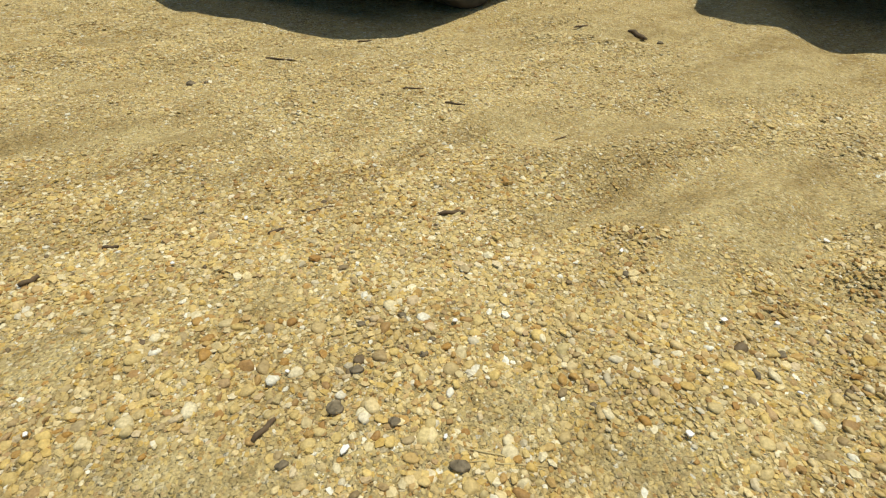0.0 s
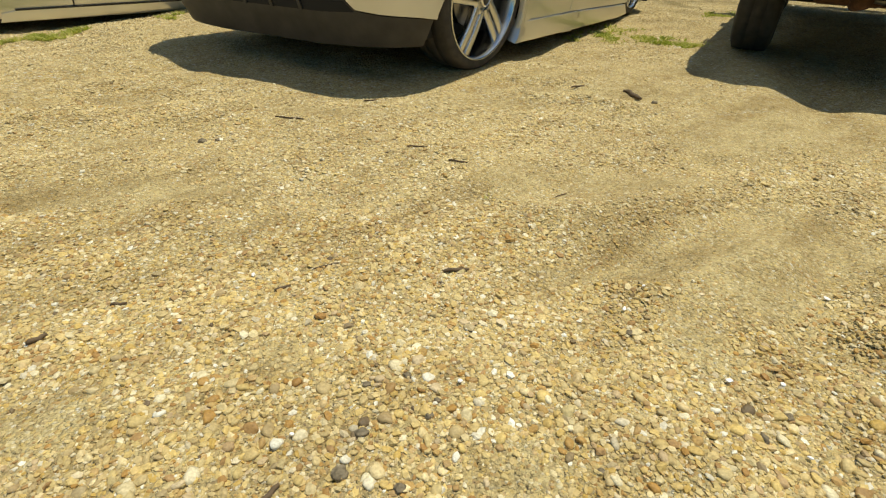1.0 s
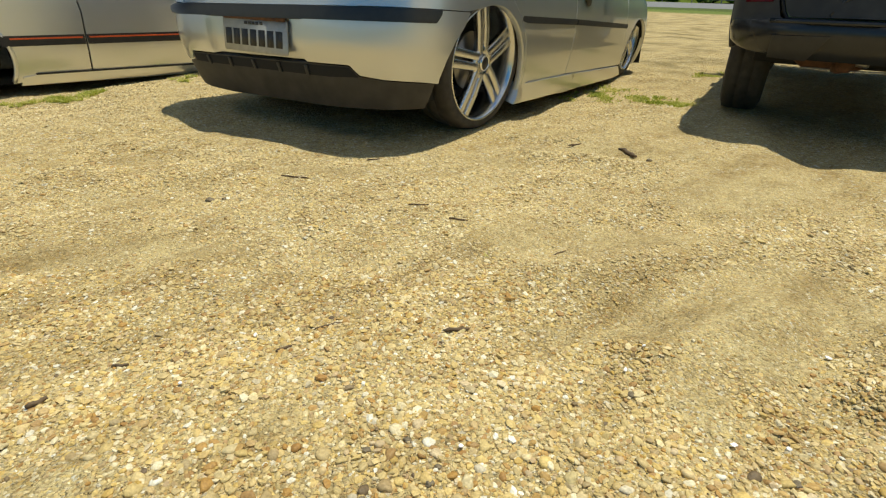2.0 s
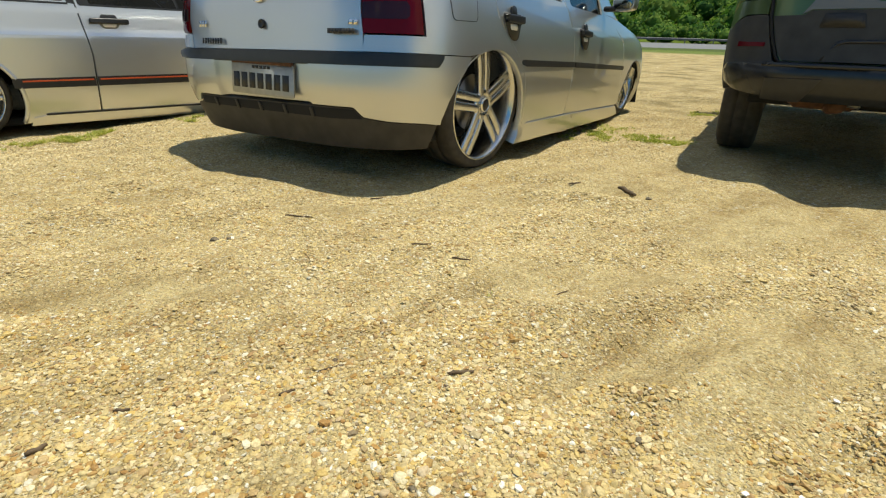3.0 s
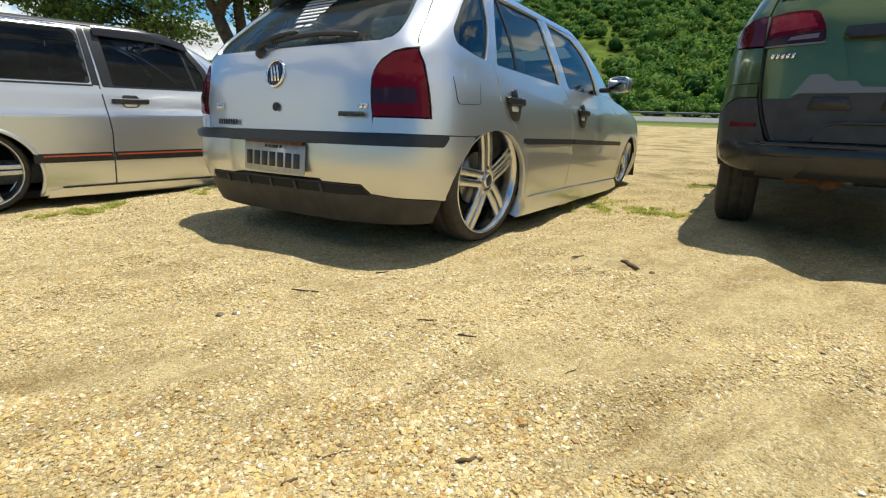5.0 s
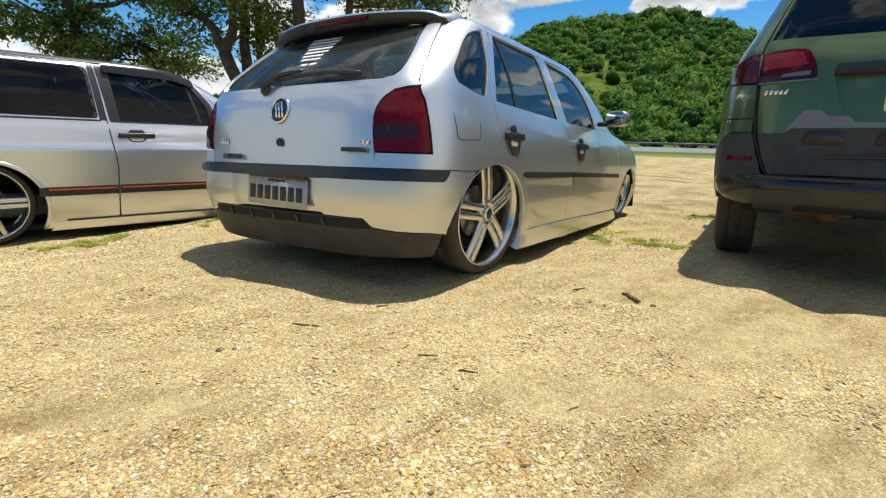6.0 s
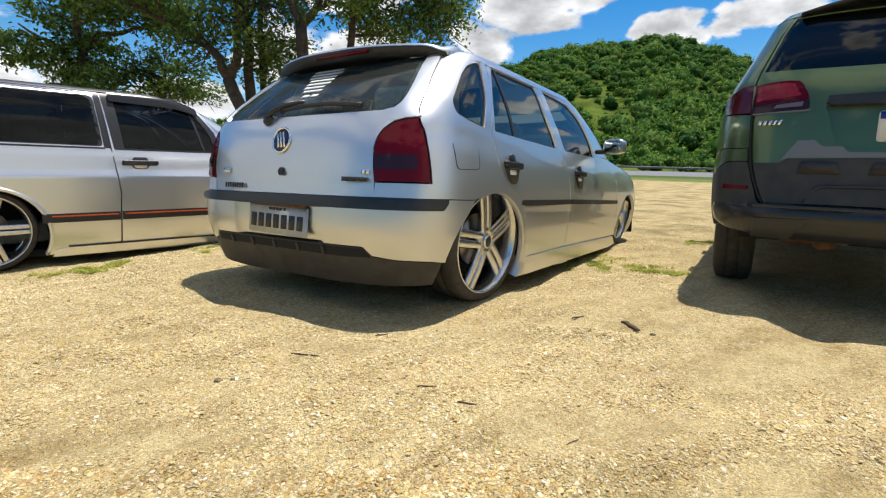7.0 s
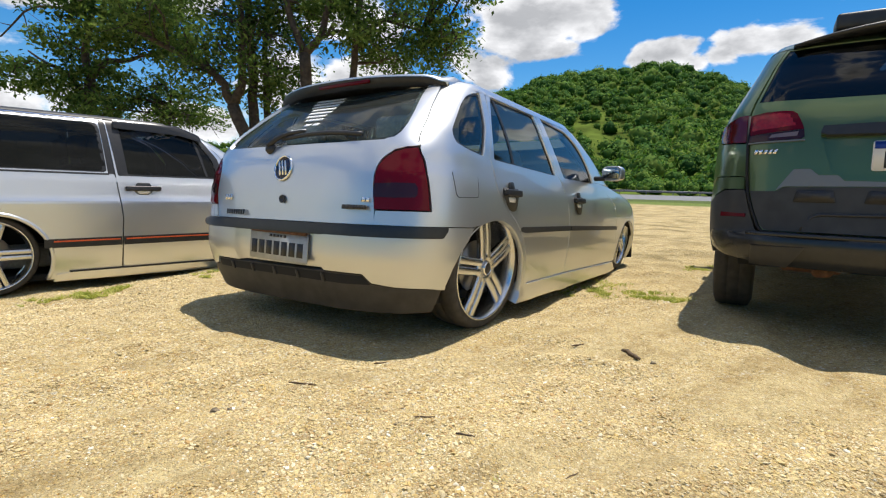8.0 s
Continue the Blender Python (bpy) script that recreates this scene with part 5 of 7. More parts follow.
    for left in (False, True):
        s = -1 if left else 1
        wheel(car, (s * 0.745, 0.02, 0.268), 0.272, 0.232, 0.19, 5, M_ALLOY, camber=-1.5, spin=54, left=left, gap=0.008, sw=(0.032, 0.03))
        wheel(car, (s * 0.745, 2.32, 0.268), 0.272, 0.232, 0.19, 5, M_ALLOY, camber=-1.5, spin=54, left=left, gap=0.008, sw=(0.032, 0.03))
    tagged(car, "silver lowered two-door estate car with black-tinted windows", "car")


estate()

# ---- the dark green raised estate ----
CROSS = Shell([(0.30, 0.76, -0.78, 2.95), (0.36, 0.79, -0.88, 3.10), (0.47, 0.815, -0.93, 3.20), (0.515, 0.82, -0.91, 3.20), (0.70, 0.835, -0.88, 3.20), (0.85, 0.832, -0.865, 3.05), (0.98, 0.815, -0.845, 2.75), (1.07, 0.785, -0.82, 2.15),
               (1.13, 0.755, -0.79, 2.0), (1.30, 0.672, -0.68, 1.7), (1.42, 0.616, -0.58, 1.5), (1.47, 0.565, -0.45, 1.35), (1.52, 0.30, -0.10, 1.1), (1.525, 0.02, 0.3, 0.8)], 4.0, 12.0)


def cross_estate():
    car = new("raised_estate_car")
    car.matrix_world = pose(2.335, 2.885, 0, 0, 0, -31)
    sh, G = CROSS, M_GREEN
    ra, fa = arch(0.0, 0.31, 0.37, 175, 0), arch(2.44, 0.31, 0.37, 180, 0)
    # tailgate
    half = [("r", 0.50, 0.515), ("r", 0.565, 0.518), ("r", 0.585, 0.54), ("r", 0.61, 0.60), ("r", 0.638, 0.70), ("r", 0.650, 0.80), ("r", 0.657, 0.93), ("r", 0.66, 1.07), ("r", 0.645, 1.13), ("r", 0.58, 1.32), ("r", 0.53, 1.42)]
    gw = [("r", 0.40, 1.122), ("r", 0.635, 1.13), ("r", 0.572, 1.32), ("r", 0.53, 1.40)]
    rec = [("r", 0.29, 0.765), ("r", 0.34, 0.80), ("r", 0.385, 0.955)]
    panel(sh, "tailgate", half + left_of(half), G, car, [gw + left_of(gw), rec + left_of(rec)], thick=0.03, label="dark green tailgate")
    panel(sh, "rear_window", gw + left_of(gw), M_GLASSDK, car, lift=-0.004, thick=0.004, label="black-tinted rear window")
    panel(sh, "plate_recess", [("r", 0.44, 0.735), ("r", 0.46, 0.98), ("r", -0.46, 0.98), ("r", -0.44, 0.735)], G, car, lift=-0.029, thick=0.004)
    hb = [("r", 0.36, 0.952), ("r", 0.385, 0.962), ("r", 0.378, 0.992), ("r", 0.2, 0.998)]
    panel(sh, "grip_bar", hb + left_of(hb), M_BLACK, car, lift=0.02, thick=0.05, ease=0.008, step=0.03, label="glossy black tailgate grip")
    pm = onto(sh, ("r", 0.0, 0.865), -0.03)
    plate = part("number_plate", slab(rounded([(-0.2, -0.065), (0.2, -0.065), (0.2, 0.065), (-0.2, 0.065)], 0.012, 3), 0.004, pm), M_PLATEW, car, "white number plate with blue band")
    part("plate_band", slab([(-0.195, 0.03), (0.195, 0.03), (0.195, 0.061), (-0.195, 0.061)], 0.001, pm @ pose(0, 0, 0.0042)), M_PLATEB, plate, "blue band")
    bars(plate, pm @ pose(0.01, -0.018, 0.0042), 0.34, 0.07, 7, M_INK, "plate_mark", 0.0008, 0.7)
    bars(car, onto(sh, ("r", -0.585, 0.885), 0.003), 0.10, 0.022, 5, M_CHROME, "model_badge", 0.003, 0.72, 0.3)
    # satin trim and dark cladding on the tailgate
    trim = [("r", 0.16, 0.73), ("r", 0.50, 0.725), ("r", 0.53, 0.708), ("r", 0.47, 0.803), ("r", 0.41, 0.805), ("r", 0.378, 0.776), ("r", 0.31, 0.776), ("r", 0.288, 0.752), ("r", 0.1, 0.75)]
    panel(sh, "tailgate_trim", trim + left_of(trim), M_CLADLT, car, lift=0.014, thick=0.02, step=0.03, ease=0.006, label="satin grey tailgate trim")
    clad = [("r", 0.50, 0.522), ("r", 0.562, 0.525), ("r", 0.58, 0.545), ("r", 0.605, 0.605), ("r", 0.632, 0.702), ("r", 0.525, 0.704), ("r", 0.50, 0.722), ("r", 0.16, 0.727)]
    panel(sh, "tailgate_cladding", clad + left_of(clad), M_CLAD, car, lift=0.008, thick=0.02, step=0.03, label="dark grey plastic cladding",
          shape=lambda q, v: 0.012 * smoothstep(0.46, 0.42, abs(q)) * smoothstep(0.60, 0.57, sh.level(v)[0]))
    for s in (1, -1):
        seam = [onto(sh, ("r", s * x, z), 0.004).translation for x, z in ((0.6625, 1.06), (0.660, 0.93), (0.653, 0.80), (0.642, 0.70), (0.627, 0.645), (0.612, 0.60), (0.588, 0.54), (0.570, 0.516), (0.50, 0.5125), (0.3, 0.5125), (0.0, 0.5125))]
        part("tailgate_gap", tube(seam, 0.0065, 6), M_DARK, car, "dark gap round the tailgate")
    lip = [onto(sh, ("r", x, 0.497), 0.024).translation for x in np.linspace(-0.62, 0.62, 26)]
    part("bumper_lip", tube(lip, 0.010, 8), M_CLADGL, car, "glossy upper lip of the bumper")
    for x, w in ((-0.385, 0.078), (-0.13, 0.085), (0.13, 0.085), (0.385, 0.078)):
        slot = onto(sh, ("r", x, 0.683), 0.0065)
        part("cladding_slot", slab(rounded([(-w, -0.027), (w, -0.027), (w - 0.012, 0.027), (-w + 0.012, 0.027)], 0.01), 0.0035, slot), M_BLACK, car)
        part("slot_face", slab(rounded([(-w + 0.014, -0.017), (w - 0.014, -0.017), (w - 0.022, 0.017), (-w + 0.022, 0.017)], 0.008), 0.006, slot), M_CLAD, car)
    groove = [onto(sh, ("r", x, z), 0.012).translation for x, z in ((-0.425, 0.528), (-0.408, 0.56), (-0.385, 0.592), (-0.36, 0.602), (-0.18, 0.606), (0.0, 0.607), (0.18, 0.606), (0.36, 0.602), (0.385, 0.592), (0.408, 0.56), (0.425, 0.528))]
    part("cladding_groove", tube(groove, 0.007, 6), M_BLACK, car)
    # lamps
    upper = [("r", 0.447, 0.985), ("r", 0.655, 0.965), ("r", 0.657, 1.062), ("r", 0.60, 1.072), ("r", 0.53, 1.074), ("r", 0.492, 1.069), ("r", 0.476, 1.055), ("r", 0.457, 1.015)]
    lower = [("r", 0.443, 0.950), ("r", 0.455, 0.940), ("r", 0.655, 0.932), ("r", 0.655, 0.962), ("r", 0.447, 0.982)]
    panel(sh, "tail_lamp", upper, M_RED, car, lift=0.012, thick=0.03, both=True, step=0.02, ease=0.010, label="red tail lamp lens")
    panel(sh, "lamp_insert", [("r", 0.475, 0.998), ("r", 0.645, 0.980), ("r", 0.645, 1.050), ("r", 0.60, 1.059), ("r", 0.53, 1.061), ("r", 0.497, 1.052)], M_GLOWRED, car, lift=0.0145, thick=0.006, both=True, step=0.02, ease=0.004, label="bright red lamp reflector")
    panel(sh, "reverse_lamp", lower, M_REDDK, car, lift=0.012, thick=0.03, both=True, step=0.02, ease=0.006, label="smoked lower lamp lens")
    panel(sh, "reverse_lens", [("r", 0.470, 0.952), ("r", 0.575, 0.947), ("r", 0.565, 0.962), ("r", 0.466, 0.972)], M_CLEAR, car, lift=0.0145, thick=0.006, both=True, step=0.02, ease=0.002, label="clear reversing lens")
    panel(sh, "tail_lamp", [("r", 0.668, 0.935), (-0.60, 0.945), (-0.57, 1.02), ("r", 0.71, 1.065), ("r", 0.668, 1.065)], M_WINE, car, lift=0.012, thick=0.03, both=True, step=0.025, ease=0.008, label="dark red tail lamp lens")
    strip(sh, "lamp_rim", [("r", 0.44, 0.934), ("r", 0.655, 0.926)], 0.003, M_CLADLT, car, both=True, height=0.014)
    # quarter, doors, wings
    qwin = rounded([(-0.50, 1.10), (0.10, 1.09), (0.10, 1.385), (-0.30, 1.385)], [0.05, 0.03, 0.03, 0.08])
    quarter = [("r", 0.662, 0.775), ("r", 0.80, 0.775), (-0.37, 0.70)] + [p for p in ra if p[1] > 0.50 or p[0] > 0] + [(0.44, 0.34), (0.42, 0.5), (0.22, 0.70), (0.16, 1.06), (0.16, 1.42), (-0.30, 1.42), ("r", 0.54, 1.41), ("r", 0.59, 1.31), ("r", 0.655, 1.13), ("r", 0.668, 1.07), ("r", 0.715, 1.07), (-0.565, 1.025), (-0.595, 0.94), ("r", 0.664, 0.928)]
    panel(sh, "quarter_panel", quarter, G, car, [qwin], both=True)
    panel(sh, "quarter_window", qwin, M_GLASSDK, car, lift=-0.006, thick=0.004, both=True)
    r1 = rounded([(0.22, 1.085), (0.90, 1.075), (0.88, 1.39), (0.22, 1.39)], 0.03)
    d1 = [(0.45, 0.34), (0.43, 0.5), (0.23, 0.70), (0.17, 1.06), (0.17, 1.42), (0.93, 1.42), (0.96, 1.06), (0.96, 0.34)]
    r2 = rounded([(1.02, 1.07), (1.70, 1.06), (1.30, 1.385), (1.0, 1.39)], 0.03)
    d2 = [(0.97, 0.34), (0.97, 1.06), (0.94, 1.42), (1.33, 1.41), (1.86, 1.05), (1.98, 0.80), (1.96, 0.34)]
    for dn, d, r in (("rear_door", d1, r1), ("front_door", d2, r2)):
        panel(sh, dn, d, G, car, [r], both=True)
        panel(sh, dn + "_window", r, M_GLASSDK, car, lift=-0.006, thick=0.004, both=True)
    wing = [(1.97, 0.34), (1.99, 0.80), (1.88, 1.04), (2.3, 1.02), (2.6, 0.97), ("f", 0.70, 0.86), ("f", 0.78, 0.62), (2.82, 0.60)] + [p for p in reversed(fa) if p[1] > 0.36 and (p[1] < 0.6 or p[0] < 2.7)]
    panel(sh, "front_wing", wing, G, car, both=True)
    panel(sh, "bonnet", [("f", 0.66, 0.84), ("f", 0.66, 1.05), ("f", -0.66, 1.05), ("f", -0.66, 0.84)], G, car, step=0.07)
    panel(sh, "windscreen", [("f", 0.66, 1.09), ("f", 0.54, 1.39), ("f", -0.54, 1.39), ("f", -0.66, 1.09)], M_GLASSDK, car, step=0.08, thick=0.004, lift=-0.004)
    for s in (1, -1):
        side = [(1.34, 1.41), (1.87, 1.05)]
        panel(sh, "screen_pillar", [("f", s * 0.66, 1.06), ("f", s * 0.54, 1.41)] + (side if s > 0 else [("m", *p) for p in side]), G, car)
    roof_of(sh, 1.41, G, car)
    # bumpers and cladding
    cl = [("r", 0.66, 0.708), ("r", 0.74, 0.705), ("r", 0.78, 0.68), (-0.40, 0.60), (-0.37, 0.46), ("r", 0.50, 0.50), ("r", 0.575, 0.505), ("r", 0.60, 0.525), ("r", 0.625, 0.60), ("r", 0.652, 0.70)]
    panel(sh, "bumper_corner", [("r", 0.661, 0.712), ("r", 0.662, 0.77), ("r", 0.79, 0.77), (-0.38, 0.69), (-0.40, 0.61), ("r", 0.79, 0.685), ("r", 0.745, 0.711)], G, car, both=True, step=0.03, label="green bumper corner")
    panel(sh, "bumper_cladding", cl, M_CLAD, car, both=True, lift=0.006, step=0.03, label="dark grey bumper cladding")
    hb = [("r", 0.50, 0.355), ("r", 0.62, 0.365), (-0.45, 0.40), (-0.38, 0.44), (-0.36, 0.495), ("r", 0.66, 0.505), ("r", 0.3, 0.508)]
    panel(sh, "rear_bumper", hb + left_of(hb), M_CLADGL, car, lift=0.008, thick=0.04, step=0.03, ease=0.016, label="dark grey rear bumper with a glossy edge",
          shape=lambda q, v: 0.02 * smoothstep(0.44, 0.49, sh.level(v)[0]) * smoothstep(1.15, 0.80, abs(q)))
    panel(sh, "bumper_insert", [("r", 0.46, 0.37), ("r", 0.60, 0.372), ("r", 0.60, 0.455), ("r", 0.40, 0.46)], M_BLACK, car, lift=0.026, thick=0.012, both=True, step=0.03)
    panel(sh, "reflector", [("r", 0.64, 0.578), ("r", 0.745, 0.575), ("r", 0.745, 0.597), ("r", 0.64, 0.594)], M_RED, car, lift=0.014, thick=0.012, both=True, step=0.02, label="slim red reflector")
    fb = [("f", 0.60, 0.34), (2.86, 0.36), (2.82, 0.59), ("f", 0.77, 0.61)]
    panel(sh, "front_bumper", fb + left_of(fb, "m"), M_CLAD, car, step=0.07, thick=0.03)
    panel(sh, "headlamp", [("f", 0.40, 0.66), ("f", 0.74, 0.66), ("f", 0.66, 0.82), ("f", 0.40, 0.80)], M_CLEAR, car, both=True)
    panel(sh, "front_grille", [("f", 0.72, 0.62), ("f", 0.66, 0.82), ("f", -0.66, 0.82), ("f", -0.72, 0.62)], M_BLACK, car, lift=-0.01, step=0.08)
    for a in (arch(0.0, 0.31, 0.385, 172, -6, 24), arch(2.44, 0.31, 0.385, 176, -2, 24)):
        arch_lip(sh, car, a, 0.022, M_CLAD, "arch_flare", -0.006, "grey plastic arch flare")
    sk = [(0.40, 0.32), (0.40, 0.42), (2.05, 0.42), (2.05, 0.32)]
    panel(sh, "side_skirt", sk, M_CLAD, car, lift=0.03, thick=0.05, both=True, ease=0.015)
    strip(sh, "side_strip", [(0.30, 0.60), (1.93, 0.60)], 0.05, M_CLAD, car, both=True, height=0.015)
    for y in (0.36, 1.14):
        door_handle(sh, car, y, 0.93)
    mirrors(car, 0.90, 1.80, 1.08, G, "green door mirror")
    # spoiler, rails and bars on the roof
    bm = bmesh.new()
    rows = []
    for i in range(25):
        x = -0.515 + 1.03 * i / 24
        u = abs(x / 0.515)
        bow, dz, thin = 0.07 * u ** 2.4, -0.062 * u ** 2.5, 1 - 0.7 * u ** 4
        rows.append([bm.verts.new((x, y + bow, 1.478 + (z - 1.478) * thin + dz)) for y, z in ((-0.40, 1.490), (-0.58, 1.484), (-0.665, 1.464), (-0.67, 1.452), (-0.64, 1.440), (-0.55, 1.440), (-0.40, 1.450))])
    for a, c in zip(rows, rows[1:]):
        for k in range(7):
            bm.faces.new((a[k], a[(k + 1) % 7], c[(k + 1) % 7], c[k]))
    bm.faces.new(rows[0])
    bm.faces.new(rows[-1][::-1])
    bmesh.ops.recalc_face_normals(bm, faces=bm.faces[:])
    part("roof_spoiler", bm, M_BLACK, car, "black roof spoiler")
    part("spoiler_cap", box_bm(0.72, 0.18, 0.075, (0, -0.52, 1.494), 0.016, 3), M_BLACK, car)
    for s in (1, -1):
        rail = tube([(s * 0.54, -0.12, 1.47), (s * 0.545, -0.05, 1.51), (s * 0.55, 0.2, 1.53), (s * 0.545, 0.9, 1.53), (s * 0.53, 1.15, 1.48)], [0.02, 0.017, 0.017, 0.017, 0.02], 10)
        part("roof_rail", rail, M_CLADLT, car, "satin grey roof rail")
    part("floor_pan", box_bm(1.34, 3.3, 0.06, (0, 1.15, 0.34), 0.01), M_DARK, car)
    part("exhaust_box", tube([(0.15, -0.62, 0.33), (0.55, -0.60, 0.33)], 0.085, 20), M_RUST, car, "rusty exhaust silencer")
    part("exhaust_pipe", tube([(0.5, -0.6, 0.33), (0.56, -0.75, 0.31), (0.57, -0.92, 0.31)], 0.022, 12), M_STEEL, car)
    part("rear_axle", tube([(-0.62, 0, 0.30), (0.62, 0, 0.30)], 0.035, 12), M_RUST, car, "rusty rear axle")
    part("exhaust_box", tube([(-0.50, -0.52, 0.365), (-0.46, -0.55, 0.36), (-0.24, -0.56, 0.36), (-0.20, -0.55, 0.365)], [0.03, 0.055, 0.055, 0.03], 16), M_RUST, car, "rusty exhaust silencer")
    part("tail_pipe", tube([(-0.30, -0.60, 0.345), (-0.22, -0.66, 0.34)], 0.014, 10), M_STEEL, car)
    part("exhaust_hanger", tube([(-0.30, -0.5, 0.36), (-0.32, -0.62, 0.32), (-0.30, -0.74, 0.34)], 0.03, 10), M_RUST, car)
    cabin(car, 0.70, (-0.4, 0.5), 1.75, ((0.33, 0.85), (-0.33, 0.85), (0.33, 0.05), (-0.33, 0.05)))
    wheel_well(car, 0.0, 0.40, 0.36, 0.48, 0.80)
    wheel_well(car, 2.44, 0.40, 0.36, 0.48, 0.80)
    for left in (False, True):
        s = -1 if left else 1
        for y in (0.0, 2.44):
            wheel(car, (s * 0.80, y, 0.305), 0.31, 0.205, 0.205, 5, M_ALLOY, spin=0, left=left)
    tagged(car, "dark green raised estate car with grey cladding, parked", "car")


cross_estate()

# drifts of fine sand with few pebbles: centre and half widths
SANDY = ((-0.233, 0.59, 0.075, 0.05), (0.31, 0.86, 0.17, 0.05), (0.53, 0.94, 0.16, 0.06), (0.60, 0.80, 0.14, 0.08), (0.52, 1.30, 0.24, 0.07), (0.92, 1.65, 0.35, 0.2), (0.75, 1.07, 0.15, 0.10), (0.086, 0.425, 0.07, 0.035),
         (0.24, 0.36, 0.10, 0.04), (-0.26, 0.315, 0.09, 0.04), (0.155, 1.27, 0.09, 0.06), (-0.68, 1.16, 0.15, 0.05), (-0.95, 1.08, 0.17, 0.06), (-0.50, 0.46, 0.10, 0.05), (0.40, 0.65, 0.06, 0.10),
         (0.83, 0.95, 0.13, 0.13), (1.3, 1.9, 0.4, 0.25), (0.75, 2.15, 0.25, 0.12), (0.45, 2.20, 0.22, 0.06), (0.55, 2.42, 0.30, 0.05), (-1.22, 1.78, 0.20, 0.05), (-1.0, 1.44, 0.15, 0.045), (1.05, 2.55, 0.28, 0.10), (-0.45, 1.75, 0.22, 0.05), (0.15, 1.95, 0.2, 0.04))


def drift(x, y):
    if not (-3.4 < x < 3.4 and 0 < y < 5.4):
        return 0.0
    d = 0.0
    for cx, cy, rx, ry in SANDY:
        d += math.exp(-(((x - cx) / rx) ** 2 + ((y - cy) / ry) ** 2))
    return max(0.0, min(0.85, d * (0.75 + 0.5 * noise.noise((x * 7, y * 7, 4.4))) + 0.25 * noise.noise((x * 2.1, y * 2.1, 8.8)) * smoothstep(5.4, 4.0, y)))


def beyond(x, y):
    """1 where the gravel is left to the ground's material, 0 where pebbles lie."""
    e = min(0.98 * max(y, 0.25) + 0.35 - abs(x), y - 0.10)
    return max(0.5 * (1 - smoothstep(-0.05, 0.30, e)), 0.85 * smoothstep(0.8, 2.0, y)) * (1 - 0.85 * drift(x, y))


# ---- ground: one sheet, fine near the cars and coarse to the horizon ----
# wheel ruts and the low banks beside them: from, to, half width, height
FURROWS = ((0.77, 0.92, 0.60, 0.68, 0.05, -0.014), (0.60, 0.68, 0.44, 0.40, 0.045, -0.012), (0.86, 0.88, 0.70, 0.66, 0.06, 0.016), (0.70, 0.66, 0.55, 0.38, 0.06, 0.014),
           (0.22, 1.20, 0.75, 1.45, 0.09, -0.022), (0.24, 1.05, 0.78, 1.28, 0.08, 0.014), (0.18, 0.82, 0.36, 0.92, 0.07, -0.016), (0.36, 0.92, 0.70, 1.10, 0.08, -0.02), (0.34, 0.78, 0.72, 0.96, 0.05, 0.010),
           (0.20, 2.28, 0.66, 2.08, 0.10, -0.03), (0.26, 2.06, 0.62, 1.92, 0.09, 0.022), (-1.42, 1.60, -1.24, 2.10, 0.06, -0.025), (-1.30, 1.58, -1.12, 2.06, 0.07, 0.018),
           (-0.98, 1.00, -0.86, 1.13, 0.05, -0.015), (-1.13, 1.34, -0.94, 1.53, 0.05, -0.016), (-0.70, 1.13, -0.62, 1.25, 0.05, -0.012), (0.06, 1.16, 0.20, 1.24, 0.05, -0.010),
           (1.25, 1.5, 1.7, 2.6, 0.10, -0.025), (1.05, 1.55, 1.5, 2.7, 0.09, 0.018), (-1.6, 2.1, -0.9, 2.5, 0.09, -0.018))


def lie(x, y):
    """The ground's height: nearly flat, lower beside the two-door estate, with shallow ruts."""
    z = -0.10 * smoothstep(-1.6, -2.75, x)
    if -8 < x < 9 and -6 < y < 12:
        z += 0.014 * noise.noise((x * 1.1, y * 1.1, 3.1)) + 0.016 * noise.noise((x * 3.3, y * 3.3, 7.7)) + 0.008 * noise.noise((x * 8, y * 8, 1.7))
        for x0, y0, x1, y1, w, h in FURROWS:
            ux, uy = x1 - x0, y1 - y0
            t = min(1.0, max(0.0, ((x - x0) * ux + (y - y0) * uy) / (ux * ux + uy * uy)))
            d = ((x - x0 - t * ux) ** 2 + (y - y0 - t * uy) ** 2) / (w * w)
            if d < 5:
                z += h * math.exp(-d)
    return z


def spread(lo, hi, step, end):
    a = list(np.arange(lo, hi + step / 2, step))
    s = step
    while a[-1] < end:
        s *= 1.25
        a.append(a[-1] + s)
    s = step
    while a[0] > -end:
        s *= 1.25
        a.insert(0, a[0] - s)
    return a


def ground():
    xs, ys = spread(-3.4, 3.4, 0.04, 3000), spread(0.0, 5.4, 0.04, 3000)
    co = [(x, y, lie(x, y)) for y in ys for x in xs]
    w = len(xs)
    fs = [(j * w + i, j * w + i + 1, (j + 1) * w + i + 1, (j + 1) * w + i) for j in range(len(ys) - 1) for i in range(w - 1)]
    me = bpy.data.meshes.new("ground")
    me.from_pydata(co, [], fs)
    me.materials.append(M_GROUND)
    me.polygons.foreach_set("use_smooth", [True] * len(me.polygons))
    fine = me.attributes.new("fine_sand", "FLOAT", "POINT")
    fine.data.foreach_set("value", [drift(x, y) for x, y, z in co])
    far = me.attributes.new("far_gravel", "FLOAT", "POINT")
    far.data.foreach_set("value", [beyond(x, y) for x, y, z in co])
    return tagged(new("ground", me), "pale yellow sand and gravel lot with turf beyond", "ground", kind="structure")


GROUND = ground()


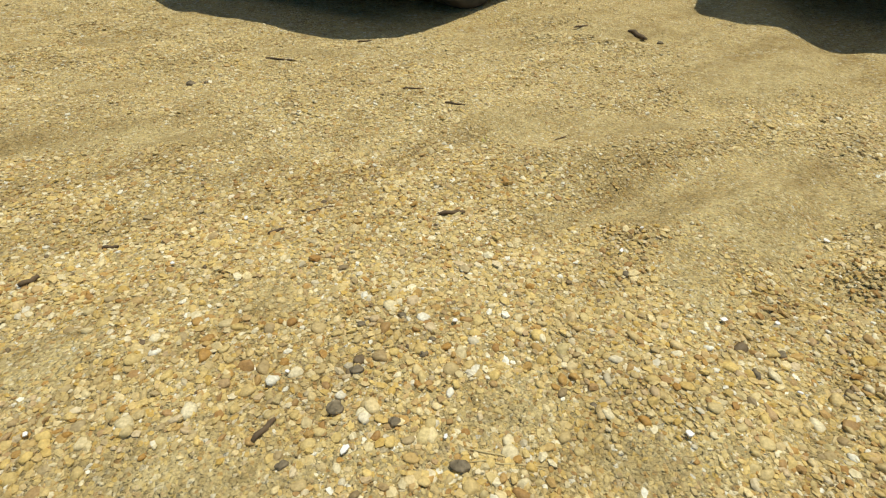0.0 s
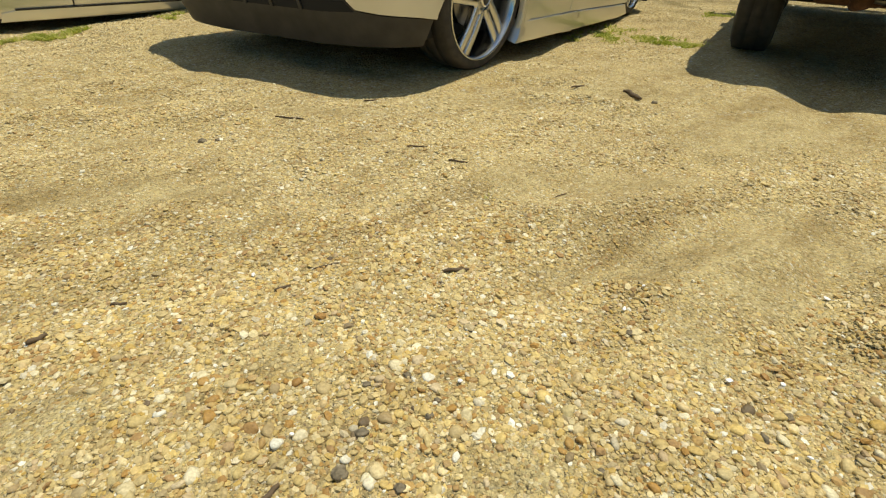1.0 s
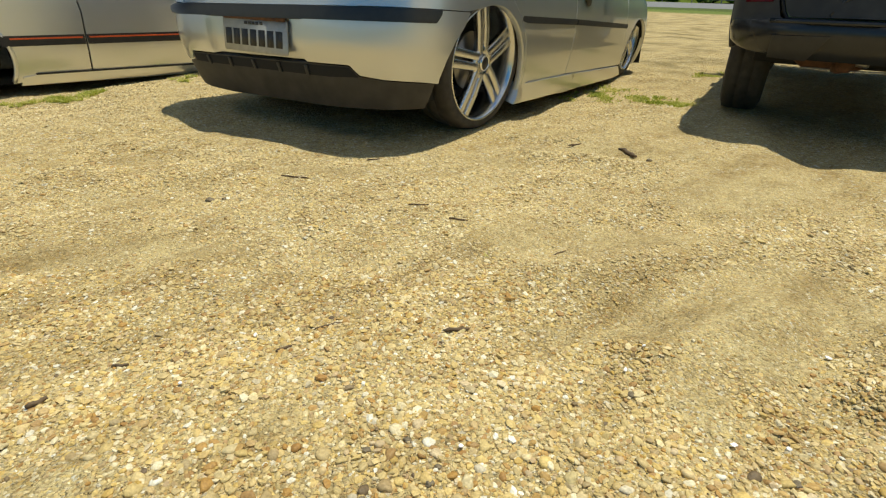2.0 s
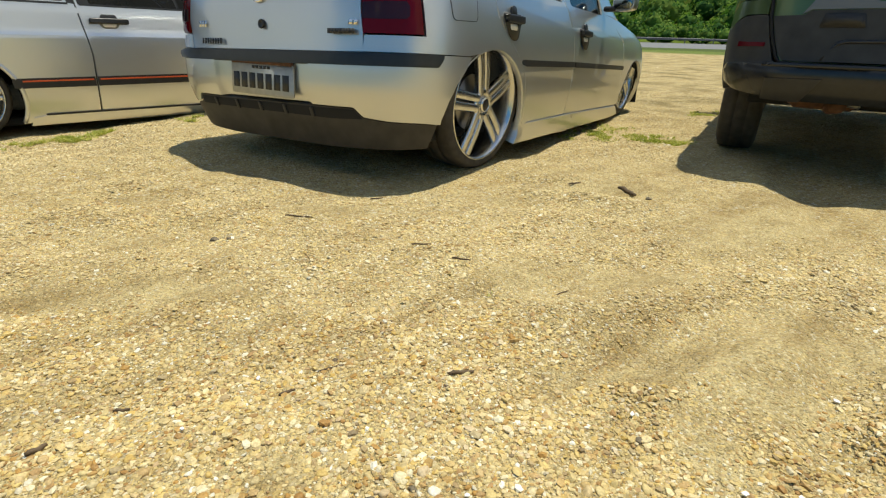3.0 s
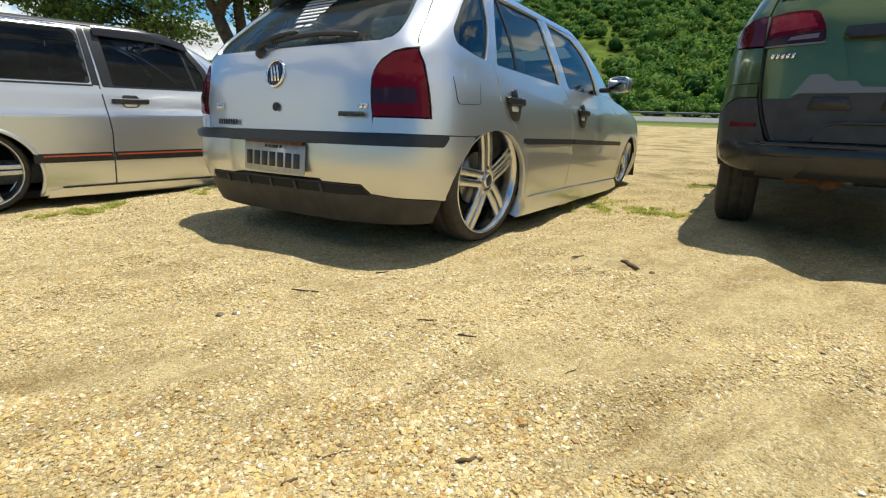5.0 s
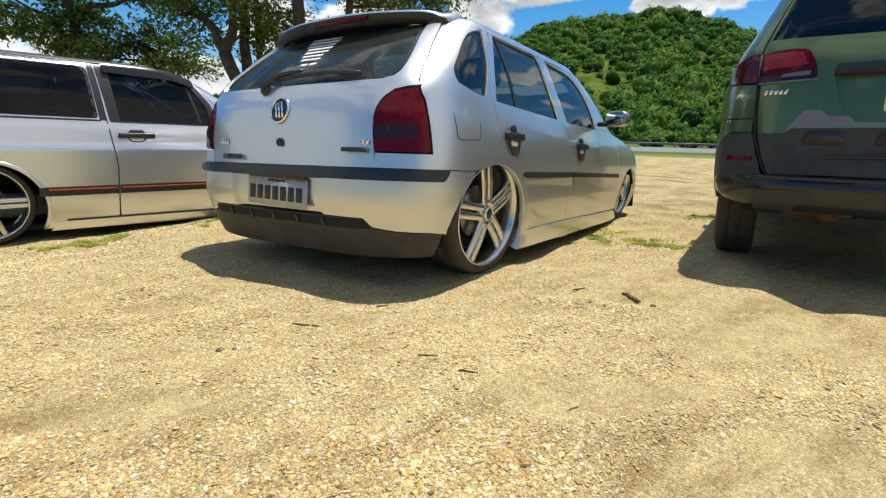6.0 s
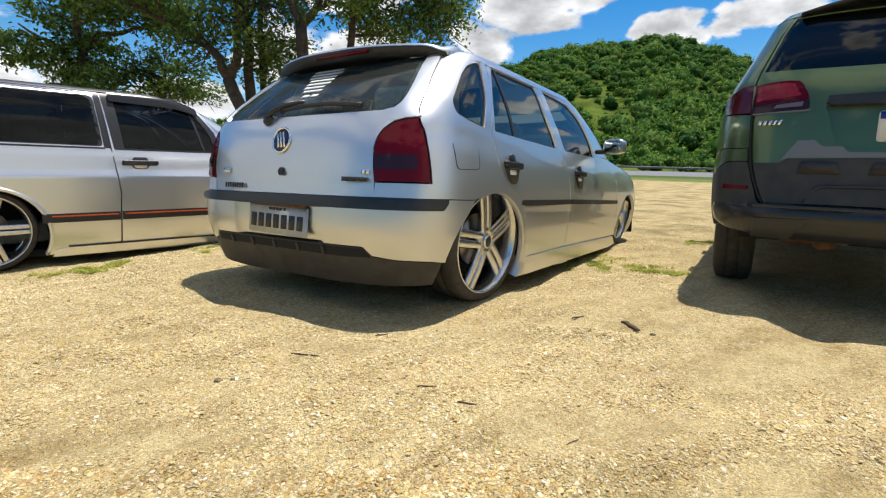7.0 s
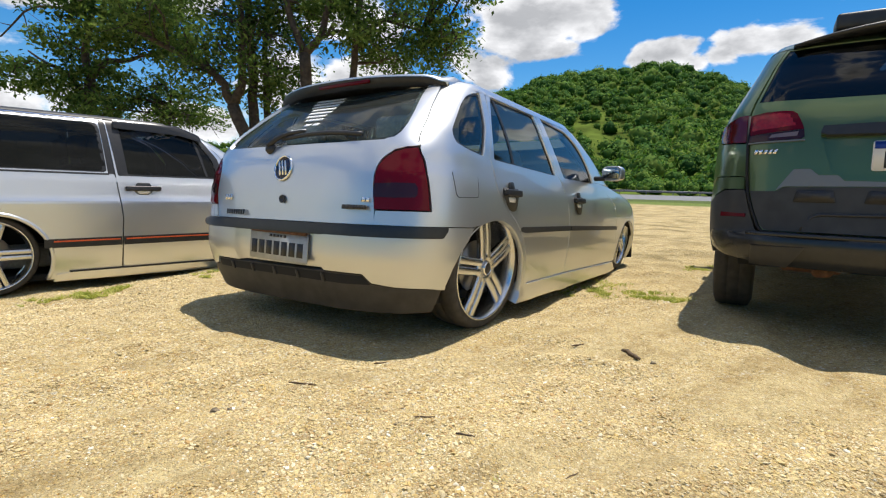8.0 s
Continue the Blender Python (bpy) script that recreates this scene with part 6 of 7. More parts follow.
def mesh_of(name, verts, faces, material, smooth=True):
    """A mesh from arrays: verts (n, 3), faces (m, k)."""
    me = bpy.data.meshes.new(name)
    k = faces.shape[1]
    me.vertices.add(len(verts))
    me.vertices.foreach_set("co", np.ascontiguousarray(verts, dtype=np.float32).ravel())
    me.loops.add(faces.size)
    me.loops.foreach_set("vertex_index", np.ascontiguousarray(faces, dtype=np.int32).ravel())
    me.polygons.add(len(faces))
    me.polygons.foreach_set("loop_start", np.arange(len(faces), dtype=np.int32) * k)
    me.polygons.foreach_set("use_smooth", np.full(len(faces), smooth))
    me.update(calc_edges=True)
    me.materials.append(material)
    return me


def ball(sub):
    bm = bmesh.new()
    bmesh.ops.create_icosphere(bm, subdivisions=sub, radius=1)
    v = np.array([p.co[:] for p in bm.verts])
    f = np.array([[p.index for p in q.verts] for q in bm.faces])
    bm.free()
    return v, f


# ---- gravel ----
RNG = np.random.default_rng(5)
HEAPED = ((0.60, 0.50, 0.10, 0.12), (0.67, 0.72, 0.07, 0.14), (0.11, 0.76, 0.10, 0.07), (0.42, 1.95, 0.16, 0.05), (0.60, 1.12, 0.14, 0.05), (0.36, 0.46, 0.10, 0.06), (0.98, 1.20, 0.06, 0.16), (-0.10, 0.48, 0.16, 0.09), (0.30, 0.80, 0.05, 0.04))


def richness(x, y):
    """How thick the pebbles lie, from 0 to 1."""
    d = 0.92 + 0.7 * noise.noise((x * 1.7, y * 1.7, 0.3)) + 0.35 * noise.noise((x * 6, y * 6, 2.3))
    along, athwart = 0.79 * x + 0.62 * y, -0.62 * x + 0.79 * y
    d += 0.55 * noise.noise((along * 1.5, athwart * 6.5, 5.1))
    for cx, cy, rx, ry in SANDY:
        d -= 1.1 * math.exp(-(((x - cx) / rx) ** 2 + ((y - cy) / ry) ** 2))
    for cx, cy, rx, ry in HEAPED:
        d += 0.55 * math.exp(-(((x - cx) / rx) ** 2 + ((y - cy) / ry) ** 2))
    for cx, cy, rx, ry in ((-0.85, 2.5, 0.6, 0.38), (-0.45, 2.35, 0.5, 0.3), (-0.1, 3.2, 0.6, 0.6), (2.1, 2.55, 0.75, 0.6), (2.4, 3.5, 0.7, 0.6)):   # pebbles thinned in the cars' shadows to keep the shade smooth
        d -= 1.5 * math.exp(-(((x - cx) / rx) ** 2 + ((y - cy) / ry) ** 2))
    return min(1.0, max(0.03, d))


def strew(y0, y1, cell, r0, r1, share, wide=0.98, edge=0.35):
    """Places and sizes of pebbles on a jittered grid between two lines of the lot."""
    out = []
    for y in np.arange(y0, y1, cell):
        half = wide * max(y, 0.25) + edge
        n = int(2 * half / cell)
        xs = -half + (np.arange(n) + RNG.random(n)) * cell
        yy = y + RNG.random(n) * cell
        keep = RNG.random(n)
        size = RNG.random(n)
        for x, v, k, s in zip(xs, yy, keep, size):
            d = richness(x, v)
            if k < share * d:
                out.append((x, v, (r0 + (r1 - r0) * s * s) * (0.7 + 0.45 * d)))
    return np.array(out)


def stones(places, sub, whole=False):
    """Vertices of flattened, turned and dented balls at the places."""
    v, f = ball(sub)
    if not whole:   # the buried undersides are left off
        f = f[v[f][:, :, 2].mean(axis=1) > -0.5]
    n = len(places)
    places = places * np.array([1.0, 1.0, 0.9])
    cutter = np.random.default_rng(21 + sub)
    kinds = []
    for k in range(14):   # worn facets: the ball is cut by planes, the top one nearly level
        w = v.copy()
        for j in range(8):
            face = np.array([0.0, 0.0, 1.0]) + cutter.normal(0, 0.18, 3) if j == 0 else cutter.normal(size=3)
            face /= np.linalg.norm(face)
            over = np.maximum(w @ face - cutter.uniform(0.56, 0.86), 0)
            w = w - over[:, None] * face * 0.9
        kinds.append(w * (1 + 0.18 * np.array([[noise.noise(Vector(p) * 1.5 + Vector((k * 7, 0, 0)))] for p in v])) * 1.12)
    b = np.array(kinds)[RNG.integers(0, 14, n)]
    ax = np.stack([np.ones(n), RNG.uniform(0.62, 0.95, n), RNG.uniform(0.36, 0.62, n)], 1) * places[:, 2:3]
    ax[:, 2] *= np.where(places[:, 1] > 1.75, 0.7, 1.0)
    b = b * ax[:, None, :]
    a, t, s = RNG.uniform(0, 2 * np.pi, n), RNG.normal(0, 0.28, n), RNG.normal(0, 0.28, n)
    b[..., 0], b[..., 2] = b[..., 0] * np.cos(t)[:, None] + b[..., 2] * np.sin(t)[:, None], -b[..., 0] * np.sin(t)[:, None] + b[..., 2] * np.cos(t)[:, None]
    b[..., 1], b[..., 2] = b[..., 1] * np.cos(s)[:, None] - b[..., 2] * np.sin(s)[:, None], b[..., 1] * np.sin(s)[:, None] + b[..., 2] * np.cos(s)[:, None]
    x = b[..., 0] * np.cos(a)[:, None] - b[..., 1] * np.sin(a)[:, None]
    y = b[..., 0] * np.sin(a)[:, None] + b[..., 1] * np.cos(a)[:, None]
    z0 = np.array([lie(p[0], p[1]) for p in places]) + ax[:, 2] * RNG.uniform(-0.5, 0.35, n)
    out = np.stack([x + places[:, 0:1], y + places[:, 1:2], b[..., 2] + z0[:, None]], 2)
    return out, f


def gravel(name, places, sub, label, material=None):
    b, f = stones(places, sub)
    n, k = b.shape[:2]
    faces = (f[None] + (np.arange(n) * k)[:, None, None]).reshape(-1, 3)
    return tagged(new(name, mesh_of(name, b.reshape(-1, 3), faces, material or M_PEBBLES, sub > 1)), label, "gravel", kind="stuff")


near = strew(0.10, 0.60, 0.019, 0.0062, 0.0112, 0.5)
pick = np.where((near[:, 0] > -0.30) & (near[:, 0] < 0.60) & (near[:, 1] > 0.34) & (near[:, 1] < 0.60) & (near[:, 2] > 0.0058))[0][:300]
mask = np.ones(len(near), bool)
mask[pick] = False
gravel("gravel", near[mask], 2, "rounded cream, tan and brown river pebbles half sunk in sand")
gravel("gravel", np.concatenate([strew(0.10, 0.60, 0.0112, 0.0044, 0.0082, 1.0), strew(0.60, 1.05, 0.0185, 0.0062, 0.0112, 0.5), strew(0.60, 1.05, 0.0112, 0.0044, 0.0082, 1.0)]), 1, "small tan, ochre and cream pebbles packed in sand")
gravel("fine_gravel", np.concatenate([strew(0.10, 1.10, 0.0082, 0.0024, 0.0046, 1.0), strew(0.10, 0.90, 0.0072, 0.0014, 0.0028, 0.5)]), 0, "fine tan grit between the pebbles")
gravel("gravel", strew(1.05, 1.75, 0.0145, 0.0046, 0.0100, 1.0), 1, "tan and cream pebbles scattered over sand", M_SANDYSTONE)
gravel("fine_gravel", np.concatenate([strew(1.05, 1.75, 0.0098, 0.0028, 0.0056, 1.0), strew(1.10, 1.75, 0.0095, 0.0018, 0.0034, 0.35)]), 0, "small tan grit packed in sand", M_SANDYSTONE)
gravel("gravel", np.concatenate([strew(1.75, 2.9, 0.0175, 0.0054, 0.0112, 1.0), strew(1.75, 2.9, 0.0125, 0.0032, 0.0064, 0.9)]), 0, "dusty tan pebbles sunk in the sand", M_DUSTYSTONE)
gravel("gravel", np.concatenate([strew(2.9, 4.4, 0.0215, 0.0058, 0.0125, 0.8), strew(4.2, 7.0, 0.042, 0.007, 0.014, 0.7, 0.8)]), 0, "small dusty pebbles scattered over the lot", M_DUSTYSTONE)

# ---- the road, its rail, and the hill ----
def road():
    """The highway on a low bank that rises towards its far side."""
    bm = bmesh.new()
    rows = [[bm.verts.new((x, y, z)) for x in (-400, 0, 400)] for y, z in ((58.0, -0.02), (60.0, 0.03), (76.0, 0.46), (78.0, 0.46), (84.0, -0.05))]
    for a, b in zip(rows, rows[1:]):
        for k in (0, 1):
            bm.faces.new((a[k], a[k + 1], b[k + 1], b[k]))
    tagged(part("road", bm, M_ASPHALT, smooth=False), "grey asphalt highway behind the lot", "road", kind="structure")
    rail = new("guard_rail")
    rail.location = (0, 77.0, 0.40)
    prof = ((0.0, 0.46), (-0.07, 0.50), (-0.07, 0.54), (0.0, 0.60), (-0.07, 0.66), (-0.07, 0.70), (0.0, 0.75))
    bm = bmesh.new()
    a, b = [bm.verts.new((-150, y, z)) for y, z in prof], [bm.verts.new((220, y, z)) for y, z in prof]
    for k in range(6):
        bm.faces.new((a[k], b[k], b[k + 1], a[k + 1]))
    part("rail_beam", bm, M_RAIL, rail, "galvanised steel beam", smooth=False)
    for x in range(-40, 80, 4):
        part("rail_post", box_bm(0.1, 0.12, 0.7, (x, 0.08, 0.35), 0.01, 1), M_RAIL, rail)
    tagged(rail, "grey galvanised steel guard rail along the highway", "guard rail")


road()
# past bearing 110 the ridge is unseen, added to darken the cars' reflections
RIDGE = ((-70, 3.0), (-40, 3.0), (-26, 3.2), (-15, 4.5), (-4, 7.8), (4.1, 9.9), (8.6, 11.1), (13.9, 11.9), (19.0, 12.1), (21.3, 12.0), (23.6, 11.2), (25.7, 10.5), (28.6, 9.2), (38, 6.5), (50, 4.5), (70, 4.0), (110, 3.5), (150, 4.5), (200, 5.5), (250, 4.5), (290, 3.0))


def hill_at(a, r):
    """The hill's height at a bearing in degrees and a distance."""
    el = np.interp(a, [p[0] for p in RIDGE], [p[1] for p in RIDGE])
    top = 340 * math.tan(radians(el)) + 2.5 * noise.noise((a * 0.25, 0.5, 0))
    t = (r - 95) / 245
    if t <= 0:
        return 0.0
    s = 0.25 * t + 0.75 * smoothstep(0, 1, t) if t < 1 else max(0.0, 1 - 0.45 * (t - 1))
    return top * s + 1.5 * noise.noise((a * 0.6, r * 0.03, 4)) * min(1, t * 4)


def hill():
    az = np.arange(-70, 292, 2.0)
    rs = [88, 95, 102, 112, 125, 140, 160, 180, 200, 225, 250, 275, 300, 320, 340, 360, 400, 460, 540, 640]
    co = [(r * math.sin(radians(a)), r * math.cos(radians(a)), hill_at(a, r) - (0.3 if r < 90 else 0)) for r in rs for a in az]
    w = len(az)
    fs = [(j * w + i, j * w + i + 1, (j + 1) * w + i + 1, (j + 1) * w + i) for j in range(len(rs) - 1) for i in range(w - 1)]
    me = bpy.data.meshes.new("hill")
    me.from_pydata(co, [], fs)
    me.materials.append(M_HILL)
    me.polygons.foreach_set("use_smooth", [True] * len(me.polygons))
    tagged(new("hill", me), "steep green hill behind the highway, with an unseen low ridge added around", "hill", kind="structure")
    # crowns: loose clumps of leaf sprays on a domed outline
    rng = np.random.default_rng(11)
    V, N, CV, CF = [], [], [], []
    core, tri = ball(1)
    spots = []
    for k in range(16000):
        a, r = rng.uniform(-32, 62), 97 + 275 * rng.random() ** 0.8
        if rng.random() > (0.97 if -2 < a < 34 else 0.10):
            continue
        h = hill_at(a, r)
        el = math.degrees(math.atan2(h, r))
        meadow = noise.noise((a * 0.35, el * 0.8, 9))
        if 12 < a < 18.6 and 4.4 < el < 7.6 and meadow > -0.25:
            continue
        if r < 112:
            size = rng.uniform(0.8, 2.3)
        else:
            size = 0.9 + 2.4 * rng.random() ** 2.0 + (1.4 if rng.random() < 0.07 else 0)
        spots.append((a, r, h, size))
        if len(spots) > 4800:
            break
    for a, el, size in ((15.98, 6.35, 3.6), (14.6, 6.9, 1.6), (17.6, 6.6, 2.0), (13.3, 5.2, 1.3), (12.9, 6.3, 1.2), (16.9, 5.6, 1.5)):   # lone trees on the meadow
        r = min(np.arange(100, 340, 2.0), key=lambda q: abs(math.degrees(math.atan2(hill_at(a, q), q)) - el))
        spots.append((a, r, hill_at(a, r), size))
    for a, r, h, size in spots:
        x, y = r * math.sin(radians(a)), r * math.cos(radians(a))
        n = 44 if r > 200 else 72
        d = rng.normal(size=(n, 3))
        d /= np.linalg.norm(d, axis=1)[:, None]
        d[:, 2] = np.where(d[:, 2] < -0.35, -d[:, 2], d[:, 2])
        lump = 0.78 + 0.3 * np.sin(d[:, 0] * 5 + a) * np.cos(d[:, 1] * 4 + r) + rng.normal(0, 0.08, n)
        c = d * (lump * size)[:, None] * np.array([1.05, 1.05, 0.82]) + np.array([x, y, h + size * 0.66])
        nn = d + rng.normal(0, 0.35, (n, 3))
        nn /= np.linalg.norm(nn, axis=1)[:, None]
        u = np.cross(nn, rng.normal(size=(n, 3)))
        u /= np.linalg.norm(u, axis=1)[:, None]
        w2 = np.cross(nn, u)
        s = (0.10 + 0.09 * size * rng.uniform(0.5, 1.5, n))[:, None]
        N.append(np.repeat(d * 0.9 + rng.normal(0, 0.22, (n, 3)) + np.array([0, 0, 0.45]), 4, axis=0))
        bl = core * (1 + 0.26 * np.sin(core[:, :1] * 5 + a) * np.cos(core[:, 1:2] * 4 + r) + rng.normal(0, 0.14, (len(core), 1))) * size * np.array([0.70, 0.70, 0.64]) + np.array([x, y, h + size * 0.60])
        CV.append(bl)
        CF.append(tri + len(core) * len(CF))
        V.append(np.stack([c + u * s, c + w2 * s * 0.8, c - u * s, c - w2 * s * 0.8], 1).reshape(-1, 3))
    V, N = np.concatenate(V), np.concatenate(N)
    me = mesh_of("woods", V, np.arange(len(V)).reshape(-1, 4), M_WOODS)
    me.normals_split_custom_set_from_vertices((N / np.linalg.norm(N, axis=1)[:, None]).tolist())
    tagged(new("woods", mesh_of("woods", np.concatenate(CV), np.concatenate(CF), M_WOODS)), "rounded dark green crowns of the woods on the hill", "woods", kind="stuff")
    tagged(new("woods", me), "dense green broadleaf woods covering the hill", "woods", kind="stuff")


hill()

# ---- trees behind the cars ----
def leaves_at(rng, blobs, leaf, dense):
    """Leaf blades in small sprays through ellipsoids: rows of centre, radii, share."""
    out = []
    for cx, cy, cz, rx, ry, rz in blobs:
        m = int(dense * (rx * ry * rz) ** 0.667) + 3
        for k in range(m):
            d = rng.normal(size=3)
            d /= np.linalg.norm(d)
            c = np.array([cx, cy, cz]) + d * np.array([rx, ry, rz]) * rng.uniform(0.25, 1.0) ** 0.6
            n = rng.integers(10, 26)
            p = c + rng.normal(size=(n, 3)) * np.array([0.20, 0.20, 0.11])
            nn = rng.normal(size=(n, 3)) * np.array([0.8, 0.8, 0.5]) + np.array([0, 0, 0.9])
            nn /= np.linalg.norm(nn, axis=1)[:, None]
            u = np.cross(nn, rng.normal(size=(n, 3)))
            u /= np.linalg.norm(u, axis=1)[:, None]
            w = np.cross(nn, u)
            s = leaf * rng.uniform(0.6, 1.2, n)[:, None]
            out.append(np.stack([p + u * s, p + w * s * 0.42 + nn * s * 0.12, p - u * s * 0.8, p - w * s * 0.42 + nn * s * 0.12], 1).reshape(-1, 3))
    return np.concatenate(out)


def tree(seed, base, trunks, blobs, label, leaf=0.090, dense=50):
    """trunks: rows of radius at the foot, radius at the tip, points. Boughs reach from them to each clump of leaves."""
    rng = np.random.default_rng(seed)
    t = new("tree")
    t.location = base
    o = Vector(base)
    tips = []
    for r0, r1, pts in trunks:
        pts = [Vector(p) - o for p in pts]
        fine = []
        for a, b in zip(pts, pts[1:]):
            k = max(2, int((b - a).length / 0.35))
            for j in range(k):
                q = a.lerp(b, j / k)
                fine.append(q + Vector(rng.normal(0, 0.018, 3)))
        fine.append(pts[-1])
        rad = [r0 + (r1 - r0) * i / (len(fine) - 1) for i in range(len(fine))]
        part("trunk" if pts[0].z < 0.5 else "limb", tube(fine, rad, 12), M_BARK, t)
        tips += [(p, r) for p, r in zip(fine, rad) if p.z > 2.2]
    for cx, cy, cz, rx, ry, rz in blobs:
        bm = bmesh.new()
        c = Vector((cx, cy, cz)) - o
        p, r = min(tips, key=lambda q: (q[0] - c).length + 0.8 * max(0, q[0].z - c.z))
        mid = p.lerp(c, 0.5) + Vector(rng.normal(0, 0.15, 3)) + Vector((0, 0, 0.15))
        tube([p, p.lerp(mid, 0.6), mid, mid.lerp(c, 0.6), c], [min(r * 0.5, 0.06), 0.04, 0.032, 0.022, 0.012], 7, bm)
        for k in range(5):
            e = c + Vector(rng.normal(0, 0.5, 3)) * 0.9
            s = mid.lerp(c, rng.uniform(0.2, 0.95))
            tube([s, s.lerp(e, 0.5) + Vector(rng.normal(0, 0.08, 3)), e], [0.016, 0.011, 0.005], 5, bm)
        part("bough", bm, M_BARK, t)
    v = leaves_at(rng, blobs, leaf, dense) - np.array(base)
    ob = new("crown", mesh_of("crown", v, np.arange(len(v)).reshape(-1, 4), M_LEAF, False))
    ob.parent = t
    tagged(t, label, "tree", "trees behind the cars")
    return t


def around(pts, r, seed, extra=0):
    """Leaf clumps about the points, a little scattered in depth."""
    rng = np.random.default_rng(seed)
    out = []
    for x, y, z in pts:
        for k in range(1 + extra):
            out.append((x + rng.normal(0, 0.35) * k, y + rng.normal(0, 0.7), z + rng.normal(0, 0.3) * k, r * rng.uniform(0.8, 1.25), r * rng.uniform(0.9, 1.3), r * rng.uniform(0.55, 0.8)))
    return out


tree(1, (-5.95, 14.0, -0.12), [(0.20, 0.16, [(-5.95, 14.0, -0.15), (-5.97, 14.04, 1.0), (-6.0, 14.04, 2.02), (-6.33, 14.04, 2.8)]),
                                (0.13, 0.05, [(-6.33, 14.04, 2.8), (-6.53, 14.04, 3.34), (-7.04, 14.04, 3.78), (-8.04, 14.04, 4.28), (-9.12, 14.04, 4.78)]),
                                (0.13, 0.05, [(-6.33, 14.04, 2.8), (-6.07, 14.04, 3.28), (-6.02, 14.04, 3.81), (-6.03, 14.04, 4.68), (-6.12, 14.04, 7.2)])],
     around([(-7.54, 14.0, 5.1), (-6.62, 14.0, 5.0), (-7.11, 14.0, 4.15), (-6.17, 14.0, 4.2), (-7.3, 13.9, 3.45), (-6.43, 14.0, 6.12), (-7.97, 14.0, 5.96), (-8.5, 14, 5.0), (-6.6, 14, 7.3), (-8.2, 14, 6.9), (-7.4, 14, 8.3), (-6.4, 14, 9.2), (-8.4, 14, 9.0)], 0.75, 3, 1), "tall broadleaf tree with forked grey-brown trunk", dense=36)
tree(2, (-5.92, 14.5, -0.12), [(0.19, 0.06, [(-5.92, 14.54, -0.15), (-5.94, 14.54, 2.32), (-5.95, 14.54, 3.93), (-6.05, 14.54, 5.13), (-6.09, 14.54, 7.6)])],
     around([(-5.37, 14.4, 5.28), (-4.92, 14.5, 4.75), (-5.56, 14.5, 3.66), (-5.4, 14.6, 6.6), (-6.3, 14.7, 7.6), (-5.8, 14.6, 8.8), (-5.2, 14.6, 10.2), (-6.6, 14.6, 10.4)], 0.7, 4, 1), "slender broadleaf tree with a straight dark trunk", dense=36)
tree(3, (-5.75, 15.0, -0.12), [(0.13, 0.05, [(-5.75, 15.04, -0.15), (-5.76, 15.04, 2.65), (-5.76, 15.04, 4.35), (-5.66, 15.04, 7.3)])],
     around([(-5.25, 15.0, 3.15), (-4.9, 15.0, 6.14), (-5.0, 15.1, 3.95), (-5.6, 15.1, 7.4), (-4.9, 15, 5.1)], 0.62, 5, 1), "thin broadleaf tree with a straight trunk")
tree(4, (-4.15, 14.0, -0.05), [(0.19, 0.15, [(-4.15, 14.04, -0.1), (-4.2, 14.04, 2.64), (-4.27, 14.04, 3.37), (-4.32, 14.04, 4.2)]),
                                (0.11, 0.05, [(-4.32, 14.04, 4.2), (-4.61, 14.04, 4.85), (-4.8, 14.04, 5.57), (-4.97, 14.04, 7.2)]),
                                (0.12, 0.05, [(-4.32, 14.04, 4.2), (-4.0, 14.04, 4.5), (-3.81, 14.04, 4.79), (-3.65, 14.04, 5.59), (-3.54, 14.04, 7.3)]),
                                (0.06, 0.03, [(-4.0, 14.04, 4.54), (-3.42, 14.04, 4.8), (-2.77, 14.04, 4.71)])],
     around([(-4.62, 14.0, 5.6), (-3.46, 14.3, 4.45), (-3.77, 14.3, 5.6), (-4.08, 14.3, 6.5), (-5.0, 14, 6.6), (-3.6, 14, 7.2), (-4.6, 14, 8.2), (-3.7, 14, 9.2), (-4.8, 14, 9.8), (-3.0, 14, 8.4)], 0.6, 6, 1), "broadleaf tree with a trunk forked in two", dense=46)
tree(5, (-3.14, 14.5, -0.05), [(0.14, 0.06, [(-3.14, 14.54, -0.1), (-3.12, 14.54, 2.73), (-3.09, 14.54, 3.68), (-3.0, 14.54, 4.88), (-2.88, 14.54, 6.07), (-2.81, 14.54, 7.6)]),
                                (0.06, 0.02, [(-3.0, 14.54, 4.9), (-2.2, 14.4, 5.2), (-1.2, 14.3, 4.9), (-0.5, 14.3, 4.4)])],
     around([(-2.83, 14.3, 4.9), (-1.91, 14.3, 5.13), (-1.28, 14.3, 4.6), (-0.64, 14.3, 4.25), (-2.05, 14.3, 4.35), (-0.98, 14.3, 5.3), (-0.36, 14.3, 4.9), (-3.15, 14.3, 5.5), (-1.61, 14.3, 6.16), (-0.39, 14.3, 6.0), (-2.69, 14.3, 6.5), (0.0, 14.3, 5.65), (-1.5, 14.3, 7.0), (-2.4, 14.3, 8.0), (-1.2, 14.3, 8.6)], 0.68, 7, 1), "leafy broadleaf tree with hanging boughs")
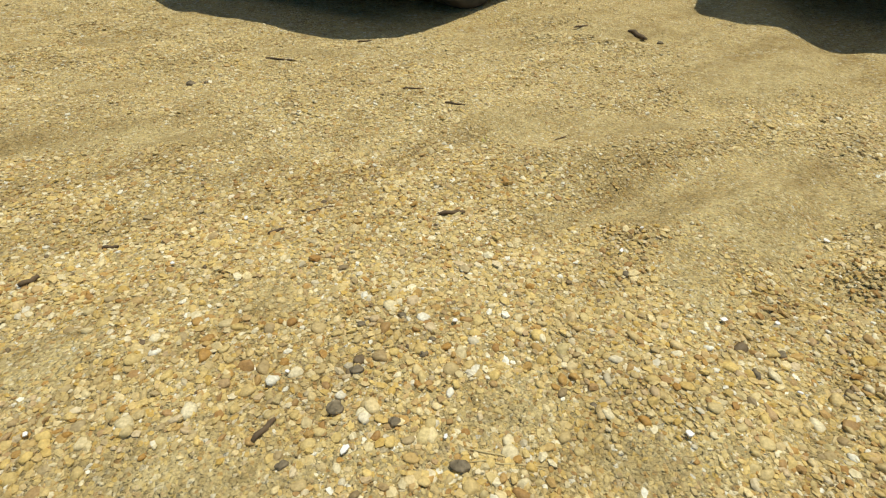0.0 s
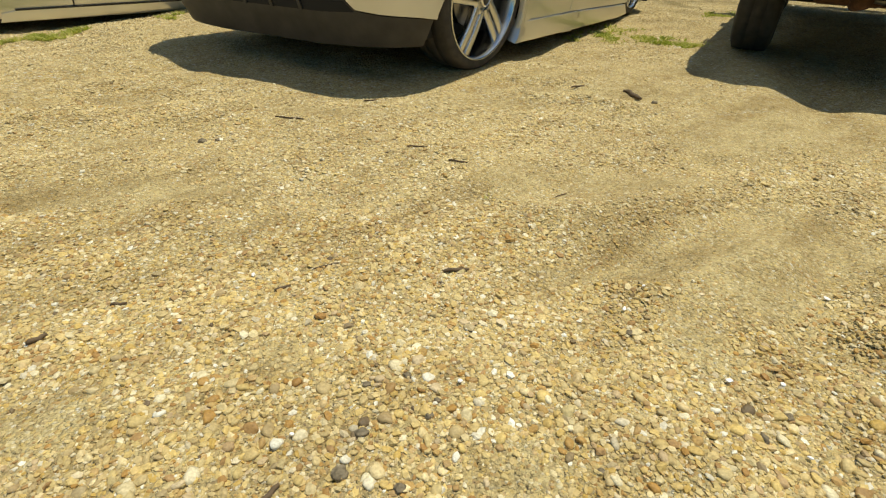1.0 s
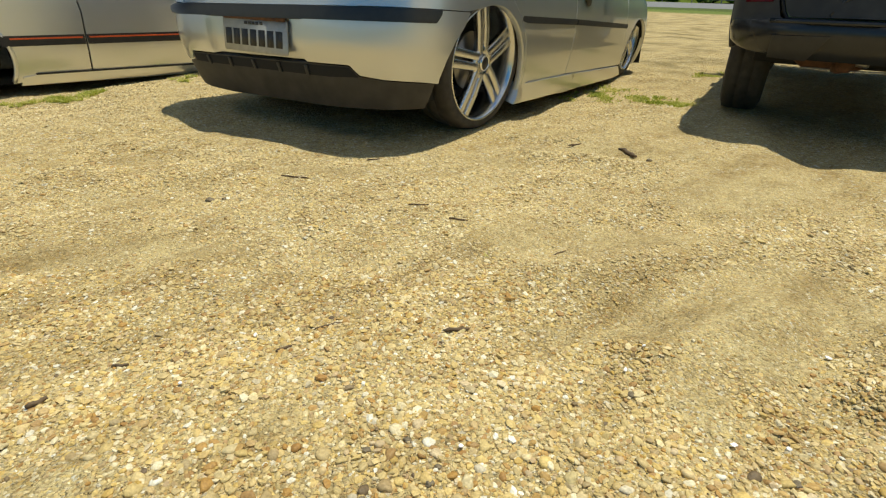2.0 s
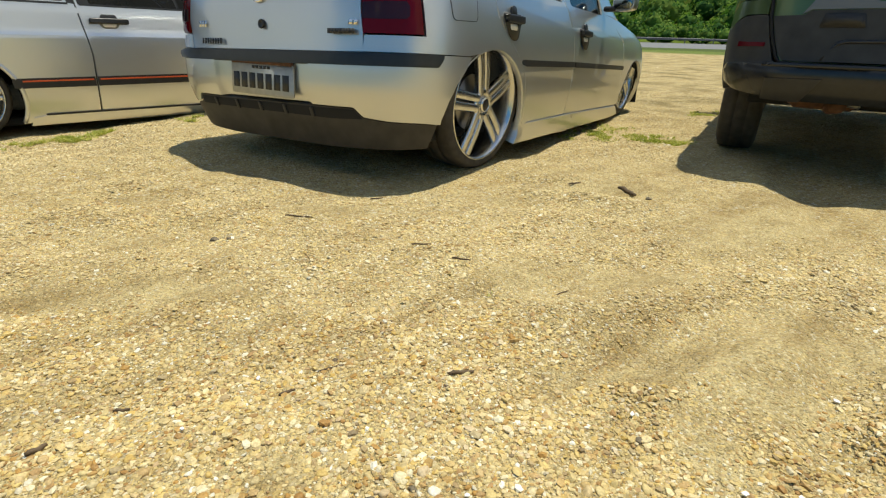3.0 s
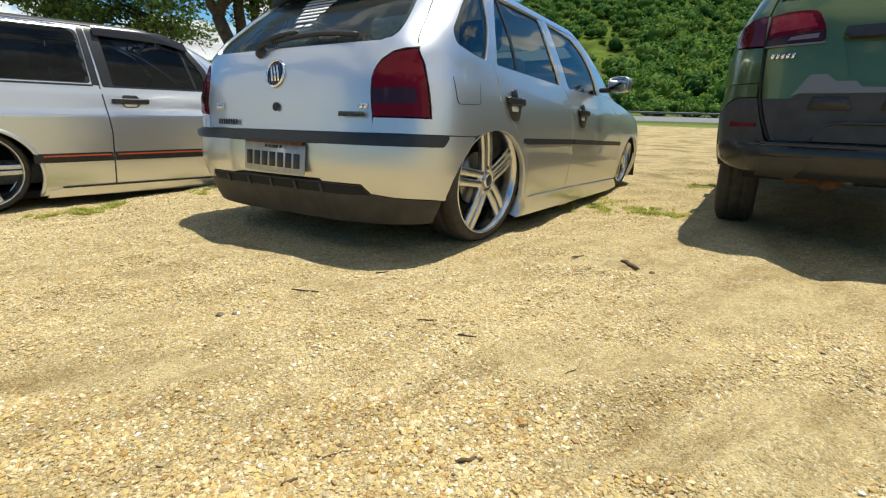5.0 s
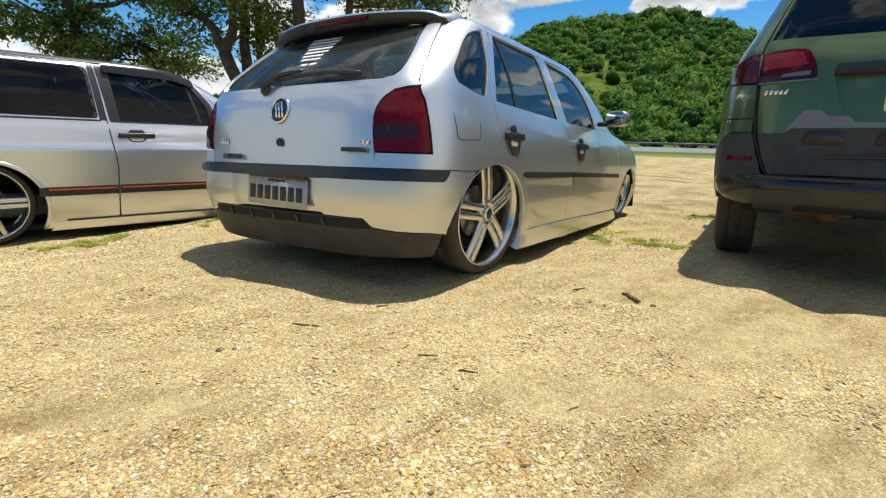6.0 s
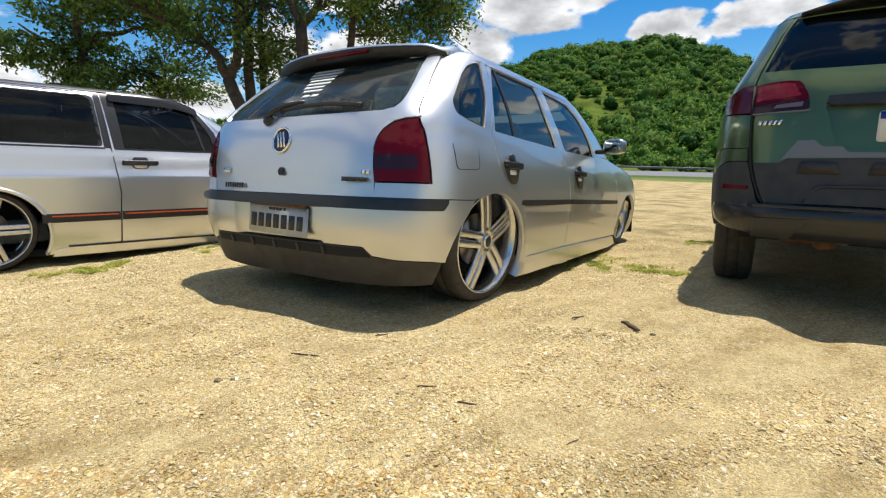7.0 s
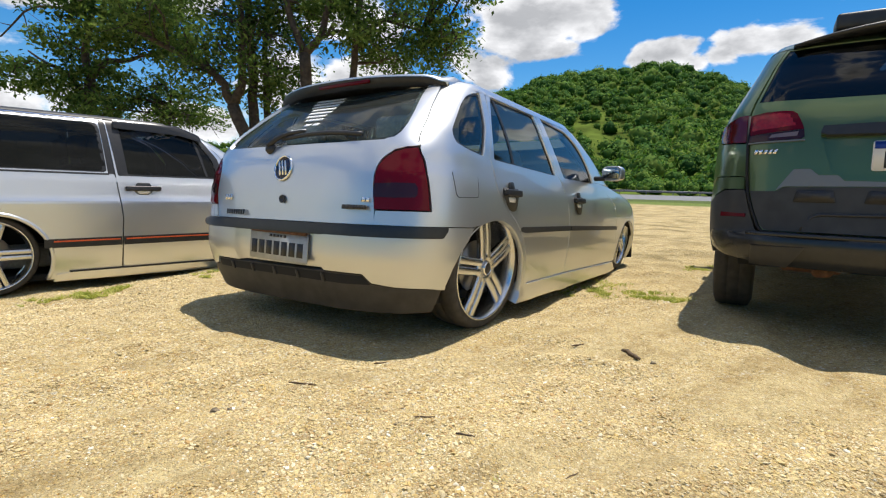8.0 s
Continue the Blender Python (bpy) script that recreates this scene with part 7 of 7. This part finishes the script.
tree(6, (-12.8, 17.0, -0.12), [(0.24, 0.16, [(-12.85, 17.04, -0.15), (-12.8, 17.04, 2.33), (-12.65, 17.04, 3.08), (-12.5, 17.04, 4.01)]),
                                (0.12, 0.04, [(-12.5, 17.04, 4.01), (-11.89, 17.04, 4.57), (-11.16, 17.04, 4.62), (-10.34, 17.04, 4.87)]),
                                (0.13, 0.05, [(-12.5, 17.04, 4.01), (-12.64, 17.04, 4.92), (-12.28, 17.04, 6.18), (-12.11, 17.04, 7.9)]),
                                (0.08, 0.03, [(-12.63, 17.04, 3.45), (-13.26, 17.04, 4.18), (-14.02, 17.04, 4.53), (-14.57, 17.04, 4.88)]),
                                (0.05, 0.022, [(-12.35, 17.0, 5.9), (-13.3, 17.0, 6.3), (-14.0, 17.0, 6.3), (-14.6, 17.0, 6.1), (-15.1, 17.0, 5.6), (-15.8, 17.0, 5.15)]),
                                (0.02, 0.008, [(-14.6, 17.0, 6.1), (-14.55, 17.0, 5.65), (-14.3, 17.0, 5.3)]), (0.018, 0.006, [(-15.05, 17.0, 5.65), (-15.4, 17.0, 5.75), (-15.8, 17.0, 5.72)]), (0.018, 0.006, [(-14.3, 17.0, 6.25), (-14.7, 17.0, 6.5), (-15.2, 17.0, 6.6)])],
     around([(-14.46, 17, 3.9), (-13.01, 17, 5.09), (-11.63, 17, 5.83), (-10.53, 17, 5.1), (-13.0, 17.2, 3.9), (-11.19, 17, 6.9), (-13.09, 17, 6.87), (-9.72, 17, 6.04), (-12.6, 17.5, 3.0), (-12.2, 17, 7.8), (-10.2, 17, 7.0), (-9.5, 17, 5.2)], 0.95, 8, 1), "wide broadleaf tree with a low spreading crown", leaf=0.108, dense=60)
tree(7, (-9.4, 16.0, -0.12), [(0.11, 0.04, [(-9.4, 16.0, -0.15), (-9.3, 16.0, 1.4), (-9.2, 16.0, 3.0)])],
     around([(-9.9, 16, 3.0), (-8.9, 16, 2.9), (-8.3, 16, 3.2), (-10.2, 16, 3.4), (-10.8, 16, 2.8), (-9.2, 16, 3.6), (-9.5, 16, 2.3)], 0.62, 9, 1), "small bushy tree behind the estate car")

# ---- grass, twigs and stones on the lot ----
def grass(name, spots, n, high, label):
    rng = np.random.default_rng(len(spots) * 7 + n)
    V = []
    for x, y, r, s in spots:
        for k in range(int(n * s)):
            a, d = rng.uniform(0, 6.28), r * math.sqrt(rng.random())
            px, py = x + d * math.cos(a) * 1.6, y + d * math.sin(a) * 1.1
            if noise.noise((px * 9, py * 9, 1)) + 0.6 * noise.noise((px * 30, py * 30, 5)) < 0.02 + 0.35 * d / r:
                continue
            h = high * rng.uniform(0.35, 1.0)
            b, lean = rng.uniform(0, 6.28), rng.uniform(0.5, 1.6) * h
            dx, dy, w = math.cos(b), math.sin(b), 0.0022 + 0.0016 * rng.random()
            z = lie(px, py) - 0.004
            V += [(px - dy * w, py + dx * w, z), (px + dy * w, py - dx * w, z), (px + dx * lean * 0.6 + dy * w * 0.7, py + dy * lean * 0.6 - dx * w * 0.7, z + h * 0.75), (px + dx * lean, py + dy * lean, z + h)]
    v = np.array(V)
    tagged(new(name, mesh_of(name, v, np.arange(len(v)).reshape(-1, 4), M_GRASS, False)), label, "grass", kind="stuff")


grass("grass", [(0.92, 3.55, 0.10, 1), (1.02, 3.50, 0.16, 1), (1.16, 3.42, 0.16, 1.2), (1.30, 3.38, 0.14, 1), (1.42, 3.30, 0.10, 0.8), (0.80, 3.40, 0.10, 0.6), (1.05, 3.32, 0.12, 0.7), (1.30, 3.22, 0.10, 0.6), (1.15, 3.80, 0.14, 0.6), (2.15, 4.65, 0.14, 0.9), (2.3, 4.7, 0.12, 0.6)], 1500, 0.026, "low green weeds between the parked cars")
grass("grass", [(-2.58, 3.0, 0.10, 0.8), (-2.46, 3.12, 0.13, 1.3), (-2.36, 3.18, 0.12, 1.2), (-2.25, 3.25, 0.11, 1), (-2.28, 3.10, 0.09, 0.7), (-1.95, 3.85, 0.08, 0.6), (-1.82, 3.56, 0.05, 0.4)], 1900, 0.030, "low green grass beside the estate car")
grass("grass", [(0.176, 1.185, 0.018, 0.3), (0.165, 1.19, 0.02, 0.3), (0.09, 1.17, 0.015, 0.12)], 60, 0.016, "tiny green weed sprouting from the sand")


def twig(x, y, length, r, turn, label, bend=0.15, seed=0, material=None):
    rng = np.random.default_rng(seed + 100)
    pts = []
    for k in range(6):
        t = k / 5 - 0.5
        pts.append((t * length, bend * length * (0.25 - t * t) + rng.normal(0, 0.02 * length), r * 0.7 + 0.3 * r * math.sin(k * 1.7)))
    ob = part("twig", tube(pts, [0.72 * r * q for q in (0.7, 1.0, 0.95, 1.05, 0.85, 0.5)], 8), material or M_TWIG)
    ob.matrix_world = pose(x, y, lie(x, y), 0, 0, turn)
    tagged(ob, label, "twig", "twigs on the gravel")


DEAD = "short dead brown twig lying on the gravel"
for i, (x, y, n, r, a) in enumerate(((0.015, 0.831, 0.048, 0.0055, 10), (-0.296, 0.776, 0.030, 0.004, 35), (-0.562, 0.721, 0.026, 0.004, 15), (-0.236, 0.857, 0.050, 0.0028, 30), (-0.532, 1.668, 0.10, 0.004, -8), (-0.10, 1.443, 0.062, 0.0035, 5),
                                      (0.019, 1.352, 0.055, 0.0038, -15), (0.535, 2.243, 0.07, 0.006, 25), (-0.62, 0.614, 0.028, 0.006, 55), (-0.195, 0.379, 0.034, 0.005, 60), (0.28, 1.21, 0.05, 0.0025, 40), (-0.30, 1.9, 0.05, 0.004, 20))):
    twig(x, y, n, r, a, DEAD, seed=i)
twig(0.727, 2.125, 0.12, 0.013, -74, "thick dark curl of bark lying on the sand", 0.3, 40)
for i, (y, a) in enumerate(((0.352, -4), (0.358, -9))):
    twig(0.08, y, 0.085, 0.0014, a, "pale dry pine needle stalk on the pebbles", 0.05, 60 + i, M_STRAW)


def stone(x, y, r, turn, squash, label, seed):
    bm = bmesh.new()
    bmesh.ops.create_icosphere(bm, subdivisions=3, radius=r * 0.8)
    for v in bm.verts:
        v.co *= 1 + 0.45 * noise.noise(v.co / r * 1.6 + Vector((seed * 3.1, 0, 0)))
        v.co = Vector((v.co.x, v.co.y * squash, v.co.z * 0.55))
    ob = part("stone", bm, M_STONE)
    ob.matrix_world = pose(x, y, lie(x, y) + r * 0.25, 0, 0, turn)
    tagged(ob, label, "stone", "dark stones in the gravel")


for i, (x, y, r, a, q) in enumerate(((-0.12, 0.41, 0.0125, 20, 0.85), (-0.165, 0.34, 0.009, 40, 0.6), (-0.01, 0.524, 0.006, 0, 0.8), (-0.02, 0.496, 0.008, 30, 0.7), (-0.055, 0.567, 0.007, 0, 0.9), (-0.104, 0.465, 0.011, 10, 0.7), (0.411, 0.482, 0.011, 80, 0.6),
                                      (0.466, 0.522, 0.010, 20, 0.7), (-0.11, 0.547, 0.007, 0, 0.8), (0.296, 0.678, 0.009, 0, 0.8), (0.027, 0.347, 0.013, 0, 0.7), (-0.048, 0.397, 0.010, 0, 0.8), (-0.743, 1.482, 0.016, 20, 0.8), (0.19, 0.43, 0.006, 0, 0.8),
                                      (0.78, 2.02, 0.014, 0, 0.7), (-0.70, 1.49, 0.009, 0, 0.8))):
    stone(x, y, r, a, q, "small dark grey stone among pale pebbles", i)

# ---- bright chips of shell and quartz ----
def chip(x, y, r, turn):
    rng = np.random.default_rng(int(1000 * (x + 2 * y)))
    pts = [(r * rng.uniform(0.6, 1.1) * math.cos(k), 0.7 * r * rng.uniform(0.6, 1.1) * math.sin(k)) for k in (0.2, 1.1, 2.3, 3.2, 4.4, 5.4)]
    ob = part("chip", slab(pts, 0.0025, None, 0.0006), M_CHIP)
    ob.matrix_world = pose(x, y, lie(x, y) + 0.005, rng.uniform(-14, 14), rng.uniform(-14, 14), turn)
    tagged(ob, "tiny white shell chip lying on the pebbles", "shell chip", "shell chips in the gravel")


for i, (x, y) in enumerate(((-0.19, 0.46), (0.02, 0.56), (0.29, 0.39), (0.46, 0.46), (0.49, 0.58), (-0.10, 0.36), (-0.45, 0.36), (-0.43, 0.67), (0.41, 0.58), (0.01, 0.38), (-0.36, 0.81), (0.70, 0.81), (0.35, 0.79), (0.30, 0.73))):
    chip(x, y, 0.0042 + 0.0015 * (i % 3), 47 * i)

# ---- the pebbles that lie nearest, each by itself ----
shapes, tri = stones(np.array([(0.0, 0.0, 1.0)] * 24), 2, True)
shapes = shapes - shapes.mean(axis=1, keepdims=True)
kinds = [mesh_of("pebble", s, tri, M_PEBBLE) for s in shapes]
for k, (x, y, r) in enumerate(near[pick]):
    ob = new("pebble", kinds[k % 24])
    ob.parent = GROUND
    ob.matrix_basis = pose(x, y, lie(x, y) + r * 0.05, RNG.normal(0, 12), RNG.normal(0, 12), RNG.uniform(0, 360)) @ Matrix.Diagonal((r, r, r, 1))
